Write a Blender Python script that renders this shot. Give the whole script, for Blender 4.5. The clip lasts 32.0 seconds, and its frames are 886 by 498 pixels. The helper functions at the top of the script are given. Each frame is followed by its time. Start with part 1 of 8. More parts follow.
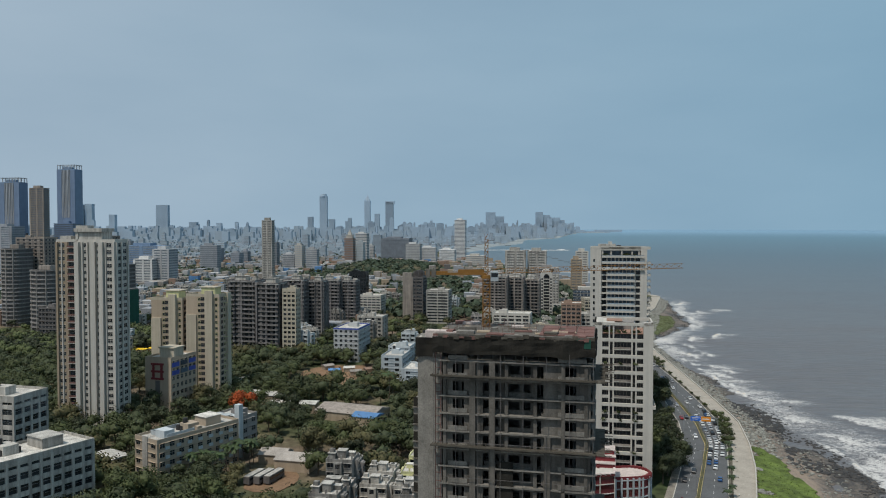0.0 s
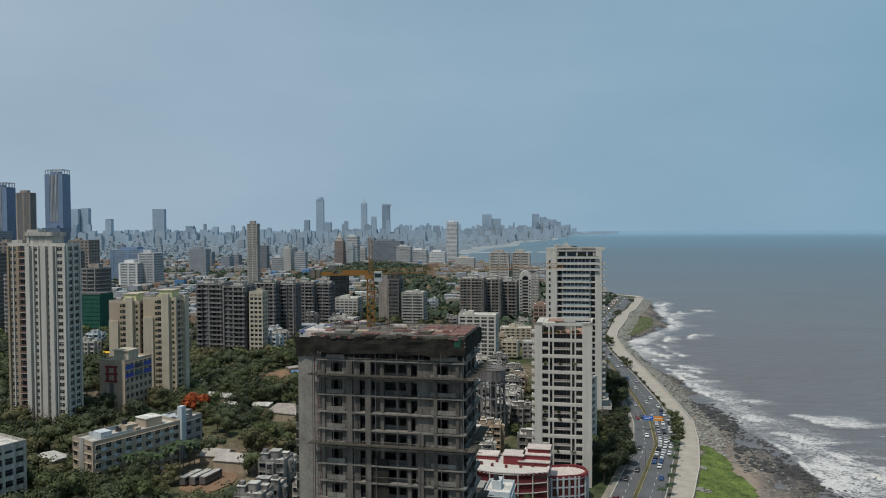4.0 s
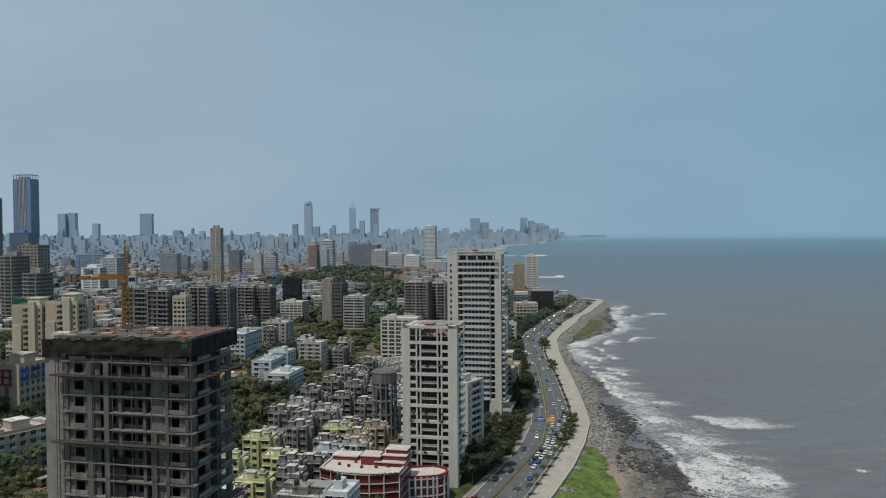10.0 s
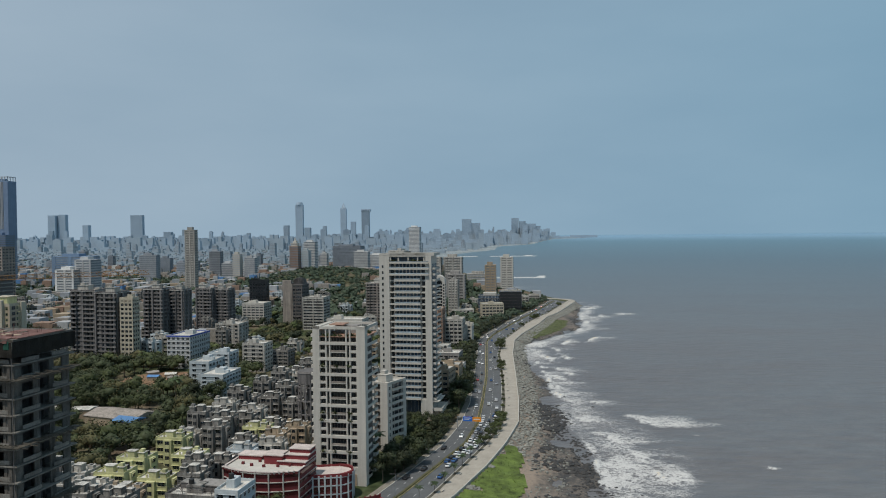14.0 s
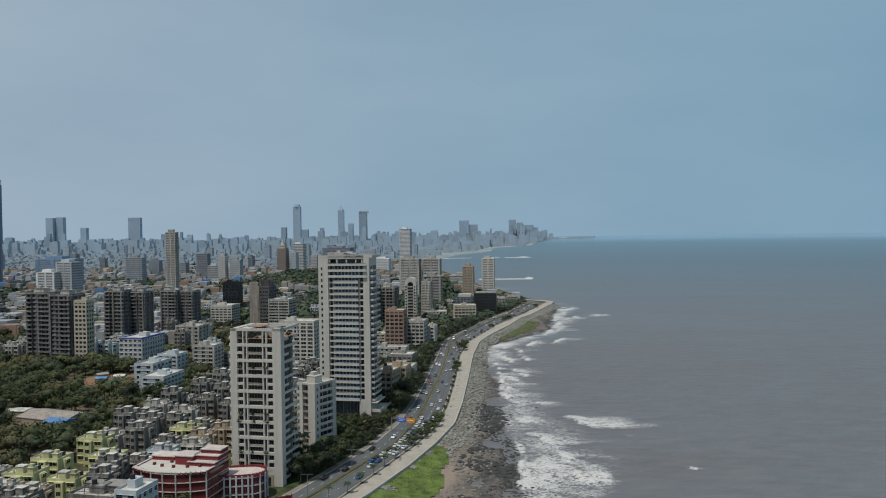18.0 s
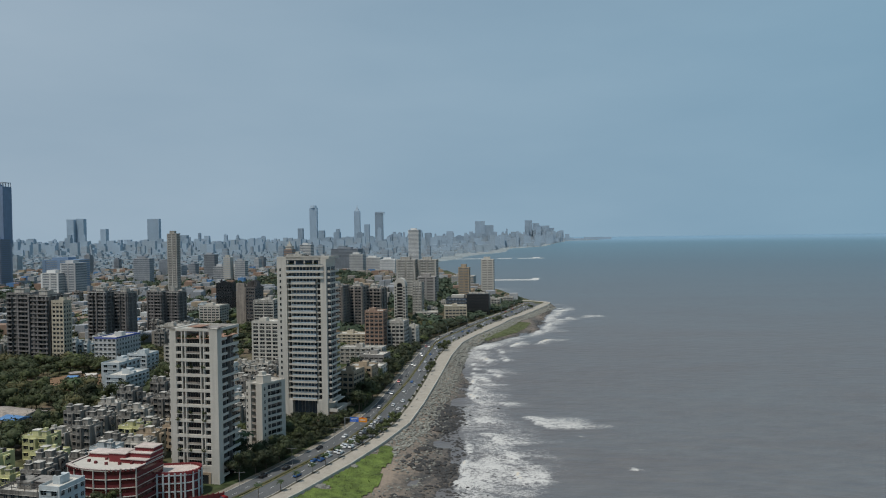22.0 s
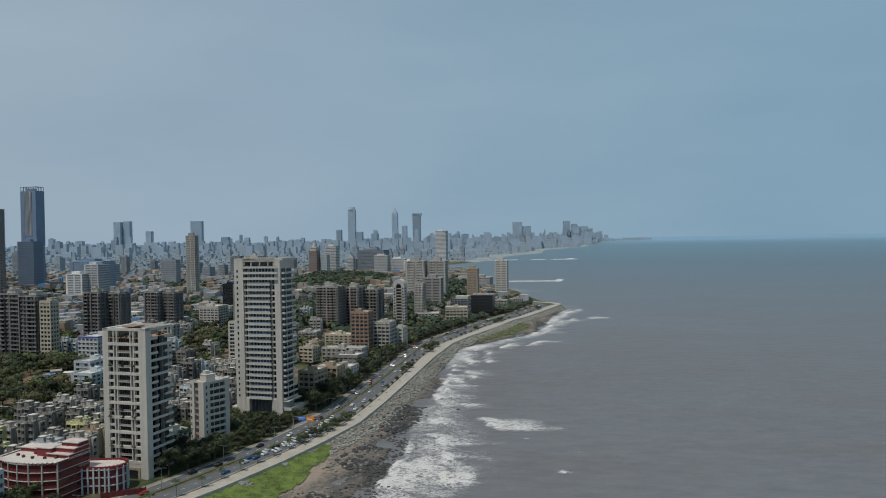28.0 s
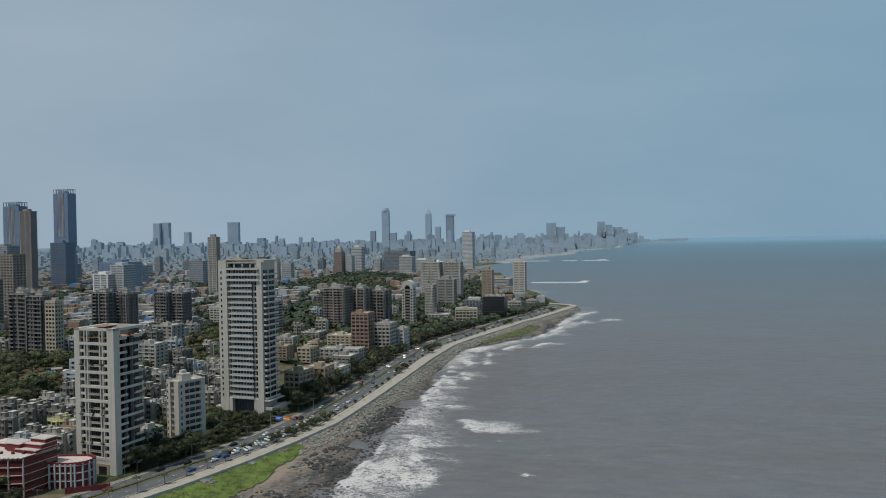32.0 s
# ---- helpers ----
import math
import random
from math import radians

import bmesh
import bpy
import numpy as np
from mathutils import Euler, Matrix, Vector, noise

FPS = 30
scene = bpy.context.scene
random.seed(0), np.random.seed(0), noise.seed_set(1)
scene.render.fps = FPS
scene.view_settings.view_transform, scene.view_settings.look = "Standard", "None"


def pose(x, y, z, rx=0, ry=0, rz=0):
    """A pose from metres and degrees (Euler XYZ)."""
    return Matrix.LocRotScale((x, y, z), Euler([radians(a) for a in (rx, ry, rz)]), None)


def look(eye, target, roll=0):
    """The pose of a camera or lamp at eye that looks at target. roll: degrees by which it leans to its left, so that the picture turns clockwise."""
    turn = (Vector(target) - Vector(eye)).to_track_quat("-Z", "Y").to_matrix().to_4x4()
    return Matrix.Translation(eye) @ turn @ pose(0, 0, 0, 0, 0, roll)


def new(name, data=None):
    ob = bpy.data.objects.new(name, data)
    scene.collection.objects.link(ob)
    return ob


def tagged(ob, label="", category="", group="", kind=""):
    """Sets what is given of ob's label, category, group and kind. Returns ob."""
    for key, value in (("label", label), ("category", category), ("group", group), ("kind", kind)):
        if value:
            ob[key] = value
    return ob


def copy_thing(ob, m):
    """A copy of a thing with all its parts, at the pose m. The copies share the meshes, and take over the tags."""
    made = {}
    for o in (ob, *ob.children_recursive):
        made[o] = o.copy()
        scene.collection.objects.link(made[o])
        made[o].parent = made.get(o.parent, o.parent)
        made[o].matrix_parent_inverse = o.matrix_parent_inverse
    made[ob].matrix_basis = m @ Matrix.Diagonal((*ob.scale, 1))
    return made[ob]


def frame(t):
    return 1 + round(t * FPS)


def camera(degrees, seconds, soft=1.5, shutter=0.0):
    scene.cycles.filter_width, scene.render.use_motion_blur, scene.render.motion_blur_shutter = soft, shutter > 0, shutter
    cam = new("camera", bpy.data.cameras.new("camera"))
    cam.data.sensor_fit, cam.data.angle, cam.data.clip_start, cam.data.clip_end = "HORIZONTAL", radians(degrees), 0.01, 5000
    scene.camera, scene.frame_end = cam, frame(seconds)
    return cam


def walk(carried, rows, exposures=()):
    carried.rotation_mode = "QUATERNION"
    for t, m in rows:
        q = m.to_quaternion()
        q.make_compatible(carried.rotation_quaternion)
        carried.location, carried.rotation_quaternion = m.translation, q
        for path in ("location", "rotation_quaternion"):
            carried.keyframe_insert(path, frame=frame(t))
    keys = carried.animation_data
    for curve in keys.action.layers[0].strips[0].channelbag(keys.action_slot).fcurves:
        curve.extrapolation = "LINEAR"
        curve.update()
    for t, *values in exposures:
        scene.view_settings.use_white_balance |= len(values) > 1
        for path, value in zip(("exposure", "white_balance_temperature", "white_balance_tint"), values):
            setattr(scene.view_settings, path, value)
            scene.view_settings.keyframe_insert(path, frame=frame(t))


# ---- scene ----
cam = camera(61.3, 32.0, soft=1.06)
PATH = [
    (0, (-11.798, 5.748, 99.618), (-11.856, 7.746, 99.555), 0.0),
    (1, (-7.01, 5.36, 99.494), (-7.07, 7.359, 99.433), -0.1),
    (2, (-1.968, 4.916, 99.401), (-2.027, 6.914, 99.342), -0.1),
    (3, (4.138, 4.442, 99.339), (4.078, 6.44, 99.281), -0.3),
    (6, (26.985, 2.613, 99.289), (26.928, 4.612, 99.237), -0.3),
    (9, (52.249, 1.069, 99.246), (52.199, 3.068, 99.198), -0.4),
    (11, (69.778, -0.714, 99.201), (69.731, 1.285, 99.156), -0.5),
    (13, (87.159, -2.505, 99.457), (87.118, -0.506, 99.412), -0.6),
    (17, (122.289, -4.687, 99.429), (122.246, -2.688, 99.388), -0.7),
    (19, (139.388, -5.537, 99.345), (139.328, -3.539, 99.305), -0.8),
    (21, (157.018, -6.179, 99.283), (156.928, -4.181, 99.244), -0.8),
    (24, (183.399, -6.56, 98.998), (183.258, -4.565, 98.963), -0.9),
    (25, (192.152, -6.352, 98.98), (191.99, -4.359, 98.945), -0.9),
    (28, (217.065, -5.105, 98.755), (216.838, -3.118, 98.722), -1.0),
    (30, (233.566, -3.737, 98.826), (233.286, -1.757, 98.796), -1.1),
    (32, (249.85, -1.889, 98.872), (249.521, 0.084, 98.843), -1.0),
]
walk(cam, [(t, look(eye, target, roll)) for t, eye, target, roll in PATH], ((0, 0.08), (10, 0.02), (20, -0.03), (32, -0.08)))

# ---- world, sun ----
SUN_AZ, SUN_EL = 214.0, 66.0      # degrees clockwise from +y, degrees up
world = bpy.data.worlds.new("world")
scene.world = world
world.use_nodes = True
wn, wl = world.node_tree.nodes, world.node_tree.links
bg = wn["Background"]
sky = wn.new("ShaderNodeTexSky")
sky.sky_type = "NISHITA"
sky.sun_disc = False
sky.sun_elevation, sky.sun_rotation = radians(SUN_EL), radians(SUN_AZ)
sky.altitude, sky.air_density, sky.dust_density, sky.ozone_density = 0, 1.0, 0.6, 2.0
# tropical haze: an even blue-grey veil over the clear sky, with faint high cloud
mixer = wn.new("ShaderNodeMix")
mixer.data_type = "RGBA"
mixer.inputs["Factor"].default_value = 0.72
mixer.inputs["B"].default_value = (3.36, 4.56, 5.70, 1)
wl.new(sky.outputs["Color"], mixer.inputs["A"])
tco = wn.new("ShaderNodeTexCoord")
sep = wn.new("ShaderNodeSeparateXYZ")
wl.new(tco.outputs["Generated"], sep.inputs["Vector"])
low = wn.new("ShaderNodeMath")
low.operation = "MAXIMUM"
low.inputs[1].default_value = 0.24
wl.new(sep.outputs["Z"], low.inputs[0])
com = wn.new("ShaderNodeCombineXYZ")
wl.new(sep.outputs["X"], com.inputs["X"])
wl.new(sep.outputs["Y"], com.inputs["Y"])
wl.new(low.outputs[0], com.inputs["Z"])
wl.new(com.outputs["Vector"], sky.inputs["Vector"])
cmap = wn.new("ShaderNodeMapping")
cmap.inputs["Scale"].default_value = (2.0, 2.0, 7.0)
wl.new(tco.outputs["Generated"], cmap.inputs["Vector"])
cloud = wn.new("ShaderNodeTexNoise")
cloud.inputs["Scale"].default_value, cloud.inputs["Detail"].default_value = 1.3, 7
wl.new(cmap.outputs["Vector"], cloud.inputs["Vector"])
cramp = wn.new("ShaderNodeValToRGB")
cramp.color_ramp.elements[0].position, cramp.color_ramp.elements[0].color = 0.30, (1, 1, 1, 1)
cramp.color_ramp.elements[1].position, cramp.color_ramp.elements[1].color = 0.74, (1.16, 1.11, 1.08, 1)
wl.new(cloud.outputs["Fac"], cramp.inputs["Fac"])
cmul = wn.new("ShaderNodeMix")
cmul.data_type, cmul.blend_type = "RGBA", "MULTIPLY"
cmul.inputs["Factor"].default_value = 1
wl.new(mixer.outputs["Result"], cmul.inputs["A"])
wl.new(cramp.outputs["Color"], cmul.inputs["B"])
# brighter towards the sun's side, clearer out to sea
side = wn.new("ShaderNodeMapRange")
side.inputs["From Min"].default_value, side.inputs["From Max"].default_value = -0.6, 0.6
side.inputs["To Min"].default_value, side.inputs["To Max"].default_value = 1.0, 0.0
wl.new(sep.outputs["X"], side.inputs["Value"])
sidec = wn.new("ShaderNodeValToRGB")
sidec.color_ramp.elements[0].color, sidec.color_ramp.elements[1].color = (0.72, 0.90, 0.93, 1), (1.12, 1.072, 1.012, 1)
wl.new(side.outputs["Result"], sidec.inputs["Fac"])
smul = wn.new("ShaderNodeMix")
smul.data_type, smul.blend_type = "RGBA", "MULTIPLY"
smul.inputs["Factor"].default_value = 1
wl.new(cmul.outputs["Result"], smul.inputs["A"])
wl.new(sidec.outputs["Color"], smul.inputs["B"])
wl.new(smul.outputs["Result"], bg.inputs["Color"])
bg.inputs["Strength"].default_value = 0.09

sun = new("sun", bpy.data.lights.new("sun", "SUN"))
sun.data.energy, sun.data.angle, sun.data.color = 3.0, radians(1.0), (1.0, 0.94, 0.85)
_a, _e = radians(SUN_AZ), radians(SUN_EL)
sun.matrix_world = look((math.sin(_a) * math.cos(_e) * 300, math.cos(_a) * math.cos(_e) * 300, math.sin(_e) * 300), (0, 0, 0))
scene.view_settings.exposure = 0.0

# ---- materials ----
def material(name, color, rough=0.8, var=0.25, size=3.0, streak=0.0, bump=0.1, metal=0.0, rnd=0.15, dark=0.55, spec=0.3):
    """A surface with grain and stains at two scales; streak: how strongly rain marks run down."""
    m = bpy.data.materials.new(name)
    m.use_nodes = True
    n, l = m.node_tree.nodes, m.node_tree.links
    p = n["Principled BSDF"]
    p.inputs["Roughness"].default_value, p.inputs["Metallic"].default_value = rough, metal
    p.inputs["Specular IOR Level"].default_value = spec
    tc = n.new("ShaderNodeNewGeometry")
    mp = n.new("ShaderNodeMapping")
    l.new(tc.outputs["Position"], mp.inputs["Vector"])
    big = n.new("ShaderNodeTexNoise")
    big.inputs["Scale"].default_value, big.inputs["Detail"].default_value = 1.0 / size, 5
    l.new(mp.outputs["Vector"], big.inputs["Vector"])
    fine = n.new("ShaderNodeTexNoise")
    fine.inputs["Scale"].default_value, fine.inputs["Detail"].default_value = 9.0 / size, 4
    l.new(mp.outputs["Vector"], fine.inputs["Vector"])
    add = n.new("ShaderNodeMath")
    add.operation = "MULTIPLY_ADD"
    add.inputs[1].default_value = 0.5
    l.new(fine.outputs["Fac"], add.inputs[0])
    half = n.new("ShaderNodeMath")
    half.operation = "MULTIPLY"
    half.inputs[1].default_value = 0.5
    l.new(big.outputs["Fac"], half.inputs[0])
    l.new(half.outputs[0], add.inputs[2])
    fac = add.outputs[0]
    if streak:
        sm = n.new("ShaderNodeMapping")
        sm.inputs["Scale"].default_value = (0.8, 0.8, 0.04)
        l.new(tc.outputs["Position"], sm.inputs["Vector"])
        st = n.new("ShaderNodeTexNoise")
        st.inputs["Scale"].default_value, st.inputs["Detail"].default_value = 1.0, 4
        l.new(sm.outputs["Vector"], st.inputs["Vector"])
        mx = n.new("ShaderNodeMix")
        mx.inputs["Factor"].default_value = streak
        l.new(fac, mx.inputs["A"])
        l.new(st.outputs["Fac"], mx.inputs["B"])
        fac = mx.outputs["Result"]
    ramp = n.new("ShaderNodeValToRGB")
    e = ramp.color_ramp.elements
    e[0].position, e[1].position = 0.34, 0.66
    e[0].color = (*[c * (1 - var * (1 + dark) * 0.5) for c in color], 1)
    e[1].color = (*[min(1, c * (1 + var * 0.5)) for c in color], 1)
    l.new(fac, ramp.inputs["Fac"])
    info = n.new("ShaderNodeObjectInfo")
    hsv = n.new("ShaderNodeHueSaturation")
    mr = n.new("ShaderNodeMapRange")
    mr.inputs["To Min"].default_value, mr.inputs["To Max"].default_value = 1 - rnd, 1 + rnd
    l.new(info.outputs["Random"], mr.inputs["Value"])
    l.new(mr.outputs["Result"], hsv.inputs["Value"])
    l.new(ramp.outputs["Color"], hsv.inputs["Color"])
    l.new(hsv.outputs["Color"], p.inputs["Base Color"])
    if bump:
        b = n.new("ShaderNodeBump")
        b.inputs["Strength"].default_value, b.inputs["Distance"].default_value = bump, 0.1
        l.new(fine.outputs["Fac"], b.inputs["Height"])
        l.new(b.outputs["Normal"], p.inputs["Normal"])
    return m


def glass_material(name, color, rough=0.12):
    m = material(name, color, rough, 0.5, 2.5, 0, 0, 0, 0.45, spec=0.6)
    return m


M = {}
M["white"] = material("white_paint", (0.475, 0.448, 0.402), 0.75, 0.2, 6, 0.5, 0.05, rnd=0.03)
M["cream"] = material("cream_paint", (0.44, 0.39, 0.305), 0.8, 0.25, 5, 0.5, 0.05, rnd=0.05)
M["beige"] = material("beige_paint", (0.38, 0.31, 0.235), 0.8, 0.2, 5, 0.5, 0.05, rnd=0.04)
M["grey"] = material("weathered_plaster", (0.20, 0.19, 0.175), 0.9, 0.9, 4, 0.6, 0.1, rnd=0.12)
M["paleplaster"] = material("pale_plaster", (0.39, 0.37, 0.335), 0.9, 0.65, 4, 0.6, 0.1, rnd=0.12)
M["brownplaster"] = material("brown_plaster", (0.27, 0.185, 0.14), 0.9, 0.3, 4, 0.5, 0.1)
M["tan"] = material("tan_plaster", (0.34, 0.27, 0.195), 0.9, 0.3, 4, 0.5, 0.1)
M["tanbrown"] = material("dusty_brown_plaster", (0.27, 0.235, 0.205), 0.9, 0.6, 4, 0.5, 0.1)
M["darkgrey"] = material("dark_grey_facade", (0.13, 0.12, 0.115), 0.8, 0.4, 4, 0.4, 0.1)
M["midgrey"] = material("mid_grey_facade", (0.26, 0.245, 0.23), 0.85, 0.4, 4, 0.5, 0.1)
M["sootgrey"] = material("soot_stained_concrete", (0.185, 0.172, 0.168), 0.9, 0.8, 3, 0.6, 0.1)
M["sootbrown"] = material("soot_stained_brown_render", (0.25, 0.218, 0.195), 0.9, 0.7, 3, 0.6, 0.1)
M["headgrass"] = material("salt_burnt_grass", (0.105, 0.118, 0.052), 0.95, 0.7, 5, 0, 0.3)
M["yellowgreen"] = material("yellow_green_paint", (0.47, 0.46, 0.25), 0.85, 0.3, 4, 0.5, 0.05)
M["bluewall"] = material("pale_blue_paint", (0.42, 0.455, 0.47), 0.85, 0.25, 4, 0.5, 0.05)
M["bluewhite"] = material("cool_white_paint", (0.47, 0.475, 0.47), 0.8, 0.2, 5, 0.4, 0.05)
M["concrete"] = material("raw_concrete", (0.125, 0.114, 0.099), 0.92, 0.8, 3, 0.45, 0.25, rnd=0.12)
M["slab"] = material("floor_slab_concrete", (0.20, 0.187, 0.165), 0.92, 0.6, 2.5, 0.2, 0.25, rnd=0.12)
M["rawdark"] = material("dark_inner_concrete", (0.10, 0.095, 0.09), 0.95, 0.5, 3, 0.3, 0.25)
M["glass"] = glass_material("window_glass", (0.025, 0.03, 0.035))
M["blueglass"] = glass_material("blue_glass", (0.075, 0.105, 0.145))
M["railglass"] = glass_material("rail_glass", (0.30, 0.36, 0.40))
M["maroonglass"] = glass_material("tinted_glass", (0.05, 0.012, 0.012))
M["blackglass"] = glass_material("black_cladding", (0.015, 0.016, 0.018), 0.3)
M["bluepanel"] = material("blue_panel", (0.05, 0.08, 0.33), 0.6, 0.2, 2)
M["red"] = material("red_paint", (0.135, 0.026, 0.028), 0.7, 0.25, 4, 0.3, 0.05, rnd=0.03)
M["redbright"] = material("red_parapet_paint", (0.19, 0.032, 0.036), 0.7, 0.2, 4, 0.3, 0.05)
M["roofpink"] = material("pale_pink_terrace", (0.50, 0.43, 0.395), 0.9, 0.4, 3, 0, 0.1)
M["roof"] = material("roof_terrace", (0.47, 0.45, 0.41), 0.95, 0.75, 3, 0, 0.15, rnd=0.2)
M["terracotta"] = material("terracotta_deck", (0.27, 0.165, 0.12), 0.9, 0.3, 2, 0, 0.1)
M["netting"] = material("dark_netting", (0.022, 0.020, 0.016), 0.95, 0.9, 2.0, 0.3, 0.3)
M["greennet"] = material("green_safety_net", (0.02, 0.085, 0.06), 0.95, 0.4, 3, 0.4, 0.3)
M["scaffold"] = material("weathered_scaffold_timber", (0.085, 0.075, 0.06), 0.95, 0.5, 1.5, 0, 0.3)
M["rust"] = material("rusty_shutter", (0.165, 0.088, 0.075), 0.9, 0.5, 2, 0, 0.2)
M["crane"] = material("yellow_crane_paint", (0.24, 0.115, 0.025), 0.6, 0.3, 1, 0, 0.05)
M["steel"] = material("galvanised_steel", (0.32, 0.33, 0.34), 0.5, 0.2, 1, 0, 0.05, 0.6)
M["tank"] = material("black_water_tank", (0.03, 0.03, 0.03), 0.6, 0.2, 1)
M["asphalt"] = material("asphalt", (0.122, 0.126, 0.130), 0.9, 0.35, 7, 0, 0.15)
M["paving"] = material("promenade_paving", (0.37, 0.335, 0.285), 0.9, 0.3, 5, 0, 0.1)
M["verge"] = material("dusty_verge", (0.125, 0.115, 0.088), 0.95, 0.7, 3, 0, 0.3)
M["footpath"] = material("dusty_footpath", (0.20, 0.18, 0.15), 0.95, 0.5, 3, 0, 0.2)
M["kerb"] = material("kerb_stone", (0.40, 0.38, 0.34), 0.9, 0.3, 2)
M["yellowpaint"] = material("faded_yellow_kerb_paint", (0.40, 0.33, 0.17), 0.8, 0.3, 2)
M["whitepaint"] = material("white_road_paint", (0.62, 0.62, 0.6), 0.8, 0.3, 2)
M["rock"] = material("sea_wall_rock", (0.235, 0.232, 0.205), 0.95, 0.6, 2.5, 0, 0.6, rnd=0.25)
M["blackrock"] = material("wet_black_rock", (0.062, 0.058, 0.055), 0.6, 0.6, 3, 0, 0.6, rnd=0.3)
M["leaf"] = material("foliage", (0.062, 0.076, 0.027), 0.7, 0.7, 3, 0, 0, rnd=0.35)
M["leafdark"] = material("dark_foliage", (0.040, 0.050, 0.022), 0.7, 0.7, 3, 0, 0, rnd=0.3)
M["leafdry"] = material("dry_foliage", (0.095, 0.088, 0.038), 0.75, 0.6, 3, 0, 0, rnd=0.25)
M["leafred"] = material("flame_tree_blossom", (0.40, 0.08, 0.02), 0.7, 0.6, 3, 0, 0, rnd=0.1)
M["palm"] = material("palm_fronds", (0.04, 0.062, 0.022), 0.6, 0.6, 2, 0, 0, rnd=0.2)
M["bark"] = material("bark", (0.13, 0.10, 0.075), 0.95, 0.4, 1, 0, 0.4)
M["grass"] = material("bright_grass", (0.098, 0.135, 0.030), 0.9, 1.0, 4, 0, 0.3)
M["tarpblue"] = material("blue_tarpaulin", (0.10, 0.22, 0.42), 0.7, 0.3, 3)
M["tarpyellow"] = material("yellow_tarpaulin", (0.75, 0.47, 0.02), 0.7, 0.2, 3)
M["tinroof"] = material("tin_roof", (0.30, 0.27, 0.24), 0.7, 0.5, 3, 0, 0.2, rnd=0.25)
M["orange"] = material("orange_board", (0.70, 0.25, 0.02), 0.6, 0.1, 2)
M["signblue"] = material("blue_board", (0.02, 0.12, 0.50), 0.6, 0.1, 2)
for k, c in (("carwhite", (0.75, 0.75, 0.74)), ("carsilver", (0.42, 0.43, 0.45)), ("carblack", (0.02, 0.02, 0.022)), ("carred", (0.30, 0.02, 0.02)), ("carblue", (0.05, 0.12, 0.28))):
    M[k] = material(k + "_paint", c, 0.25, 0.05, 2, 0, 0, 0.1, 0.05, spec=0.6)
M["tyre"] = material("tyre_rubber", (0.02, 0.02, 0.02), 0.9, 0.1, 1)
# districts further off: haze put into the colour, paler and bluer towards the skyline
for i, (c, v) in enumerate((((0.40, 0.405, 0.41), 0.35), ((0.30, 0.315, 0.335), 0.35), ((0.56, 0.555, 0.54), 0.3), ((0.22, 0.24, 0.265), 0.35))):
    M["far%d" % i] = material("hazy_facade", c, 0.9, v, 12, 0.3, 0, rnd=0.2, spec=0.1)
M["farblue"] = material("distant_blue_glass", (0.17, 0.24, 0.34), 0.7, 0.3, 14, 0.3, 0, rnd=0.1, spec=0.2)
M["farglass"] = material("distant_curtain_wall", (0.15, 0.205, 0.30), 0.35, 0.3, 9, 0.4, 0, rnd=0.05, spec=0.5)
M["plainwall"] = material("hazy_grey_facade", (0.33, 0.39, 0.44), 1.0, 0.2, 40, 0.3, 0, rnd=0.2, spec=0)
M["skyline"] = material("hazy_skyline_facade", (0.34, 0.415, 0.485), 1.0, 0.12, 60, 0.3, 0, rnd=0.15, spec=0)


def ground_material():
    m = bpy.data.materials.new("city_ground")
    m.use_nodes = True
    n, l = m.node_tree.nodes, m.node_tree.links
    p = n["Principled BSDF"]
    p.inputs["Roughness"].default_value = 0.95
    p.inputs["Specular IOR Level"].default_value = 0.1
    g = n.new("ShaderNodeNewGeometry")
    a = n.new("ShaderNodeTexNoise")
    a.inputs["Scale"].default_value, a.inputs["Detail"].default_value = 0.022, 6
    b = n.new("ShaderNodeTexNoise")
    b.inputs["Scale"].default_value, b.inputs["Detail"].default_value = 0.25, 6
    for t in (a, b):
        l.new(g.outputs["Position"], t.inputs["Vector"])
    r1 = n.new("ShaderNodeValToRGB")
    e = r1.color_ramp.elements
    e[0].position, e[0].color = 0.38, (0.05, 0.065, 0.03, 1)
    e[1].position, e[1].color = 0.62, (0.16, 0.125, 0.09, 1)
    e2 = r1.color_ramp.elements.new(0.5)
    e2.color = (0.09, 0.09, 0.05, 1)
    l.new(a.outputs["Fac"], r1.inputs["Fac"])
    r2 = n.new("ShaderNodeValToRGB")
    r2.color_ramp.elements[0].position, r2.color_ramp.elements[0].color = 0.3, (0.55, 0.55, 0.55, 1)
    r2.color_ramp.elements[1].position, r2.color_ramp.elements[1].color = 0.7, (1.3, 1.3, 1.3, 1)
    l.new(b.outputs["Fac"], r2.inputs["Fac"])
    mx = n.new("ShaderNodeMix")
    mx.data_type, mx.blend_type = "RGBA", "MULTIPLY"
    mx.inputs["Factor"].default_value = 1
    l.new(r1.outputs["Color"], mx.inputs["A"])
    l.new(r2.outputs["Color"], mx.inputs["B"])
    l.new(mx.outputs["Result"], p.inputs["Base Color"])
    return m


M["ground"] = ground_material()
# ground further off: paler and bluer, with haze put into its colour
M["farground"] = material("hazy_plain", (0.24, 0.27, 0.28), 0.95, 0.4, 120, 0, 0, spec=0.1)


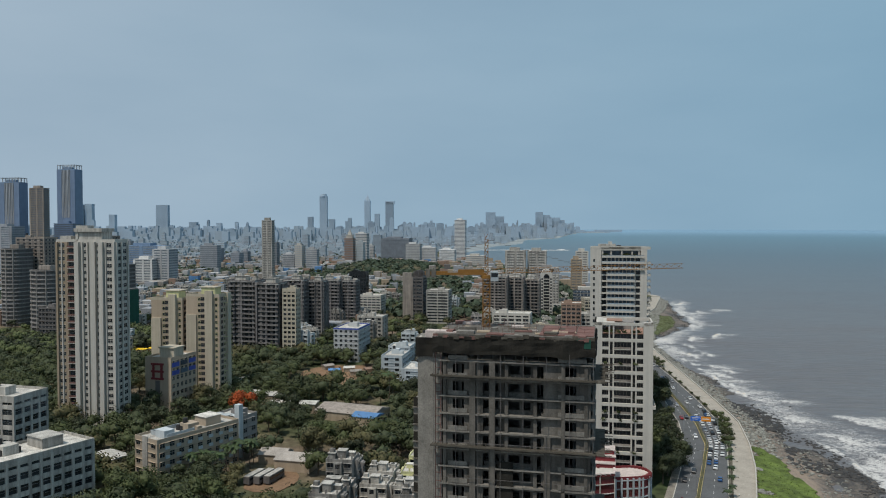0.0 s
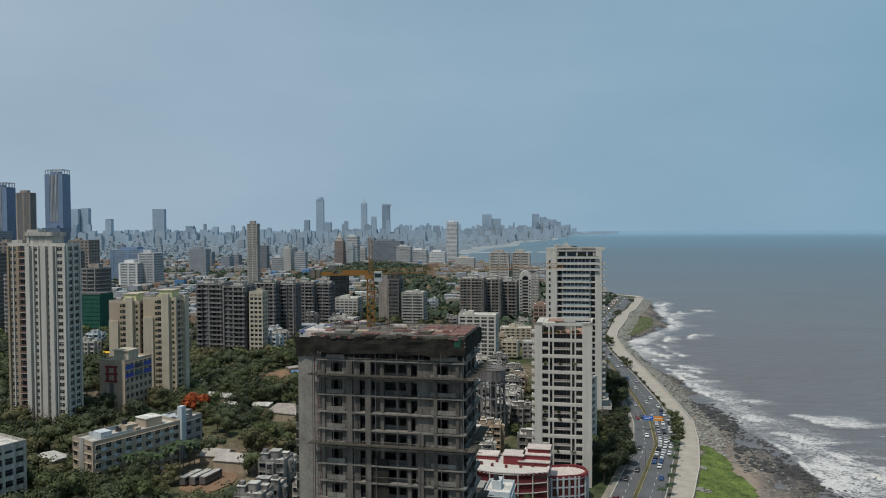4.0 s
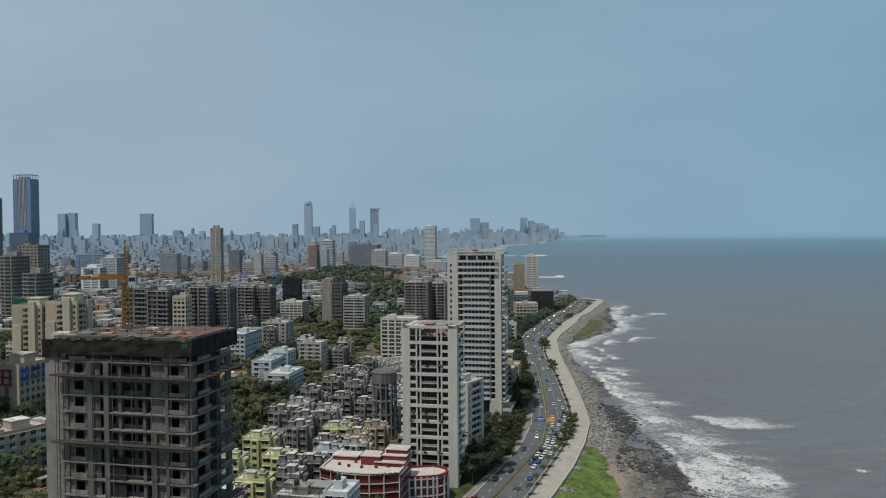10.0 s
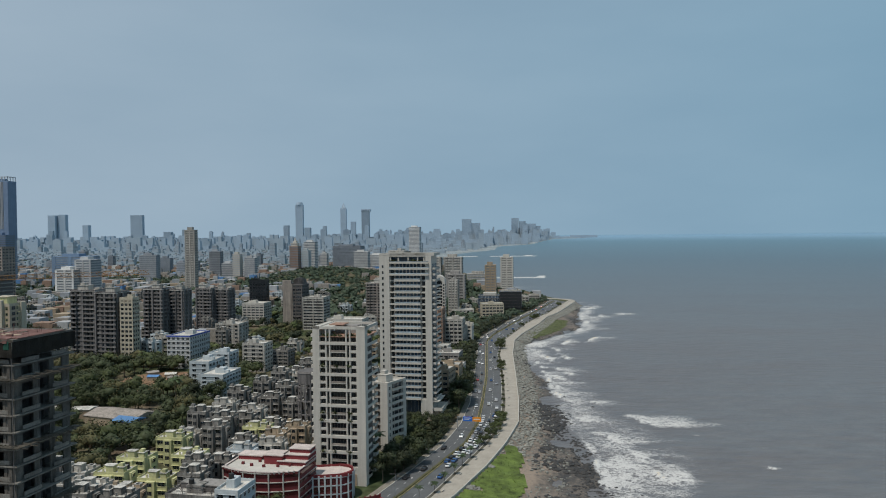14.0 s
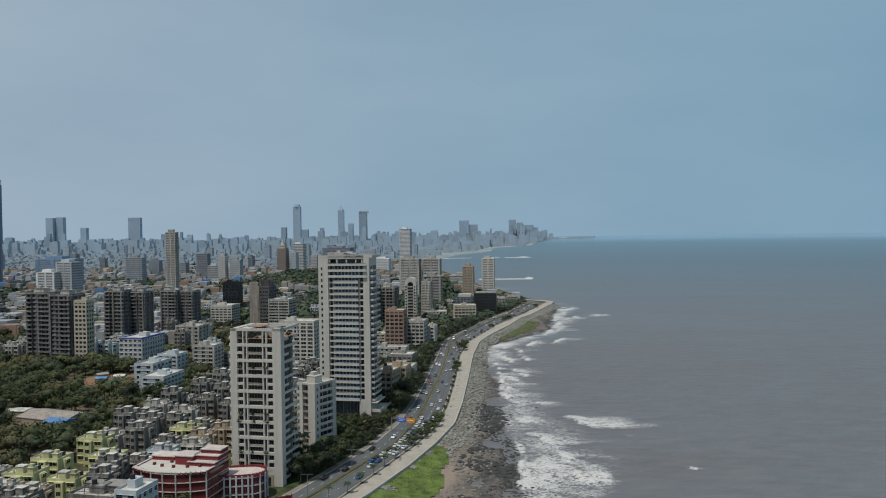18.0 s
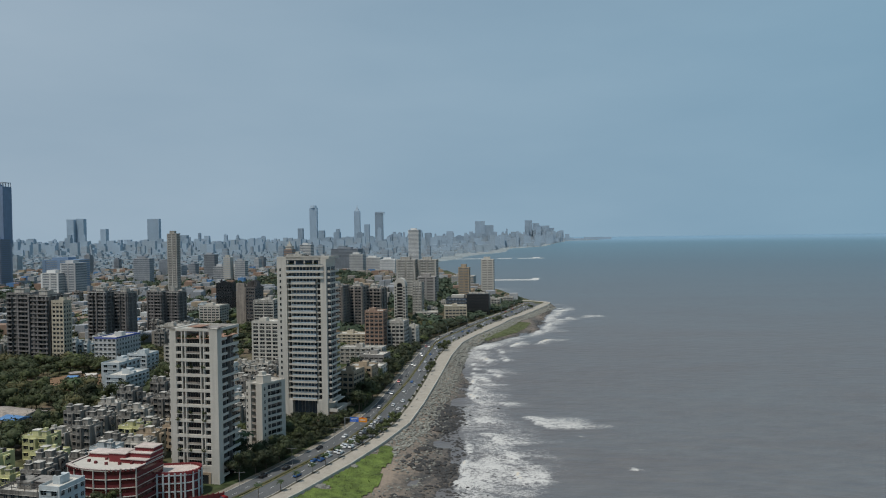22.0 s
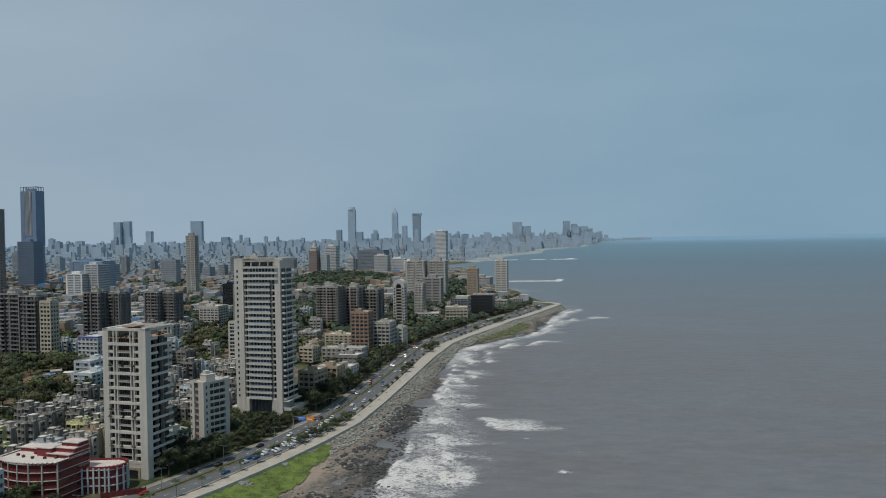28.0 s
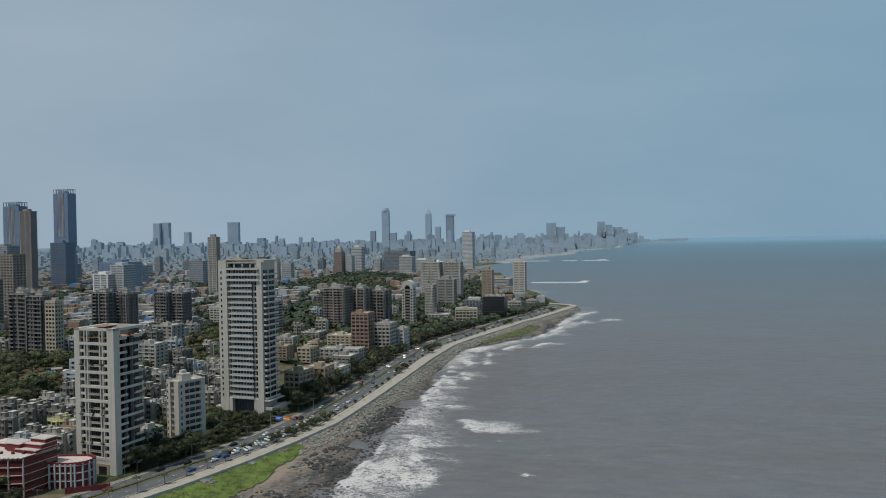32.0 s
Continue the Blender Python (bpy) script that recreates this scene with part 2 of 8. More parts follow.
def sea_material():
    """Muddy water; foam where the mesh's own 'foam' value and two noises agree."""
    m = bpy.data.materials.new("sea_water")
    m.use_nodes = True
    n, l = m.node_tree.nodes, m.node_tree.links
    p = n["Principled BSDF"]
    g = n.new("ShaderNodeNewGeometry")
    at = n.new("ShaderNodeAttribute")
    at.attribute_name = "foam"
    def field(scale, detail, rough, warp=0.0, stretch=(1, 1, 1)):
        mq_ = n.new("ShaderNodeMapping")
        mq_.inputs["Scale"].default_value = stretch
        l.new(g.outputs["Position"], mq_.inputs["Vector"])
        q = n.new("ShaderNodeTexNoise")
        q.inputs["Scale"].default_value, q.inputs["Detail"].default_value, q.inputs["Roughness"].default_value = scale, detail, rough
        q.inputs["Distortion"].default_value = warp
        l.new(mq_.outputs["Vector"], q.inputs["Vector"])
        return q.outputs["Fac"]

    def calc(op, a_, b_, c_=None):
        q = n.new("ShaderNodeMath")
        q.operation = op
        for i, w in enumerate((a_, b_, c_)):
            if w is None:
                continue
            if isinstance(w, (int, float)):
                q.inputs[i].default_value = w
            else:
                l.new(w, q.inputs[i])
        return q.outputs[0]

    # lace: thin webs of foam at two sizes, over broad torn patches
    web = calc("SUBTRACT", 1.0, calc("MULTIPLY", calc("ABSOLUTE", calc("SUBTRACT", field(0.16, 5, 0.62, 1.2, (1.0, 1.5, 1)), 0.5), None), 6.5))
    webs = calc("SUBTRACT", 1.0, calc("MULTIPLY", calc("ABSOLUTE", calc("SUBTRACT", field(0.50, 5, 0.65, 0.8), 0.5), None), 6.5))
    torn = field(0.07, 8, 0.7, 0.4, (1.0, 1.6, 1))
    grain = field(1.7, 6, 0.75)
    lace = calc("ADD", calc("ADD", calc("MULTIPLY", web, 0.30), calc("MULTIPLY", grain, 0.36)), calc("ADD", calc("MULTIPLY", webs, 0.38), calc("MULTIPLY", torn, 0.42)))
    s = calc("ADD", lace, calc("MULTIPLY_ADD", at.outputs["Fac"], 0.95, -1.18))
    fr = n.new("ShaderNodeValToRGB")
    fr.color_ramp.elements[0].position, fr.color_ramp.elements[0].color = 0.0, (0, 0, 0, 1)
    fr.color_ramp.elements[1].position, fr.color_ramp.elements[1].color = 0.30, (1, 1, 1, 1)
    l.new(s, fr.inputs["Fac"])
    mp = n.new("ShaderNodeMapping")
    mp.inputs["Scale"].default_value = (0.004, 0.010, 1)
    mp.inputs["Rotation"].default_value = (0, 0, radians(12))
    l.new(g.outputs["Position"], mp.inputs["Vector"])
    n2 = n.new("ShaderNodeTexNoise")
    n2.inputs["Scale"].default_value, n2.inputs["Detail"].default_value, n2.inputs["Roughness"].default_value = 1, 10, 0.68
    l.new(mp.outputs["Vector"], n2.inputs["Vector"])
    wr = n.new("ShaderNodeValToRGB")
    wr.color_ramp.elements[0].position, wr.color_ramp.elements[0].color = 0.35, (0.122, 0.109, 0.106, 1)
    wr.color_ramp.elements[1].position, wr.color_ramp.elements[1].color = 0.68, (0.135, 0.139, 0.145, 1)
    l.new(n2.outputs["Fac"], wr.inputs["Fac"])
    # further out: bluer water, then haze and sky tone put into the colour
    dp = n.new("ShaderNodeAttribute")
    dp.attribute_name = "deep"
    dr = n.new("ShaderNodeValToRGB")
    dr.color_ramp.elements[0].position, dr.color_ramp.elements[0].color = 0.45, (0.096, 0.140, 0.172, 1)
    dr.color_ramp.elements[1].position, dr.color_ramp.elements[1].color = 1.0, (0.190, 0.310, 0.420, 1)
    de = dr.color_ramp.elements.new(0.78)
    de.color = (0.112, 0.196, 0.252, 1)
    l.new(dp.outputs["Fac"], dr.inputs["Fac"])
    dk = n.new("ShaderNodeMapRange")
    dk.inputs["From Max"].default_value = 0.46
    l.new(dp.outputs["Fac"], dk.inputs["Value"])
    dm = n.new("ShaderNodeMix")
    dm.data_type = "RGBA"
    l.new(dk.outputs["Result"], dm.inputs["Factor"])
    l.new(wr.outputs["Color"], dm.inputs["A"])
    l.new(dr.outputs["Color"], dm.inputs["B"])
    mq = n.new("ShaderNodeMapping")
    mq.inputs["Scale"].default_value = (0.06, 0.16, 1)
    mq.inputs["Rotation"].default_value = (0, 0, radians(14))
    l.new(g.outputs["Position"], mq.inputs["Vector"])
    nq = n.new("ShaderNodeTexNoise")
    nq.inputs["Scale"].default_value, nq.inputs["Detail"].default_value, nq.inputs["Roughness"].default_value = 1, 8, 0.6
    l.new(mq.outputs["Vector"], nq.inputs["Vector"])
    rq = n.new("ShaderNodeValToRGB")
    rq.color_ramp.elements[0].position, rq.color_ramp.elements[0].color = 0.30, (0.86, 0.87, 0.89, 1)
    rq.color_ramp.elements[1].position, rq.color_ramp.elements[1].color = 0.70, (1.14, 1.13, 1.10, 1)
    l.new(nq.outputs["Fac"], rq.inputs["Fac"])
    dq = n.new("ShaderNodeMix")
    dq.data_type, dq.blend_type = "RGBA", "MULTIPLY"
    dq.inputs["Factor"].default_value = 1
    l.new(dm.outputs["Result"], dq.inputs["A"])
    l.new(rq.outputs["Color"], dq.inputs["B"])
    mx = n.new("ShaderNodeMix")
    mx.data_type = "RGBA"
    l.new(fr.outputs["Color"], mx.inputs["Factor"])
    l.new(dq.outputs["Result"], mx.inputs["A"])
    cr = n.new("ShaderNodeValToRGB")
    cr.color_ramp.elements[0].position, cr.color_ramp.elements[0].color = 0.82, (0.52, 0.51, 0.49, 1)
    cr.color_ramp.elements[1].position, cr.color_ramp.elements[1].color = 1.0, (0.56, 0.50, 0.41, 1)
    l.new(at.outputs["Fac"], cr.inputs["Fac"])
    l.new(cr.outputs["Color"], mx.inputs["B"])
    l.new(mx.outputs["Result"], p.inputs["Base Color"])
    ro = n.new("ShaderNodeMapRange")
    ro.inputs["To Min"].default_value, ro.inputs["To Max"].default_value = 0.34, 0.5
    l.new(dp.outputs["Fac"], ro.inputs["Value"])
    rf = n.new("ShaderNodeMath")
    rf.operation = "MAXIMUM"
    l.new(ro.outputs["Result"], rf.inputs[0])
    l.new(fr.outputs["Color"], rf.inputs[1])
    l.new(rf.outputs[0], p.inputs["Roughness"])
    p.inputs["IOR"].default_value = 1.33
    p.inputs["Specular IOR Level"].default_value = 0.3
    mw = n.new("ShaderNodeMapping")
    mw.inputs["Scale"].default_value = (0.11, 0.19, 1)
    mw.inputs["Rotation"].default_value = (0, 0, radians(14))
    l.new(g.outputs["Position"], mw.inputs["Vector"])
    n3 = n.new("ShaderNodeTexNoise")
    n3.inputs["Scale"].default_value, n3.inputs["Detail"].default_value = 1, 6
    l.new(mw.outputs["Vector"], n3.inputs["Vector"])
    bp = n.new("ShaderNodeBump")
    bp.inputs["Strength"].default_value, bp.inputs["Distance"].default_value = 0.6, 1.2
    calm = n.new("ShaderNodeMapRange")
    calm.inputs["To Min"].default_value, calm.inputs["To Max"].default_value = 0.6, 0.0
    calm.inputs["From Max"].default_value = 0.35
    l.new(dp.outputs["Fac"], calm.inputs["Value"])
    l.new(calm.outputs["Result"], bp.inputs["Strength"])
    l.new(n3.outputs["Fac"], bp.inputs["Height"])
    l.new(bp.outputs["Normal"], p.inputs["Normal"])
    return m


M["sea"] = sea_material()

# ---- mesh helpers ----
def mesh_of(name, verts, faces, mats):
    me = bpy.data.meshes.new(name)
    me.from_pydata(verts, [], faces)
    for mt in (mats if isinstance(mats, (list, tuple)) else [mats]):
        me.materials.append(M[mt] if isinstance(mt, str) else mt)
    me.update()
    return me


def boxes(name, lst, mats, slots=None):
    """One mesh out of boxes (x, y, z, w, d, h), the corner and the sizes."""
    v, f, s = [], [], []
    for i, (x, y, z, w, d, h) in enumerate(lst):
        b = len(v)
        v += [(x, y, z), (x + w, y, z), (x + w, y + d, z), (x, y + d, z), (x, y, z + h), (x + w, y, z + h), (x + w, y + d, z + h), (x, y + d, z + h)]
        f += [(b, b + 3, b + 2, b + 1), (b + 4, b + 5, b + 6, b + 7), (b, b + 1, b + 5, b + 4), (b + 1, b + 2, b + 6, b + 5), (b + 2, b + 3, b + 7, b + 6), (b + 3, b, b + 4, b + 7)]
        s += [slots[i] if slots else 0] * 6
    me = mesh_of(name, v, f, mats)
    if slots:
        me.polygons.foreach_set("material_index", s)
    return me


CACHE = {}


def cached(key, make):
    if key not in CACHE:
        CACHE[key] = make()
    return CACHE[key]


def boxm(w, d, h, mt):
    return cached(("box", round(w, 3), round(d, 3), round(h, 3), mt), lambda: boxes("box", [(0, 0, 0, w, d, h)], mt))


def cyl_mesh(r0, r1, h, mt, n=14, z=0.0):
    def make():
        v, f = [], []
        for k in range(n):
            a = 2 * math.pi * k / n
            v += [(r0 * math.cos(a), r0 * math.sin(a), z), (r1 * math.cos(a), r1 * math.sin(a), z + h)]
        for k in range(n):
            j = (k + 1) % n
            f.append((2 * k, 2 * j, 2 * j + 1, 2 * k + 1))
        f.append([2 * k + 1 for k in range(n)])
        f.append([2 * k for k in reversed(range(n))])
        return mesh_of("cylinder", v, f, mt)
    return cached(("cyl", r0, r1, h, mt, n, z), make)


def part(name, me, parent, at=(0, 0, 0), rz=0.0, label=""):
    ob = new(name, me)
    ob.parent = parent
    ob.location = at
    if rz:
        ob.rotation_euler = (0, 0, radians(rz))
    if label:
        ob["label"] = label
    return ob


def thing(name, x, y, z, rz, label, category, group="", kind=""):
    ob = new(name)
    ob.empty_display_size = 0.5
    ob.location, ob.rotation_euler = (x, y, z), (0, 0, radians(rz))
    return tagged(ob, label, category, group, kind)


FOOT = []      # footprints that trees and fill keep clear of: x, y, radius


def claim(x, y, w, d, rz, grow=1.0):
    c, s = math.cos(radians(rz)), math.sin(radians(rz))
    FOOT.append((x, y, c, s, w, d, grow))


def is_free(px, py, pad=0.0):
    for x, y, c, s, w, d, g in FOOT:
        dx, dy = px - x, py - y
        u, v = dx * c + dy * s, -dx * s + dy * c
        if -g - pad < u < w + g + pad and -g - pad < v < d + g + pad:
            return False
    return True


# ---- the coast: x of each line at a given y ----
Y_K = [-700, 100, 200, 277, 312, 345, 383, 430, 501, 602, 675, 717, 800, 863, 900, 1030, 1060]
SEA_X = [-330, 5, 58, 94, 107, 117, 126, 130, 134, 139, 146, 156, 182, 198, 214, 254, 262]       # sea-wall edge of the promenade
PROM_X = [-338, -3, 50, 86, 98, 109, 118.5, 122.5, 126, 129, 136, 147, 168, 188, 203, 242, 250]  # its land edge
ROAD_X = [q - 2.0 for q in PROM_X]      # sea-side kerb
MED_X = [-350, -15, 38, 73, 86, 98, 105, 109, 114, 118, 121, 129, 153, 172, 184, 222, 231]       # median
LAND_X = [-360, -25, 28, 64, 77, 88, 96.5, 102, 106, 110.5, 113.5, 122, 145, 163, 177, 216, 225] # land-side kerb


def line_x(xs, y):
    return float(np.interp(y, Y_K, xs))


W_Y = [-700, 100, 200, 285, 334, 373, 416, 461, 509, 558, 624, 676, 699, 731, 758, 800, 900, 1000, 1050, 1085]
W_X = [-250, 110, 140, 155, 158, 156, 153, 154, 157, 151, 151, 158, 171, 193, 212, 228, 242, 260, 268, 262]   # water's edge


def water_x(y):
    return float(np.interp(y, W_Y, W_X))


C0 = Vector((120, 0, 99))


def far_scale(dist):
    """What lies beyond 2.5 km is drawn in nearer and smaller, in the same direction."""
    if dist < 2500:
        return 1.0
    return (2500 + 2330 * (1 - math.exp(-(dist - 2500) / 2330))) / dist


def bend(x, y, z=0.0):
    k = far_scale(math.hypot(x - C0.x, y - C0.y))
    return (C0.x + (x - C0.x) * k, C0.y + (y - C0.y) * k, C0.z + (z - C0.z) * k)


SEA_Z = -4.0


# bore fronts: from, to (the far end first), and how far the lace trails out to sea
BORES = [(186, 418, 200, 386, 34), (162, 381, 175, 358, 28), (157, 340, 152, 282, 36), (172, 352, 178, 326, 22), (171, 452, 180, 438, 16), (146, 534, 170, 514, 18), (158, 470, 160, 446, 20), (160, 415, 163, 398, 20), (176, 318, 182, 300, 12), (212, 375, 216, 368, 4), (226, 324, 231, 318, 4), (236, 352, 240, 349, 3), (152, 262, 150, 238, 30), (176, 276, 182, 250, 26)]
_g = random.Random(52)
for _k in range(34):
    _y = 474 + _k * 16.5 + _g.uniform(-8, 8)
    _o = _g.choice((1, 3, 6, 10, 16, 28)) * (1.0 if _y < 640 else 1.5)
    _l = _g.uniform(10, 24)
    BORES.append((water_x(_y + _l) + _o - 2, _y + _l, water_x(_y - _l) + _o + _g.uniform(0, 7), _y - _l, _g.uniform(9, 24)))


def surf(s, x, y):
    """How much foam lies at a place s metres off the water's edge: a thin wash at the edge, and bore fronts with lace trailing behind them."""
    def nz(a, b, q):
        return noise.noise(Vector((x * a, y * b, q)))
    south = max(0.0, min(1.0, (470 - y) / 120))
    reach = 24 + 12 * nz(0.012, 0.014, 3.1) + 16 * south
    env = max(0.0, 1 + s / 5) if s < 0 else max(0.0, min(1.0, 1.4 - s / reach))
    fo = env * (0.45 + 0.50 * nz(0.035, 0.03, 40.0))
    fo = max(fo, 0.62 * math.exp(-((s - 1.5 - 5 * nz(0.03, 0.03, 4.4)) / 2.2) ** 2) * (0.55 + nz(0.03, 0.03, 12.0)))
    for x0, y0, x1, y1, trail in BORES:
        if not (min(y0, y1) - 8 < y < max(y0, y1) + 8 and min(x0, x1) - 8 < x < max(x0, x1) + trail + 8):
            continue
        t = (y0 - y) / (y0 - y1)
        wob = 3.4 * nz(0.11, 0.11, 8.8) + 1.5 * nz(0.3, 0.3, 2.8)
        c = x - (x0 + (x1 - x0) * max(-0.2, min(1.2, t))) - wob
        end = max(0.0, min(1.0, 5 * (t + 0.06 + 0.15 * nz(0.08, 0.02, 1.0)), 5 * (1.06 - t + 0.15 * nz(0.08, 0.02, 3.0))))
        if c < -3 or end <= 0:
            continue
        head = max(0.0, 1.15 - abs(c - 0.9) / 2.5) * (0.8 + 0.5 * nz(0.07, 0.07, 5.5)) if c < 3.6 else 0.0
        lag = (0.62 - 0.10 * (y > 470) - 0.26 * c / trail + 0.42 * nz(0.05, 0.09, 6.1)) * (1 if c < trail else max(0.0, 1 - (c - trail) / 8)) if c > 1 else 0.0
        fo = max(fo, end * max(head, lag))
    return fo


# sea: rings round the middle of the flight, dense near the shore
def build_sea():
    az = np.radians(np.concatenate([np.arange(-180, -50, 6.0), np.arange(-50, -12, 1.0), np.arange(-12, 62, 0.3), np.arange(62, 175, 6.0)]))
    rad = np.concatenate([np.array([0.5, 60, 120, 160]), 180 * np.exp(np.arange(0, 220) * 0.00852), 180 * math.exp(1.875) * np.exp(np.arange(1, 42) * 0.03), 180 * math.exp(3.105) * np.exp(np.arange(1, 16) * 0.105)])
    v, foam, deep, f = [], [], [], []
    na = len(az)
    for r in rad:
        for a in az:
            x, y = C0.x + r * math.sin(a), r * math.cos(a)
            s = x - water_x(y) if y < 1085 else 400
            fo = 0.0
            z = SEA_Z
            if y < 1085 and -30 < s < 330 and r < 1200:
                fo = surf(s, x, y)
                z += 0.9 * fo * fo + 0.25 * noise.noise(Vector((x * 0.05, y * 0.09, 0)))
            elif r < 4200 and x > coast_x(y):
                near = x - coast_x(y)
                fo = max(0.0, noise.noise(Vector((x * 0.006, y * 0.018, 2.0))) - 0.52) * (2.6 if near < 200 else 0.4)
                if 1085 < y < 2600 and near < 90:
                    fo = max(fo, 0.25 + 1.3 * noise.noise(Vector((x * 0.006, y * 0.006, 9.0))) - near * 0.004)
                if abs(y - 1700) < 26 and 165 < x < 300 and noise.noise(Vector((x * 0.03, 0, 3))) > -0.2:      # reef that breaks in the bay
                    fo = max(fo, 0.75)
                if abs(y - 3150 - 0.1 * x) < 55 and 30 < x < 480 and noise.noise(Vector((x * 0.012, 0, 5))) > -0.15:      # surf on the bar before the far city
                    fo = max(fo, 0.72)
            v.append(bend(x, y, z))
            foam.append(fo)
            # grows with distance alone; drives the haze in the water's colour
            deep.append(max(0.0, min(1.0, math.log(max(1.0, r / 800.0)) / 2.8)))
    for i in range(len(rad) - 1):
        for j in range(na):
            a, b = i * na + j, i * na + (j + 1) % na
            f.append((a, b, b + na, a + na))
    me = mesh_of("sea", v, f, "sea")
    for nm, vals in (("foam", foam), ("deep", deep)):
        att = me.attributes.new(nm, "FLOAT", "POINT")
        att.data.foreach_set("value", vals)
    me.polygons.foreach_set("use_smooth", [True] * len(me.polygons))
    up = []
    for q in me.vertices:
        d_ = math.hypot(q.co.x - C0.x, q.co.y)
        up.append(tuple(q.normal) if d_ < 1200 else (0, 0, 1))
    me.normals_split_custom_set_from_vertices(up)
    return tagged(new("water", me), "muddy grey-brown sea with white surf along the shore", "sea", kind="structure")



# land: rows across the coast, out to the far peninsula
BAY_Y = [1030, 1060, 1085, 1120, 1250, 1379, 1435, 1683, 2034, 2080, 2650, 3050, 3713, 4200, 5233, 6000, 8000, 10272, 10900, 11500, 20000, 60000, 200000]
BAY_X = [254, 262, 252, 235, 208, 188, 150, 113, 68, -110, -120, 0, 82, 257, 328, 640, 950, 1350, 1900, 900, 1200, 2500, 8000]


def coast_x(y):
    return line_x(SEA_X, y) if y <= 1060 else float(np.interp(y, BAY_Y, BAY_X))


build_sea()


def land_z(x, y):
    """Flat by the sea, rising some twelve metres inland, with a low wooded hill further on."""
    if y > 4000:
        return 0.0
    u = max(0.0, min(1.0, (line_x(LAND_X, min(y, 1060)) - 45 - x) / 80))
    rise = 12 * u * u * (3 - 2 * u) * max(0.0, min(1.0, (2200 - y) / 900))
    hill = 18 * math.exp(-((x + 160) / 95) ** 2 - ((y - 1440) / 190) ** 2)
    return rise + hill


def build_land():
    ys = list(np.arange(-700, 1100, 15)) + [1030, 1060, 1085] + list(np.arange(1120, 3000, 70)) + list(np.arange(3050, 11000, 250)) + [10272, 10900, 11500, 12500, 14000]
    ys = sorted(set(float(q) for q in ys))
    cols = 1 - (np.linspace(0, 1, 70)) ** 2.4
    v, f = [], []
    for y in ys:
        x1 = coast_x(y)
        x0 = -900 - 1.05 * abs(y)
        for c in cols:
            x = x0 + (x1 - x0) * c
            v.append(bend(x, y, land_z(x, y)))
        row = v[-len(cols):]
        v[-len(cols):] = [bend(x1 + (45 if y > 2300 else 1.5), y, SEA_Z - 0.6)] + row
    n = len(cols) + 1
    for i in range(len(ys) - 1):
        for j in range(n - 1):
            a = i * n + j
            f.append((a, a + 1, a + n + 1, a + n))
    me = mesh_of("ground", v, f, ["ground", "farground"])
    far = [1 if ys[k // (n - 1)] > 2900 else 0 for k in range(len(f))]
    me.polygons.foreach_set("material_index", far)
    return tagged(new("ground", me), "city ground of dusty earth and scrub", "ground", kind="structure")


build_land()


def strip(name, xa, xb, za, zb, y0, y1, step, mt, label, category, skirt=0.0, kind="structure"):
    """A band between two lines along the coast."""
    v, f = [], []
    ys = np.arange(y0, y1 + 0.1, step)
    for y in ys:
        a, b = xa(y), xb(y)
        v += [(a, y, za - skirt), (a, y, za), (b, y, zb), (b, y, zb - skirt)]
    for i in range(len(ys) - 1):
        k = 4 * i
        for j in ((1, 2),) if not skirt else ((0, 1), (1, 2), (2, 3)):
            f.append((k + j[0], k + j[1], k + 4 + j[1], k + 4 + j[0]))
    return tagged(new(name, mesh_of(name, v, f, mt)), label, category, kind=kind)


def rx(xs, off=0.0):
    return lambda y: line_x(xs, y) + off


Y0, Y1 = -300, 1060
strip("road", rx(LAND_X), rx(ROAD_X), 0.03, 0.03, Y0, Y1, 6, "asphalt", "two-way grey asphalt coast road", "road")
strip("promenade", rx(PROM_X), rx(SEA_X), 0.35, 0.35, Y0, Y1, 6, "paving", "pale stone-paved seaside promenade", "promenade", 0.4)
strip("kerb", rx(ROAD_X, -0.05), rx(ROAD_X, 0.3), 0.2, 0.2, Y0, Y1, 6, "kerb", "pale concrete kerb beside the road", "kerb", 0.25)
strip("kerb", rx(LAND_X, -0.3), rx(LAND_X, 0.05), 0.2, 0.2, Y0, Y1, 6, "kerb", "pale concrete kerb beside the road", "kerb", 0.25)
strip("pavement", rx(LAND_X, -3.2), rx(LAND_X, -0.3), 0.16, 0.16, Y0, Y1, 6, "footpath", "worn dusty footpath beside the road", "pavement", 0.2)
strip("verge", rx(ROAD_X, 0.3), rx(PROM_X), 0.14, 0.14, Y0, Y1, 6, "verge", "narrow planted strip between road and promenade", "pavement")
strip("seawall", rx(SEA_X, -0.05), rx(SEA_X, 0.45), 0.95, 0.95, Y0, Y1, 6, "kerb", "low pale sea wall along the promenade", "wall", 2.5)
strip("median", rx(MED_X, -0.8), rx(MED_X, 0.8), 0.4, 0.4, Y0, Y1, 6, "yellowpaint", "yellow painted road divider with low planting", "road divider", 0.5)
strip("median_planting", rx(MED_X, -0.55), rx(MED_X, 0.55), 0.85, 0.85, Y0, Y1, 3, "leafdry", "dry shrubs in the road divider", "shrub", 0.5, "stuff")


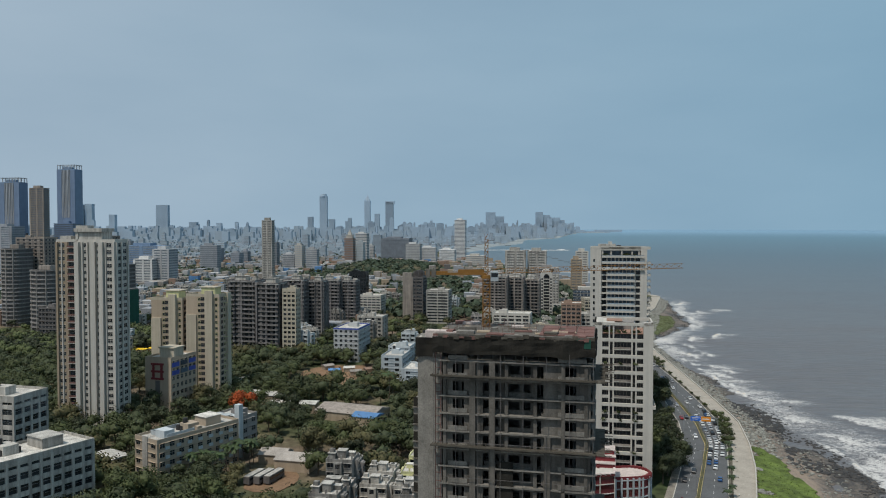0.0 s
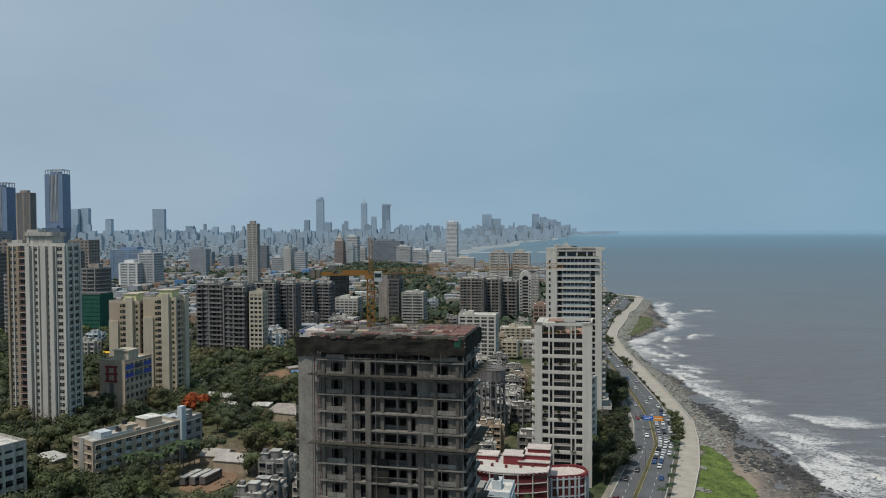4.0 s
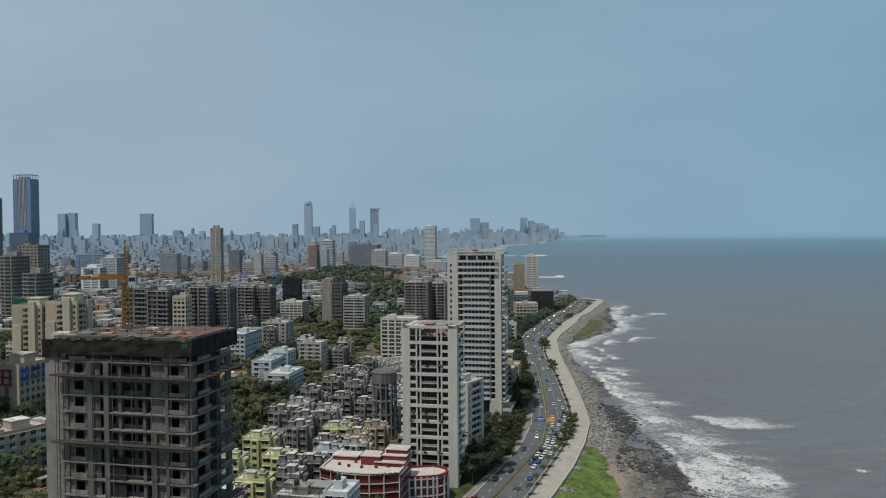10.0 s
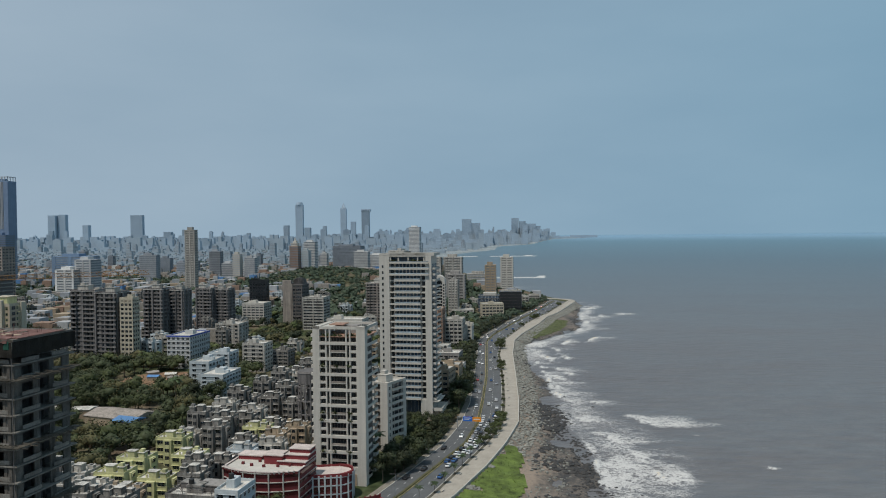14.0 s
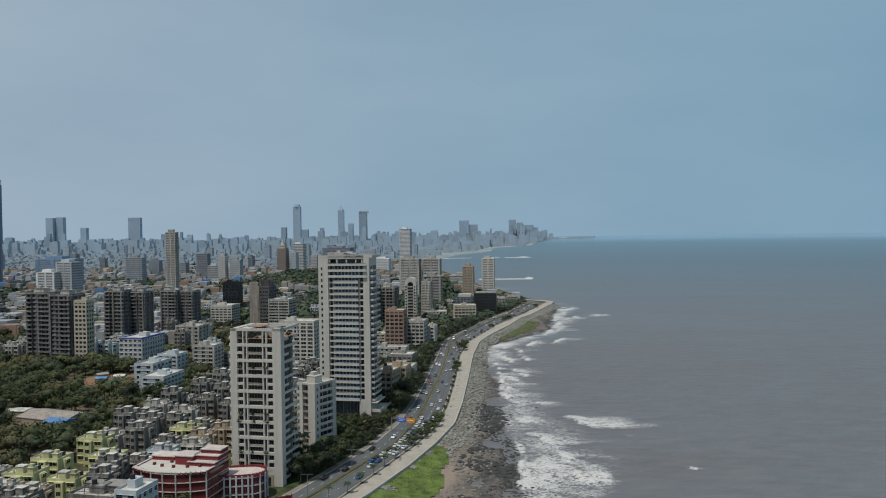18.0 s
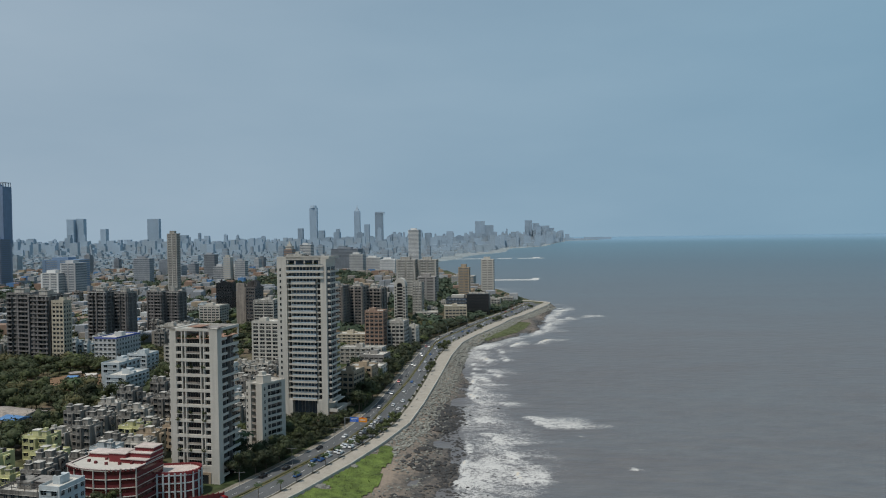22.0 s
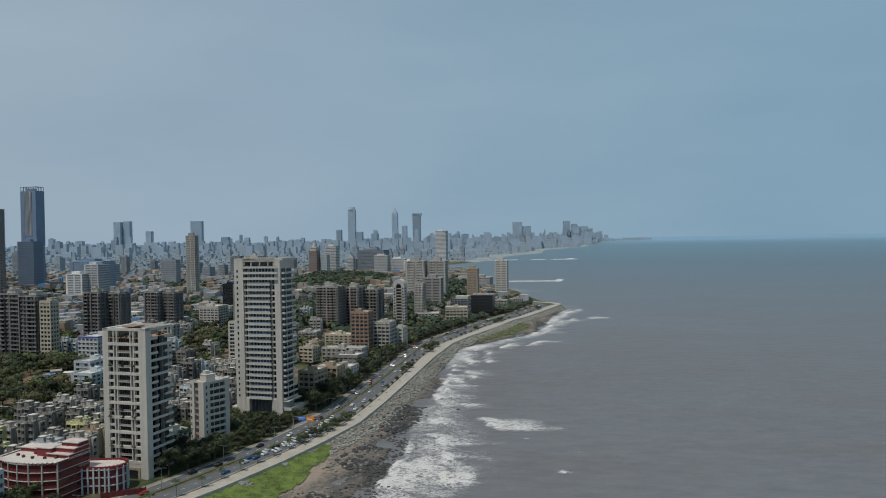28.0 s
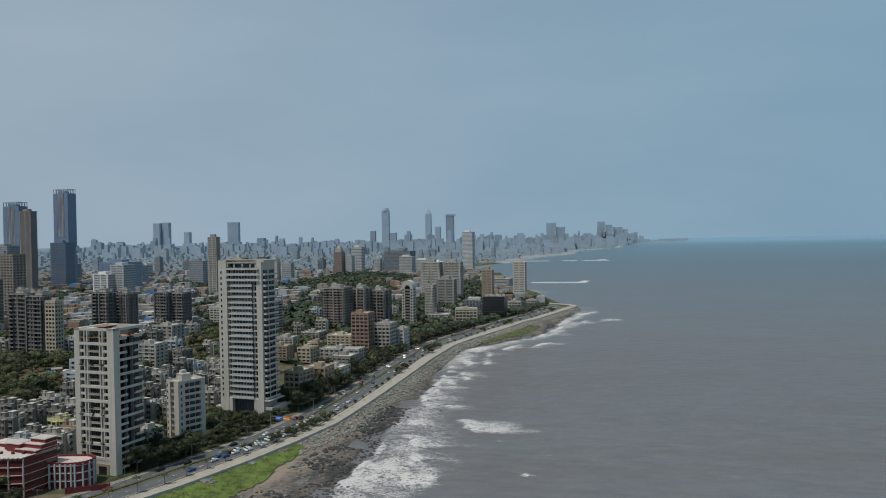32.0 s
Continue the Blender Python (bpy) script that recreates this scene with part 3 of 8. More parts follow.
def shore_height(x, y):
    """Steep under the wall, then a broad shelf that meets the sea at the water's edge."""
    a = line_x(SEA_X, y) + 0.4 if y < 1060 else line_x(SEA_X, 1060)
    u = max(0.0, (x - a) / max(3.0, water_x(y) - a))
    rough = noise.noise(Vector((x * 0.15, y * 0.15, 0))) * 0.45 + noise.noise(Vector((x * 0.5, y * 0.3, 5))) * 0.2
    flat = max(0.0, min(1.0, (u - 0.42) / 0.25)) * (1.0 if y < 520 else 0.35)
    pool = max(0.0, noise.noise(Vector((x * 0.075, y * 0.045, 6.2))) + 0.12) * 4.2 * flat
    return -0.4 - 3.6 * u ** 0.75 + rough * min(1, u * 6) - pool


def shore():
    """Boulder slope, then mud and flat rock down to the water."""
    v, f = [], []
    ys = np.arange(-300, 1082, 4)
    n = 34
    for y in ys:
        a, b = line_x(SEA_X, y) + 0.4 if y < 1060 else line_x(SEA_X, 1060), water_x(y) + 16
        for j in range(n):
            x = a + (b - a) * j / (n - 1)
            v.append((x, y, shore_height(x, y)))
    for i in range(len(ys) - 1):
        for j in range(n - 1):
            k = i * n + j
            f.append((k, k + 1, k + n + 1, k + n))
    me = mesh_of("foreshore", v, f, "shore")
    me.polygons.foreach_set("use_smooth", [True] * len(me.polygons))
    tagged(new("foreshore", me), "brown mud and rock shore below the sea wall", "shore", kind="structure")


def shore_material():
    m = bpy.data.materials.new("shore_mud")
    m.use_nodes = True
    n, l = m.node_tree.nodes, m.node_tree.links
    p = n["Principled BSDF"]
    p.inputs["Roughness"].default_value = 0.8
    g = n.new("ShaderNodeNewGeometry")
    mp = n.new("ShaderNodeMapping")
    mp.inputs["Scale"].default_value = (1.0, 0.35, 1.0)
    l.new(g.outputs["Position"], mp.inputs["Vector"])
    a = n.new("ShaderNodeTexNoise")
    a.inputs["Scale"].default_value, a.inputs["Detail"].default_value, a.inputs["Roughness"].default_value = 0.06, 10, 0.65
    l.new(mp.outputs["Vector"], a.inputs["Vector"])
    c = n.new("ShaderNodeTexNoise")
    c.inputs["Scale"].default_value, c.inputs["Detail"].default_value, c.inputs["Roughness"].default_value = 0.45, 9, 0.7
    l.new(g.outputs["Position"], c.inputs["Vector"])
    # wet and dark low down, dry and brown above
    sep_ = n.new("ShaderNodeSeparateXYZ")
    l.new(g.outputs["Position"], sep_.inputs["Vector"])
    hz = n.new("ShaderNodeMapRange")
    hz.inputs["From Min"].default_value, hz.inputs["From Max"].default_value = -4.2, -2.2
    hz.inputs["To Min"].default_value, hz.inputs["To Max"].default_value = -0.16, 0.10
    l.new(sep_.outputs["Z"], hz.inputs["Value"])
    ad = n.new("ShaderNodeMath")
    l.new(a.outputs["Fac"], ad.inputs[0])
    l.new(hz.outputs["Result"], ad.inputs[1])
    ad2 = n.new("ShaderNodeMath")
    ad2.operation = "MULTIPLY_ADD"
    ad2.inputs[1].default_value, ad2.inputs[2].default_value = 0.8, -0.4
    l.new(c.outputs["Fac"], ad2.inputs[0])
    ad3 = n.new("ShaderNodeMath")
    l.new(ad.outputs[0], ad3.inputs[0])
    l.new(ad2.outputs[0], ad3.inputs[1])
    r = n.new("ShaderNodeValToRGB")
    e = r.color_ramp.elements
    e[0].position, e[0].color = 0.32, (0.045, 0.043, 0.042, 1)
    e[1].position, e[1].color = 0.74, (0.27, 0.21, 0.16, 1)
    q = e.new(0.5)
    q.color = (0.135, 0.112, 0.092, 1)
    l.new(ad3.outputs[0], r.inputs["Fac"])
    l.new(r.outputs["Color"], p.inputs["Base Color"])
    b = n.new("ShaderNodeBump")
    b.inputs["Strength"].default_value, b.inputs["Distance"].default_value = 1.0, 0.8
    l.new(c.outputs["Fac"], b.inputs["Height"])
    l.new(b.outputs["Normal"], p.inputs["Normal"])
    return m


M["shore"] = shore_material()
shore()


def path_strip(name, pts, width, z, mt, label, category, skirt):
    """A band of even width that follows a bent line."""
    v, f = [], []
    for i, p in enumerate(pts):
        a, b = Vector(pts[max(0, i - 1)]), Vector(pts[min(len(pts) - 1, i + 1)])
        d = (b - a).normalized()
        n = Vector((d.y, -d.x)) * width / 2
        v += [(p[0] - n.x, p[1] - n.y, z - skirt), (p[0] - n.x, p[1] - n.y, z), (p[0] + n.x, p[1] + n.y, z), (p[0] + n.x, p[1] + n.y, z - skirt)]
    for i in range(len(pts) - 1):
        k = 4 * i
        for j in range(3):
            f.append((k + j, k + j + 1, k + 5 + j, k + 4 + j))
    return tagged(new(name, mesh_of(name, v, f, mt)), label, category, kind="structure")


# the promenade and the road bend round the tip
bendline = [(256, 1058), (257, 1068), (255, 1078), (248, 1088), (238, 1097), (226, 1106), (212, 1118), (196, 1135)]
path_strip("promenade", bendline, 9, 0.36, "paving", "pale stone promenade bending round the headland", "promenade", 2.6)
path_strip("road", [(232, 1058), (233, 1066), (230, 1075), (222, 1083), (210, 1092), (196, 1103)], 13, 0.12, "asphalt", "grey road bending round the headland", "road", 0.3)

# ---- buildings: shared parts ----
def ring_mesh(w, d, h, t, mt):
    """A band that runs round a plan w x d."""
    return cached(("ring", round(w, 2), round(d, 2), round(h, 2), t, mt), lambda: boxes("band", [(0, 0, 0, w, t, h), (0, d - t, 0, w, t, h), (0, t, 0, t, d - 2 * t, h), (w - t, t, 0, t, d - 2 * t, h)], mt))


def roof_kit(b, w, d, h, roofmat, wall, rng, tanks=2):
    """Terrace, parapet, stair room and tanks."""
    rf = part("roof", boxm(w - 0.5, d - 0.5, 0.15, roofmat), b, (0.25, 0.25, h))
    part("parapet", ring_mesh(w, d, 1.0, 0.22, wall), b, (0, 0, h))
    rw, rd = min(5.5, w * 0.35), min(4.5, d * 0.45)
    px, py = rng.uniform(0.15, 0.5) * w, rng.uniform(0.2, 0.5) * d
    part("stair_room", boxm(round(rw, 1), round(rd, 1), 2.8, wall), rf, (px - 0.25, py - 0.25, 0.15))
    for k in range(tanks):
        part("water_tank", boxm(2.4, 2.0, 1.7, wall) if k % 2 else cyl_mesh(0.9, 0.85, 1.6, "tank"), rf, (min(w - 3, max(1.5, px + rng.uniform(-4, 6))) - 0.25, min(d - 2.5, py + rng.uniform(-1, 3)) - 0.25, 0.15) if k else (px + 0.95, py + 0.95, 2.95))


def block(name, x, y, w, d, h, rz, floors, wall, label, category="apartment block", style="band", bays=(4, 3), core="glass", roofmat="roof", trim=None, sides=("f", "r", "l"), band=0.42, pier=0.9, seed=1, kit=True, group="", z=0.0, win="steel", gl="glass"):
    """A building from its front left corner, x along the front. style band: slabs and piers proud of a glazed core; punch: a solid wall with set windows."""
    rng = random.Random(seed)
    b = thing(name, x, y, z, rz, label, category, group)
    claim(x, y, w, d, rz, 1.5)
    fh = h / floors
    trim = trim or wall
    nf, ns = bays
    if style == "band":
        i = 0.45
        part("wall", boxm(w - 2 * i, d - 2 * i, h, core), b, (i, i, 0), label="dark glazed walls set back between the slabs")
        bh = fh * band
        for k in range(floors):
            part("spandrel", ring_mesh(w, d, bh, 0.5, wall), b, (0, 0, k * fh if k else 0.0))
        part("spandrel", ring_mesh(w, d, bh * 0.8, 0.5, wall), b, (0, 0, h - bh * 0.8))
        for k in range(nf + 1):
            part("pier", boxm(pier, 0.6, h, trim), b, (k * (w - pier) / nf, -0.06, 0))
        for k in range(1, ns + 1):
            for sx in ((w - 0.54) if "r" in sides else None, -0.06 if "l" in sides else None):
                if sx is not None:
                    part("pier", boxm(0.6, pier, h, trim), b, (sx, k * (d - pier) / ns, 0))
        wh = fh - bh
        bw = (w - pier) / nf - pier
        sw = (d - pier) / ns - pier
        for k in range(floors):
            zz = k * fh + bh
            if "f" in sides:
                part("window", window_strip(nf, bw, pier, (w - pier) / nf, wh, win, gl), b, (pier, 0.3, zz))
            if "r" in sides:
                part("window", window_strip(ns, sw, pier, (d - pier) / ns, wh, win, gl), b, (w - 0.3, pier, zz), 90)
            if "l" in sides:
                part("window", window_strip(ns, sw, pier, (d - pier) / ns, wh, win, gl), b, (0.3, d - pier, zz), -90)
    else:
        part("wall", boxm(w, d, h, wall), b)
        ww, wh = min(2.2, w / nf * 0.55), fh * 0.5
        sw = min(2.0, d / ns * 0.5)
        for k in range(floors):
            zz = k * fh + fh * 0.32
            if "f" in sides:
                part("window", punched(nf, ww, w / nf, wh, win, gl, wall), b, (w / nf / 2 - ww / 2, -0.12, zz))
            if "r" in sides:
                part("window", punched(ns, sw, d / ns, wh, win, gl, wall), b, (w + 0.12, d / ns / 2 - sw / 2, zz), 90)
            if "l" in sides:
                part("window", punched(ns, sw, d / ns, wh, win, gl, wall), b, (-0.12, d - d / ns / 2 + sw / 2, zz), -90)
    if kit:
        roof_kit(b, w, d, h, roofmat, wall, rng)
    return b


def ribbon(n, w, pitch, h, fr, gl, wall, lights=2, proud=0.12, hood=0.0, rec=0.1, edge=0.12):
    """The windows of one floor as one moulded strip: reveals, mullions and panes in a single skin."""
    def make():
        xs, kind = [-edge], []
        for k in range(n):
            o = k * pitch
            t = 0.07
            lw = (w - t * (lights - 1)) / lights
            for j in range(lights):
                xs += [o + j * (lw + t), o + j * (lw + t) + lw]
        xs.append((n - 1) * pitch + w + edge)
        for i in range(len(xs) - 1):
            kind.append(1 if i % 2 else (2 if 0 < i < len(xs) - 2 and (i // 2) % lights else 0))
        zs = [-edge, 0.0, h * 0.6, h * 0.6 + 0.06, h, h + edge]
        zk = (0, 1, 2, 1, 0)
        v, f, s, idx = [], [], [], {}

        def vert(x, y, z):
            key = (round(x, 4), round(y, 4), round(z, 4))
            if key not in idx:
                idx[key] = len(v)
                v.append((x, y, z))
            return idx[key]

        for i in range(len(xs) - 1):
            for j in range(5):
                x0, x1, z0, z1 = xs[i], xs[i + 1], zs[j], zs[j + 1]
                yt = -hood if j == 4 else 0.0
                if kind[i] == 1 and zk[j] == 1:
                    q = [vert(x0, 0, z0), vert(x1, 0, z0), vert(x1, 0, z1), vert(x0, 0, z1)]
                    r = [vert(x0, rec, z0), vert(x1, rec, z0), vert(x1, rec, z1), vert(x0, rec, z1)]
                    for k in range(4):
                        f.append((q[k], q[(k + 1) % 4], r[(k + 1) % 4], r[k]))
                        s.append(2)
                    f.append(tuple(r))
                    s.append(1)
                else:
                    f.append((vert(x0, 0, z0), vert(x1, 0, z0), vert(x1, yt, z1), vert(x0, yt, z1)))
                    s.append(2 if zk[j] == 0 or kind[i] == 0 else 0)
        X0, X1, Z0, Z1 = xs[0], xs[-1], zs[0], zs[-1]
        f += [(vert(X0, -hood, Z1), vert(X1, -hood, Z1), vert(X1, proud, Z1), vert(X0, proud, Z1)), (vert(X0, proud, Z0), vert(X1, proud, Z0), vert(X1, 0, Z0), vert(X0, 0, Z0))]
        f += [(vert(X0, 0, Z0), vert(X0, -hood, Z1), vert(X0, proud, Z1), vert(X0, proud, Z0)), (vert(X1, 0, Z0), vert(X1, proud, Z0), vert(X1, proud, Z1), vert(X1, -hood, Z1))]
        s += [2, 2, 2, 2]
        me = mesh_of("window", v, f, [fr, gl, wall])
        me.polygons.foreach_set("material_index", s)
        return me
    return cached(("ribbon", n, round(w, 2), round(pitch, 2), round(h, 2), fr, gl, wall, lights, hood), make)


def window_strip(n, bw, pier, pitch, h, fr, gl):
    """The lights of one floor between the piers."""
    return ribbon(n, bw - 0.1, pitch, h - 0.15, fr, gl, fr, max(1, int(bw / 1.6)), 0.12, 0.0, 0.08, 0.06)


def punched(n, w, pitch, h, fr, gl, wall):
    """The windows of one floor under one hood."""
    return ribbon(n, w, pitch, h, fr, gl, wall, 2, 0.14, 0.32, 0.1, 0.12)


def window_mesh(w, h, n, fr="steel", gl="glass", t=0.08):
    """A single window of n lights."""
    return ribbon(1, w, w, h, fr, gl, fr, n, 0.1, 0.0, 0.07, 0.08)

# ---- the two white towers by the sea ----
def white_tower_low():
    W, D, H, N = 21.7, 17.5, 62.8, 19
    b = thing("apartment_tower", 37.75, 291.4, 0, -10.6, "white twenty-storey apartment tower with deep side balconies and a roof garden", "apartment tower")
    claim(37.75, 291.4, W, D, -10.6, 2)
    claim(38.0, 279.0, W + 3, 12, -10.6, 0)
    fh = 58.6 / (N - 0.0)
    L, R = 2.9, 3.6
    part("wall", boxm(L, D, H, "white"), b, (0, 0, 0))
    part("wall", boxm(R, 3.4, H, "white"), b, (W - R, 0, 0))
    part("wall", boxes("wall", [(L, 1.3, 0, W - L - R, D - 1.5, 58.0), (W - R - 0.1, 3.4, 0, R - 2.5, D - 3.6, 58.0)], "glass"), b, label="dark glazing set back behind the balconies")
    part("wall", boxm(W - L - R, 1.2, 6.2, "white"), b, (L, 0.1, 0))
    part("entrance", boxes("entrance", [(0, 0, 0, 1.2, 0.3, 4.6), (5.6, 0, 0, 1.0, 0.3, 4.6), (1.2, 0, 3.6, 4.4, 0.3, 1.0), (1.2, 0.1, 0, 4.4, 0.15, 3.6)], ["tan", "glass"], [0, 0, 0, 1]), b, (W - 10.5, -0.25, 0), label="tan stone entrance")
    inner = W - L - R
    span = boxes("spandrel", [(0, 0, 0, inner, 1.4, 1.15)], "white")
    post = boxm(0.55, 1.2, round(2 * fh, 3), "white")
    mid = boxm(2.35, 1.1, 0.95, "white")
    ledge = boxes("balcony", [(4.45, 0.25, 0, inner - 8.9, 1.0, 0.25), (4.45, 0.25, 0.25, inner - 8.9, 0.18, 0.75)], ["white", "tanbrown"], [0, 1])
    frame_ = boxes("window_frame", [(inner * q, 1.18, 0.0, 0.09, 0.1, fh) for q in (0.06, 0.11, 0.36, 0.44, 0.52, 0.60, 0.89, 0.94)] + [(0, 1.18, fh - 0.5, inner, 0.1, 0.1)], "darkgrey")
    for k in range(2, N):
        z = k * fh
        part("window_frame", frame_, b, (L, 0, z))
        if k % 2 == 0:
            part("spandrel", span, b, (L, 0, z))
            for q in (2.35, 3.9, inner - 4.45, inner - 2.9):
                part("post", post, b, (L + q, 0.1, z))
        else:
            part("spandrel", mid, b, (L, 0.15, z))
            part("spandrel", mid, b, (L + inner - 2.35, 0.15, z))
            part("balcony", ledge, b, (L, 0, z), label="buff balcony front")
    side = boxes("balcony", [(0, 0, 0, 2.4, D - 3.3, 0.28), (2.2, 0, 0.28, 0.2, D - 3.3, 0.85)], "white")
    stub = boxes("balcony", [(0.3, 0, 0, 2.3, 4.5, 0.25), (2.4, 0, 0.25, 0.2, 4.5, 0.8)], "white")
    for k in range(1, N + 1):
        if k % 2 == 0:
            part("balcony", side, b, (W - 2.6, 3.35, k * fh - 1.0))
        else:
            part("balcony", stub, b, (W - 2.6, 3.35, k * fh - 1.0))
            part("balcony", stub, b, (W - 2.6, 12.4, k * fh - 1.0))
        if k < N:
            part("balcony_wall", boxm(1.6, 0.3, fh, "midgrey"), b, (W - 2.5, 7.85, k * fh))
            part("balcony_wall", boxm(1.6, 0.3, fh, "midgrey"), b, (W - 2.5, 11.75, k * fh))
    lbal = boxes("balcony", [(-1.3, 0, 0, 1.3, 3.0, 1.2)], "white")
    for k in range(2, N + 1):
        part("balcony", lbal, b, (0, 1.5, k * fh - 0.3))
    # roof garden below an open rim beam
    part("roof", boxm(W - 0.4, D - 0.4, 0.25, "terracotta"), b, (0.2, 0.2, 58.6))
    part("rim_beam", boxes("rim", [(0, 0, H - 1.1, W, 0.6, 1.1), (0, D - 0.6, H - 1.1, W, 0.6, 1.1), (0, 0.6, H - 1.1, 0.6, D - 1.2, 1.1), (W - 0.6, 0.6, H - 1.1, 0.6, D - 1.2, 1.1), (W - 0.6, D - 0.6, 58.6, 0.6, 0.6, 3.2), (W / 2, D - 0.6, 58.6, 0.5, 0.5, 3.2), (0.5, 0.7, H - 0.55, 7.0, D - 1.4, 0.2)], "white"), b)
    part("roof_panel", boxm(6.0, 7.5, 0.25, "terracotta"), b, (4.5, 6.5, H - 0.3))
    part("roof_room", boxm(9.0, 5.0, 3.0, "midgrey"), b, (6.0, 11.0, 58.85))
    rng = random.Random(4)
    for k in range(14):
        part("planting", leaf_clump(k % 3), b, (rng.uniform(3.6, 17.5) if k < 9 else W - rng.uniform(0.8, 2.6), rng.uniform(0.7, 2.0) if k < 9 else rng.uniform(3, 15), 58.9), label="green shrubs of the roof garden")
    for k in (4, 8, 9, 15):
        for j in range(3):
            part("planting", leaf_clump(j), b, (L + 1 + j * 5.5 + rng.uniform(-0.6, 0.6), -0.1, k * fh + 0.6))


def leaf_clump(i):
    def make():
        rng = random.Random(90 + i)
        v, f = [], []
        for k in range(60):
            c = Vector((rng.gauss(0, 0.45), rng.gauss(0, 0.45), abs(rng.gauss(0.3, 0.35))))
            a = Vector((rng.uniform(-1, 1), rng.uniform(-1, 1), rng.uniform(-0.5, 1))).normalized() * 0.28
            e = a.cross(Vector((rng.uniform(-1, 1), rng.uniform(-1, 1), 0.3))).normalized() * 0.2
            n = len(v)
            v += [c - a, c + e, c + a, c - e]
            f.append((n, n + 1, n + 2, n + 3))
        return mesh_of("clump", [tuple(q) for q in v], f, "leaf")
    return cached(("clump", i), make)


white_tower_low()


def white_tower_high():
    W, D, H = 30.5, 15.5, 87.5
    b = thing("apartment_tower", 53.5, 396.3, 0, -10.4, "tall white apartment tower with long banded balconies and blue glass", "apartment tower")
    claim(53.5, 396.3, W, D, -10.4, 3)
    N, z0 = 23, 10.5
    fh = (H - 4.5 - z0) / N
    L, R0, R1 = 5.6, 25.4, 28.6
    part("wall", boxm(L, D, H, "white"), b)
    part("wall", boxm(R1 - R0, D - 2, H, "white"), b, (R0, 0, 0))
    part("wall", boxm(R0 - L, D - 2.0, H - z0 - 4.5, "glass"), b, (L, 1.8, z0), label="dark glazing behind the balconies")
    part("wall", boxm(R0 - L, 0.5, 2.2, "white"), b, (L, 0, H - 0.7))
    part("terrace_glazing", boxm(R0 - L, 0.4, 3.5, "blueglass"), b, (L, 4.6, H - 4.5))
    for q in (0.3, 4.6, 10.0, 15.2, 18.6):
        part("terrace_post", boxm(0.7, 0.6, 3.8, "white"), b, (L + q, 0.3, H - 4.5))
    for q in (1.2, 2.6, 11.4, 12.8, 14.2, 17.0):
        part("terrace_plant", leaf_clump(int(q) % 3), b, (L + q, 0.6, H - 3.4))
    part("roof", boxm(W - 2.4, D - 0.6, 0.3, "roof"), b, (0.3, 0.4, H - 1.0))
    part("parapet", ring_mesh(W - 0.2, D, 1.2, 0.4, "white"), b, (0, 0, H - 0.2))
    part("roof_room", boxes("room", [(4, 4, 0, 9, 7, 2.8), (9, 4.5, 2.8, 2, 2, 1.3)], "paleplaster"), b, (0, 0, H - 0.4))
    part("water_tank", cyl_mesh(1.2, 1.2, 2.2, "tank"), b, (14.5, 7, H - 0.4))
    inner = R0 - L
    bal = boxes("balcony", [(2.8, -0.7, 0, inner - 5.6, 3.6, 0.35), (2.8, -0.7, 0.35, inner - 5.6, 0.15, 0.75), (2.8, -0.66, 1.10, inner - 5.6, 0.06, 0.62)], ["white", "railglass"], [0, 0, 1])
    wide = boxes("balcony", [(0.2, -0.9, 0, inner + 1.6, 3.8, 0.35), (0.2, -0.9, 0.35, inner + 1.6, 0.15, 0.7), (0.2, -0.86, 1.05, inner + 1.6, 0.06, 0.3)], ["white", "railglass"], [0, 0, 1])
    pane = boxes("window", [(2.9, 1.65, 0.3, inner - 5.8, 0.1, fh - 0.3)] + [(2.9 + k * (inner - 6.2) / 7, 1.45, 0.3, 0.42, 0.25, fh - 0.3) for k in range(8)], ["white", "blueglass"], [1] + [0] * 8)
    cheek = boxes("bay_wall", [(0, 0.5, 0, 2.8, 1.3, 0.3), (0, 0.5, 0.3, 2.62, 0.15, 0.6), (2.62, 0.0, 0, 0.2, 1.8, fh), (0, 1.5, 0.9, 0.5, 0.3, fh - 0.9)], "white")
    rail = boxes("balcony", [(0, 0.8, 0, W - R1, D - 2.6, 0.3), (W - R1 - 0.1, 0.8, 0.3, 0.12, D - 2.6, 0.8), (0, 0.8, 0.3, W - R1, 0.12, 0.8)], ["white", "railglass"], [0, 0, 0])
    slot = boxes("window", [(0, 0, 0, 0.9, 0.15, 1.5), (0, 0, 1.5, 0.9, 0.25, 0.12)], ["glass", "white"], [0, 1])
    sidewin = boxes("window", [(0, 0.3, 0.3, 0.1, 4.6, fh - 0.5), (0, 6.2, 0.3, 0.1, 5.2, fh - 0.5), (-0.05, 2.5, 0.3, 0.18, 0.1, fh - 0.5), (-0.05, 8.6, 0.3, 0.18, 0.1, fh - 0.5)], ["glass", "steel"], [0, 0, 1, 1])
    for k in range(N):
        z = z0 + k * fh
        part("balcony", wide if k >= N - 2 else bal, b, (L, 0, z))
        part("window", pane, b, (L, 0, z))
        part("bay_wall", cheek, b, (L, 0, z))
        part("bay_wall", cheek, b, (L + inner - 2.85, 0, z))
        part("side_balcony", rail, b, (R1, 0.4, z))
        part("window", sidewin, b, (R1 + 0.02, 1.2, z))
        part("window", slot, b, (1.5, -0.1, z + 0.9))
    part("balcony", wide, b, (L, 0, z0 + N * fh))
    # base: tall piers, dark opening and podium
    part("base_pier", boxm(2.2, 2.5, z0, "white"), b, (L + 0.2, 0, 0))
    part("base_pier", boxm(3.2, 2.5, z0, "white"), b, (R0 - 3.2, 0, 0))
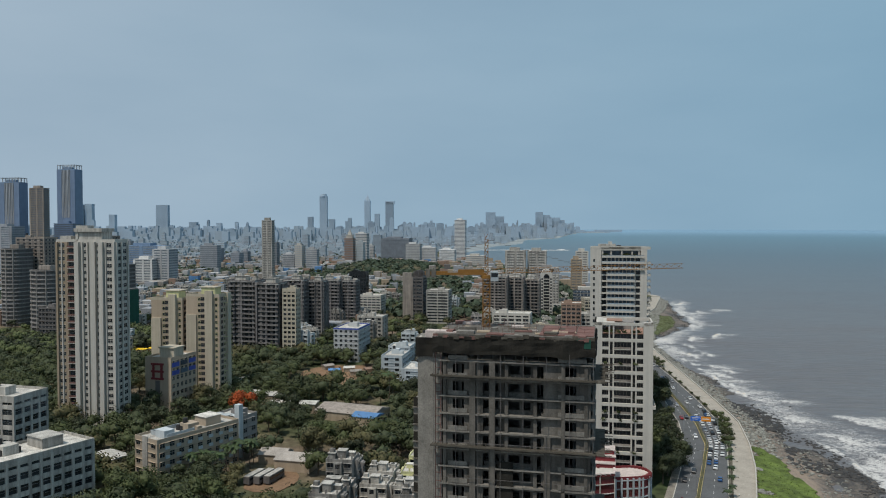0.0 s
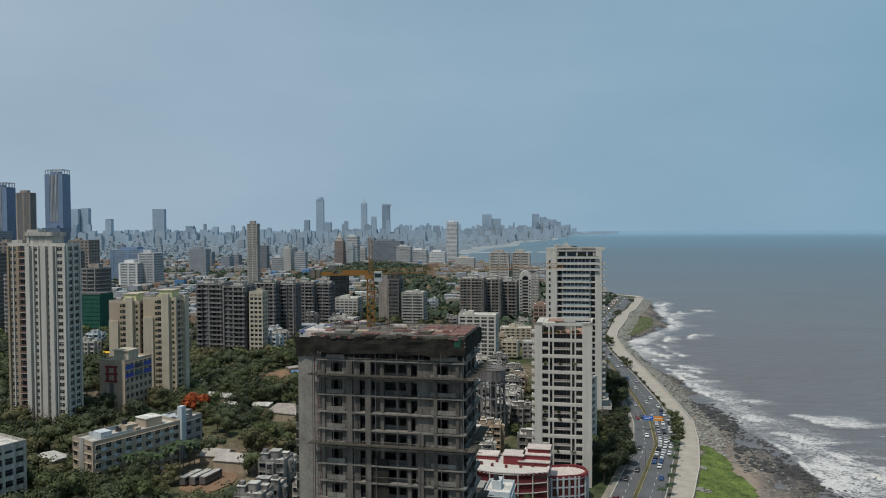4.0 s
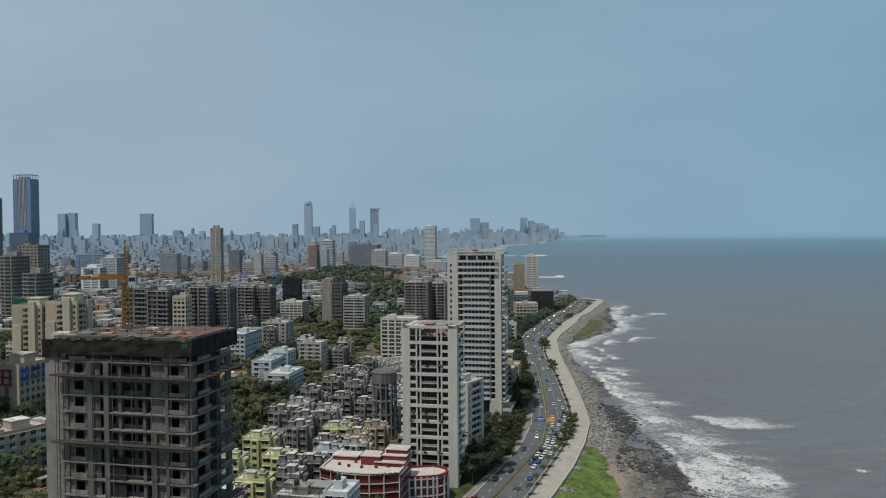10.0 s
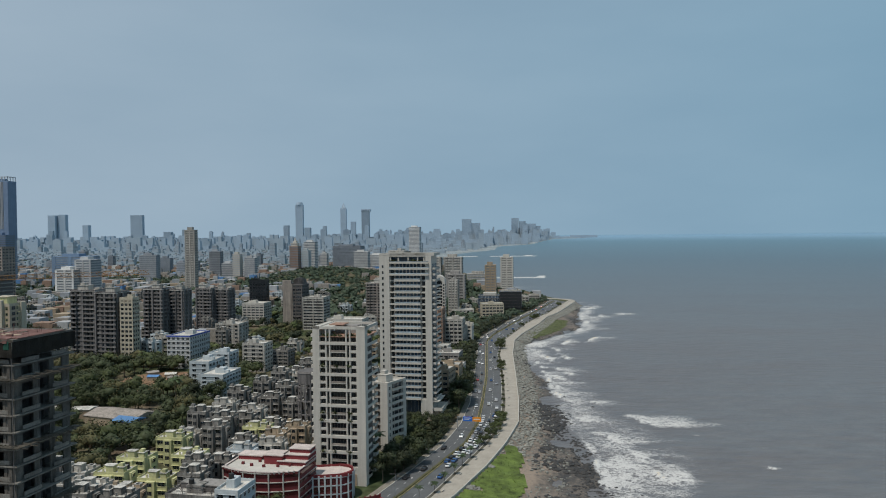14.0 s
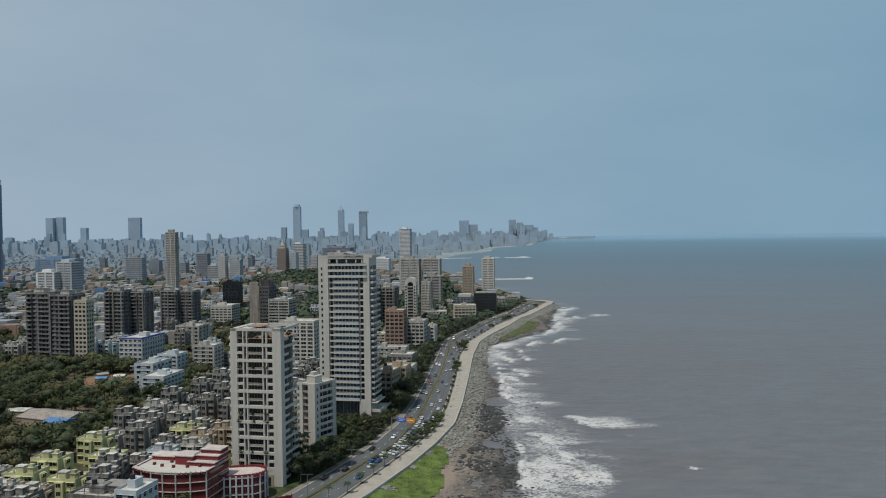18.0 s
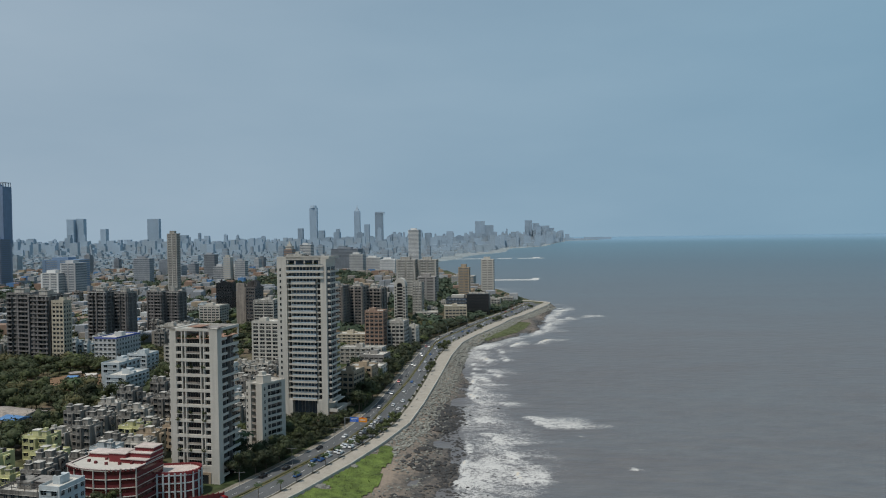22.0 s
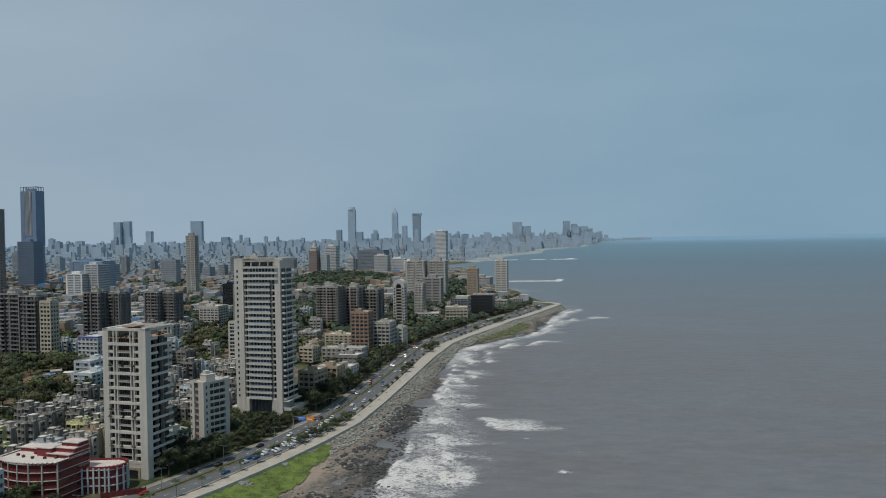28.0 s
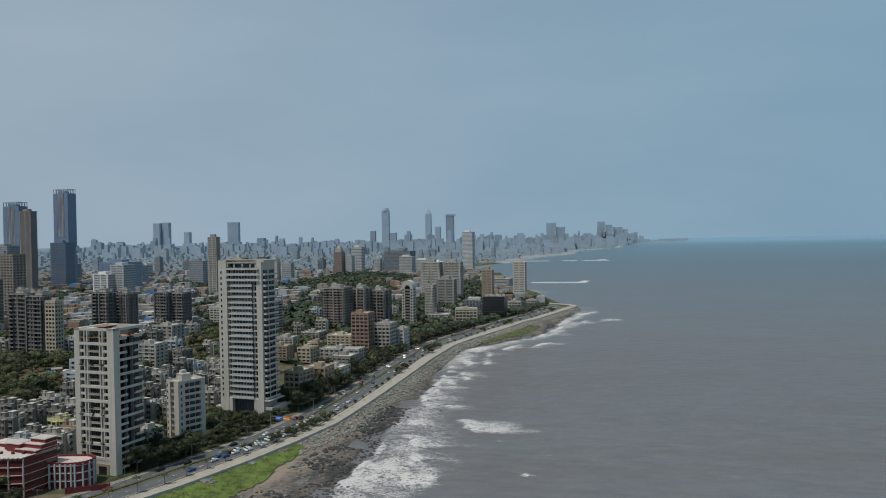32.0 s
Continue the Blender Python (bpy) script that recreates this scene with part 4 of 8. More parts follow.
    part("base_glazing", boxes("glazing", [(L, 2.9, 3.2, inner, 0.3, z0 - 3.2)] + [(L + 2.5 + q * 2.0, 2.75, 3.2, 0.12, 0.2, z0 - 3.2) for q in range(8)], ["blueglass", "steel"], [0] + [1] * 8), b)
    part("podium", boxes("podium", [(R1 - 2.5, 1.0, 4.6, 7.5, D + 5, 0.5), (R1 - 2.5, 1.0, 5.1, 7.5, 0.3, 1.2), (R1 + 4.7, 1.3, 5.1, 0.3, D + 4.4, 1.2), (-4.5, 1.5, 4.6, 4.5, D + 4, 0.6), (R1 - 2.0, 3.0, 0, 5.5, D, 4.6), (-3.5, 4.0, 0, 4.0, D, 4.6)], "white"), b)
    part("canopy", boxes("canopy", [(R1 - 3.0, 0.5, z0 - 1.0, W - R1 + 4.6, D, 0.5)], "white"), b)


white_tower_high()


# ---- white block between them ----
def white_slab_block():
    """Narrow end with a dark balcony recess, long side of banded balconies."""
    W, D, H, N = 11.0, 14.5, 31.0, 10
    b = thing("apartment_block", 54.0, 337.7, 0, -31.5, "cream white ten-storey apartment block with stepped balconies", "apartment block")
    claim(54.0, 337.7, W, D, -31.5, 1.5)
    fh = (H - 0.6) / N
    part("wall", boxm(3.4, D, H, "white"), b, (0, 0, 0))
    part("wall", boxm(3.0, D - 1.4, H, "white"), b, (W - 4.2, 0, 0))
    part("wall", boxm(1.2, 3.6, H, "white"), b, (W - 1.2, 0, 0))
    part("wall", boxm(1.2, 2.4, H, "white"), b, (W - 1.2, D - 2.4, 0))
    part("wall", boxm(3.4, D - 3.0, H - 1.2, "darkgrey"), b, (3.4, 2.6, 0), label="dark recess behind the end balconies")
    end = boxes("balcony", [(3.4, 0.5, 0, 3.4, 2.1, 0.22), (3.4, 0.5, 0.22, 3.4, 0.14, 0.8)], ["white", "tanbrown"], [0, 1])
    side = boxes("balcony", [(W - 1.2, 3.6, 0, 1.5, D - 6.0, 0.25), (W + 0.15, 3.6, 0.25, 0.15, D - 6.0, 0.95)], "white")
    win = boxes("window", [(W - 1.22, 3.9, 0.9, 0.12, D - 6.6, fh - 1.2), (W - 1.26, 6.2, 0.3, 0.2, 0.35, fh - 0.4), (W - 1.26, 9.4, 0.3, 0.2, 0.35, fh - 0.4)], ["glass", "white"], [0, 1, 1])
    slit = window_mesh(0.9, 1.5, 1, "white")
    for k in range(N):
        part("balcony", end, b, (0, 0, k * fh))
        part("balcony", side, b, (0, 0, k * fh + 0.05))
        part("window", win, b, (0, 0, k * fh))
        part("window", slit, b, (0.5, -0.1, k * fh + 1.0))
        part("window", slit, b, (W + 0.1, 1.2, k * fh + 1.0), 90)
    part("roof", boxm(W - 0.5, D - 0.5, 0.2, "roof"), b, (0.25, 0.25, H - 0.25))
    part("parapet", ring_mesh(W, D, 0.8, 0.25, "white"), b, (0, 0, H))
    part("stair_room", boxes("room", [(2.4, 4, 0, 5.0, 5.0, 3.2), (2.2, 3.8, 3.2, 5.4, 5.4, 0.2), (3.4, 5.0, 3.4, 2.4, 2.6, 1.6)], "white"), b, (0, 0, H))


white_slab_block()

# ---- concrete frame under construction, with its crane ----
def construction_tower():
    W, D, H = 30.5, 15.0, 79.8
    b = thing("construction_tower", 10.4 - W * 0.983, 138.3 + W * 0.185, 0, -10.6, "unfinished dark concrete tower wrapped in scaffold and black netting", "building under construction")
    claim(b.location.x, b.location.y, W, D, -10.6, 3)
    fh = 3.25
    N = 23
    top = N * fh                      # 74.75: last finished slab
    slab = boxes("floor_slab", [(3.2, -1.1, 0, W - 2.2, D + 1.8, 0.26), (5.0, -0.9, 0.34, 3.6, 0.15, 0.8), (W - 5.5, -0.9, 0.42, 5.0, 0.15, 0.8), (W + 0.65, 1.0, 0.42, 0.15, 4.6, 0.8), (W + 0.65, 9.2, 0.42, 0.15, 4.4, 0.8), (9.5, -0.3, -0.5, 13.0, 0.4, 0.5)], "slab")
    # inner walls: the unlit interior's tone is put into their darker colour
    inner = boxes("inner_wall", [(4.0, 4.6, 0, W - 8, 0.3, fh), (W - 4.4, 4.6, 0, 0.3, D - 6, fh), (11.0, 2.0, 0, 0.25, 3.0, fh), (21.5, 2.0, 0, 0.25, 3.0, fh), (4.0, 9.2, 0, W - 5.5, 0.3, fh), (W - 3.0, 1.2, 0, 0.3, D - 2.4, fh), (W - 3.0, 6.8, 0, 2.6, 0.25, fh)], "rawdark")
    solid = ((4.5, 1.3, -0.5), (7.9, 3.5, -0.5), (14.1, 1.1, 0.5), (20.0, 1.1, 0.5), (22.4, 3.7, -0.5), (28.5, 2.2, -0.5))
    panel = [(x, y, 0.26, w, 0.3, fh - 0.26) for x, w, y in solid] + [(4.5, -0.45, fh - 0.5, 26.0, 0.2, 0.5), (11.4, 0.55, 0.26, 8.6, 0.2, 0.75)]
    infill = boxes("infill_wall", panel, "concrete")
    flank = boxes("infill_wall", [(W - 0.2, y, 0.26, 0.3, w, fh - 0.26) for y, w in ((0, 1.6), (4.6, 1.2), (9.0, 1.4), (12.8, 2.0))] + [(W - 0.2, 0, fh - 0.5, 0.25, D, 0.5)], "concrete")
    for k in range(3, N + 1):
        part("floor_slab", slab, b, (0, 0, k * fh))
        part("inner_wall", inner, b, (0, 0, k * fh - fh))
        if k > 6 and k < N:
            part("infill_wall", infill, b, (0, 0, k * fh))
            part("infill_wall", flank, b, (0, 0, k * fh))
    cols = [(4.0, -0.8), (6.6, 0.9), (9.0, -1.15), (12.6, -1.15), (15.4, -0.6), (18.0, 0.6), (20.6, -0.7), (22.6, -1.15), (25.6, -1.1), (28.2, -0.6), (W - 0.9, -0.9), (W - 0.5, 5.2), (W - 0.5, 9.6), (W - 0.5, D - 0.9)]
    for i, (cx, cy) in enumerate(cols):
        part("column", boxm(1.1 if i in (2, 3, 7) else 0.65, 0.8, top if i != 7 else top - 13, "concrete"), b, (cx, cy, 0))
    part("shear_wall", boxes("wall", [(22.0, -0.35, top - 22, 4.0, 0.4, 13.0)], "concrete"), b)
    # lift and stair shaft at the end
    part("shaft", boxes("shaft", [(-0.9, -0.2, 0, 4.6, D - 2.5, H - 2.5), (-2.2, 1.6, 0, 1.4, D - 6, H - 13)], "slab"), b, label="solid concrete lift shaft")
    hole = boxes("window", [(0, 0, 0, 1.3, 0.2, 1.7), (-0.15, -0.3, -0.2, 1.6, 0.4, 0.15)], ["netting", "concrete"], [0, 1])
    for k in range(4, N):
        part("opening", hole, b, (-2.15, 1.45, k * fh - 6) if k > 6 else (-2.15, 1.45, k * fh))
    # netted upper storey and shuttering
    def net(p, q, z0, z1, mt):
        """A hanging sheet with folds between two plan points."""
        n, m = 26, 5
        v, f = [], []
        nx, ny = (q[1] - p[1]), -(q[0] - p[0])
        ln = math.hypot(nx, ny)
        for i in range(n + 1):
            u = i / n
            for j in range(m + 1):
                t = j / m
                o = 0.35 * noise.noise(Vector((u * ln * 0.5, t * 2, z0))) + 0.12 * math.sin(u * ln * 2.2)
                sag = 0.5 * noise.noise(Vector((u * ln * 0.35, 3.3, z0))) * (1 - t)
                v.append((p[0] + (q[0] - p[0]) * u + nx / ln * o, p[1] + (q[1] - p[1]) * u + ny / ln * o, z0 + (z1 - z0) * t + sag))
        for i in range(n):
            for j in range(m):
                a = i * (m + 1) + j
                f.append((a, a + m + 1, a + m + 2, a + 1))
        return mesh_of("net", v, f, mt)

    for p, q in (((2.2, -1.6), (W + 1.0, -1.6)), ((W + 1.0, -1.6), (W + 1.0, D + 0.8)), ((W + 1.0, D + 0.8), (2.2, D + 0.8))):
        part("netting", net(p, q, top + 1.5, top + 4.6, "netting"), b, label="black safety netting round the top storey")
    part("netting", net((-1.2, -0.6), (2.6, -0.6), top + 0.8, top + 4.2, "netting"), b)
    part("floor_slab", boxm(W - 1.6, D + 1.6, 0.4, "concrete"), b, (2.4, -1.1, H - 0.4))
    rng = random.Random(11)
    for k in range(46):
        m = rng.choice(["rust", "concrete", "tan", "concrete", "scaffold", "slab", "roofpink"])
        part("shuttering_board", boxm(rng.choice([1.2, 2.4, 3.2]), rng.choice([0.6, 1.2, 2.0]), rng.choice([0.08, 0.2, 0.5]), m), b, (rng.uniform(2.6, W - 3), rng.uniform(-0.9, D - 2), H + 0.02), rng.uniform(-12, 12))
    for k in range(9):
        part("deck_panel", boxm(3.1, 4.0, 0.12, "rust"), b, (W - 9 + (k % 3) * 3.3, 0.2 + (k // 3) * 4.4, H + 0.06), label="rust-red shuttering panel")
    for k in range(30):
        zt = rng.uniform(0.15, 0.6)
        part("edge_board", boxm(round(rng.uniform(0.8, 1.4), 1), 0.12, round(zt, 1) + 0.1, rng.choice(["rust", "scaffold", "scaffold", "netting", "scaffold"])), b, (2.3 + k * 0.97, -1.75 + rng.uniform(0, 0.25), H - rng.uniform(0.3, 0.9)), rng.uniform(-3, 3))
    for k in range(14):
        part("prop", boxm(0.1, 0.1, 3.0, "scaffold"), b, (3.0 + k * 2.05, -0.7 + 0.3 * (k % 3), top + 0.4))
    part("site_hut", boxes("hut", [(0, 0, 0, 4.2, 2.2, 1.5)], "roofpink"), b, (0.4, 0.3, H - 1.2))
    bars = []
    for k in range(90):
        bars.append((rng.uniform(2.6, W), rng.uniform(-1, D), H, 0.05, 0.05, rng.uniform(0.7, 2.2)))
    tagged(part("rebar", boxes("rebar", bars, "rust"), b), "rusty starter bars sticking up from the deck", kind="stuff")
    # scaffold platforms and poles
    for k, zz in enumerate((top - 2.6, top - 15.4, top - 28.4)):
        l = [(2.0, -2.6, zz, W - 0.6, 1.6, 0.12), (W + 0.8, -2.6, zz, 1.9, D + 3, 0.12), (2.0, -2.65, zz + 0.1, W - 0.6, 0.08, 0.3)]
        l += [(2.0 + q * 0.9, -2.6 + 0.2 * (q % 3), zz + 0.12, 0.12, 1.9, 0.1) for q in range(34)]
        l += [(W + 1.5 + rng.uniform(0, 0.8), -2.6 + q * 0.62 + rng.uniform(-0.2, 0.2), zz + rng.uniform(-0.35, 0.75), rng.uniform(1.2, 2.6), 0.1, 0.1) for q in range(26)]
        part("scaffold_platform", boxes("platform", l, "scaffold"), b, label="timber scaffold platform")
    for k in range(8):
        part("scaffold_pole", boxm(0.09, 0.09, top - 30 + 2, "darkgrey"), b, (2.4 + k * 4.1, -1.5, 30))
    for k in range(5):
        part("scaffold_pole", boxm(28.0, 0.07, 0.07, "darkgrey"), b, (2.4, -1.55, 34 + k * 6.5))
    part("hoist", boxes("hoist", [(2.6, -1.0, 0, 0.12, 0.12, H - 3), (3.6, -1.0, 0, 0.12, 0.12, H - 3)] + [(2.6, -1.0, q * 1.5, 1.1, 0.1, 0.1) for q in range(50)], "rust"), b, label="builders' hoist mast")
    part("netting", boxes("net", [(14.0, -0.8, 30, 3.0, 0.1, top - 48)], "netting"), b)
    part("netting", boxes("net", [(23.3, -0.9, 36, 1.4, 0.1, 12)], "greennet"), b, label="green netting strip")
    part("netting", boxes("net", [(W - 2.2, -1.6, top + 3.2, 2.4, 0.16, 1.6)], "greennet"), b, label="green netting at the corner")
    return b


construction_tower()


def lattice(l, p, q, s, n, t):
    """Boxes of a square mast between heights p and q: legs, rungs and diagonals as short bars."""
    for sx in (0, s):
        for sy in (0, s):
            l.append((sx, sy, p, t, t, q - p))
    step = (q - p) / n
    for k in range(n + 1):
        z = p + k * step
        l += [(0, 0, z, s, t * 0.7, t * 0.7), (0, s, z, s, t * 0.7, t * 0.7), (0, 0, z, t * 0.7, s, t * 0.7), (s, 0, z, t * 0.7, s, t * 0.7)]
        for j in range(5):
            u = j / 5
            l += [(s * u, 0, z + step * u, s * 0.2, t * 0.6, step * 0.2), (0, s * u, z + step * u, t * 0.6, s * 0.2, step * 0.2)]


def tower_crane():
    """Mast on the deck, long jib to the sea side, counter-jib with ballast."""
    rz = 2.0
    b = thing("tower_crane", -7.6, 151.6, 79.82, rz, "yellow lattice tower crane standing on the unfinished tower", "crane")
    l = []
    lattice(l, 0, 9.6, 1.35, 7, 0.15)
    mast = part("mast", boxes("mast", l, "crane"), b, (-0.7, -0.7, 0))
    l = []
    lattice(l, 10.0, 17.0, 0.6, 6, 0.10)
    part("tower_head", boxes("head", l, "crane"), b, (-0.3, -0.3, 0))
    part("cab", boxes("cab", [(0, 0, 0, 1.5, 1.4, 1.9), (0.1, -0.03, 0.8, 1.3, 0.05, 0.8)], ["bluewall", "glass"], [0, 1]), b, (0.8, -1.2, 9.0))
    part("slew_ring", cyl_mesh(1.1, 1.1, 0.6, "crane"), b, (0, 0, 9.5))
    j = []
    n = 26
    for k in range(n):
        u = k * 38.0 / n
        j += [(u, -0.5, 0, 38.0 / n, 0.045, 0.06), (u, 0.5, 0, 38.0 / n, 0.045, 0.06), (u, 0, 0.9, 38.0 / n, 0.045, 0.06), (u, -0.5, 0, 0.04, 1.0, 0.04)]
        for q in range(4):
            j += [(u + q * 0.365, -0.5 + 0.125 * q, 0.225 * q, 0.12, 0.03, 0.24), (u + q * 0.365, 0.5 - 0.125 * q, 0.9 - 0.225 * (q + 1), 0.12, 0.03, 0.24)]
    part("jib", boxes("jib", j, "crane"), b, (0.5, 0, 10.4)).rotation_euler = (0, radians(-1.6), 0)
    cj = part("counter_jib", boxes("counter", [(-12.0, -0.7, 0, 12, 0.2, 0.35), (-12.0, 0.5, 0, 12, 0.2, 0.35), (-12.0, -0.5, 0.1, 4.5, 1.0, 0.6), (-5.5, -0.5, 0.35, 5, 0.1, 0.7)] + [(-11.5 + q * 1.2, -0.6, 0, 0.1, 1.2, 0.2) for q in range(10)], "crane"), b, (0, 0, 10.2))
    part("ballast", boxes("ballast", [(-11.8, -0.8, -0.6, 0.9, 1.6, 1.6), (-10.7, -0.8, -0.6, 0.9, 1.6, 1.6)], "concrete"), cj, (0, 0, 0.1))
    part("winch", boxes("winch", [(-8.2, -0.5, 1.0, 1.2, 1.0, 0.9)], "darkgrey"), cj, (0, 0, 0.1))
    part("tie_rod", boxes("tie", [(k * 1.15, 0, -k * 0.32, 1.2, 0.07, 0.07) for k in range(18)] + [(-1.1 - k * 1.1, 0, -0.3 - k * 0.42, 1.15, 0.07, 0.09) for k in range(9)], "darkgrey"), b, (0.2, 0, 16.8))
    part("trolley", boxes("trolley", [(0, -0.6, -0.4, 1.4, 1.2, 0.4), (0.6, 0, -1.8, 0.06, 0.06, 1.4), (0.45, -0.15, -2.2, 0.35, 0.35, 0.4)], "steel"), b, (13, 0, 10.8))


tower_crane()

# ---- further named buildings, nearest first ----
def red_building():
    """Five-storey red office block with a rounded front, and a lower wing that ends in a half-circle."""
    b = thing("office_building", 10.5, 263.0, 0, -10.5, "dark red office building with white bands and a rounded lower wing", "office building")
    claim(9.0, 263.0, 50, 22, -10.5, 1)
    H = 16.4

    def bow(w, d, sag, n=18):
        pts = [(w * k / n, -sag * (1 - (2 * k / n - 1) ** 2)) for k in range(n + 1)]
        return pts + [(w, d), (0, d)]

    def prism(name, pts, z0, z1, mt):
        n = len(pts)
        v = [(x, y, z0) for x, y in pts] + [(x, y, z1) for x, y in pts]
        f = [(k, (k + 1) % n, (k + 1) % n + n, k + n) for k in range(n)] + [tuple(range(n, 2 * n)), tuple(reversed(range(n)))]
        return mesh_of(name, v, f, mt)

    main = bow(29.0, 16.0, 4.5)
    part("wall", prism("wall", main, 0, H - 1.2, "red"), b)
    outer = [(x, y - 0.35) for x, y in main[:-2]] + [(29.3, 16.2), (-0.3, 16.2)]
    for k in range(5):
        part("window_band", prism("band", [(x, y - 0.12) for x, y in main[:-2]] + [(29.1, 16.1), (-0.1, 16.1)], k * 3.2 + 1.2, k * 3.2 + 2.3, "maroonglass"), b)
        part("sill_band", prism("band", outer, k * 3.2 + 2.65, k * 3.2 + 2.9, "white"), b)
    for k in range(0, 19, 3):
        x, y = main[k]
        part("pier", boxm(0.35, 0.5, H - 0.6, "white"), b, (x - 0.17, y - 0.5, 0))
    part("roof", prism("roof", main, H - 1.2, H - 0.9, "roofpink"), b)
    rim = []
    for k in range(18):
        (x0, y0), (x1, y1) = main[k], main[k + 1]
        rim.append((min(x0, x1), min(y0, y1) - 0.1, H - 1.2, abs(x1 - x0) + 0.05, abs(y1 - y0) + 0.3, 1.5))
    rim += [(28.7, 0, H - 1.2, 0.4, 16, 1.5), (0, 0, H - 1.2, 0.4, 16, 1.5), (0, 15.7, H - 1.2, 29, 0.4, 1.5)]
    rim = [(x, y, z, w, d, 0.75) for x, y, z, w, d, h in rim]
    part("parapet", boxes("parapet", rim, "red"), b)
    part("coping", boxes("coping", [(x - 0.15, y - 0.15, z + 0.75, w + 0.3, d + 0.2, 0.25) for x, y, z, w, d, h in rim], "roofpink"), b, label="pale stone coping")
    part("roof_room", boxes("room", [(13, 6, H - 0.9, 7.0, 6.5, 3.3), (12.7, 5.7, H + 2.4, 7.6, 7.1, 0.3)], ["redbright", "roofpink"], [0, 1]), b)
    for ax, ay, az, aw, ad, ah in ((18.5, 5.5, H - 0.9, 10.6, 10.3, 1.8), (20, 8.0, H + 0.9, 9.2, 7.8, 1.8), (21.2, 10.2, H + 2.7, 7.8, 5.6, 1.6)):
        part("roof_room", boxes("room", [(ax, ay, az, aw, ad, ah - 0.3), (ax - 0.3, ay - 0.3, az + ah - 0.3, aw + 0.6, ad + 0.6, 0.3)], ["redbright", "roofpink"], [0, 1]), b)
    part("roof_room", boxes("room", [(1.0, 10, H - 0.9, 9.0, 5.5, 1.6), (0.6, 9.7, H + 0.7, 10, 6.1, 0.4)], ["redbright", "roofpink"], [0, 1]), b)
    for q in ((5, 4), (9, 2.6), (14, 2.0), (19, 3.0), (23, 4.5), (10, 7.5)):
        part("roof_vent", boxm(0.9, 0.9, 1.1, "red"), b, (q[0], q[1], H - 0.9))
    # low wing with a round end
    n = 14
    wing = [(0, 0), (12, 0)] + [(12 + 6.0 * math.sin(math.pi * k / n), 6.0 - 6.0 * math.cos(math.pi * k / n)) for k in range(1, n)] + [(12, 12), (0, 12)]
    wx, wy, wz, wr = 26.5, 10.5, 9.6, 20
    ca, sa = math.cos(radians(wr)), math.sin(radians(wr))
    claim(35.0, 266.0, 22, 16, 8, 1)

    def on_wing(x, y, z=0.0):
        return (wx + x * ca - y * sa, wy + x * sa + y * ca, z)

    part("wing_wall", prism("wing", wing, 0, wz, "red"), b, on_wing(0, 0), wr)
    part("wing_roof", prism("wing_roof", [(x * 0.985, 0.1 + y * 0.985) for x, y in wing], wz, wz + 0.2, "roofpink"), b, on_wing(0, 0), wr)
    rim = []
    for k in range(len(wing) - 1):
        (x0, y0), (x1, y1) = wing[k], wing[k + 1]
        rim.append((min(x0, x1) - 0.1, min(y0, y1) - 0.1, wz - 0.2, abs(x1 - x0) + 0.3, abs(y1 - y0) + 0.3, 1.2))
    part("wing_parapet", boxes("parapet", rim, "redbright"), b, on_wing(0, 0), wr)
    for z in (2.9, 6.1, wz - 0.5):
        part("sill_band", prism("band", [(x + (0.25 if x > 11 else 0), y - 0.25 + (0.5 * y / 12)) for x, y in wing], z, z + 0.4, "bluewall"), b, on_wing(0, 0), wr)
    for k, (x, y) in enumerate(wing[2:-2]):
        if k % 2 == 0:
            part("pier", boxm(0.6, 0.6, wz + 0.5, "bluewall"), b, on_wing(x - 0.3 + (0.35 if x > 14 else 0), y - 0.45), wr)
    for k in range(6):
        part("pier", boxm(0.6, 0.6, wz + 0.5, "bluewall"), b, on_wing(0.6 + k * 2.2, -0.5), wr)
    for fl in range(3):
        for k in range(5):
            part("window", window_mesh(1.4, 1.8, 2, "red", "maroonglass"), b, on_wing(1.3 + k * 2.2, -0.1, fl * 3.1 + 0.8), wr)
    w2 = boxes("gate_wall", [(0, 0, 0, 16, 0.3, 2.2)] + [(k * 2.0, -0.15, 0, 0.4, 0.6, 2.6) for k in range(9)], "red")
    tagged(new("boundary_wall", w2), "red compound wall with square piers", "wall").matrix_world = pose(52, 264, 0, 0, 0, 30)


red_building()


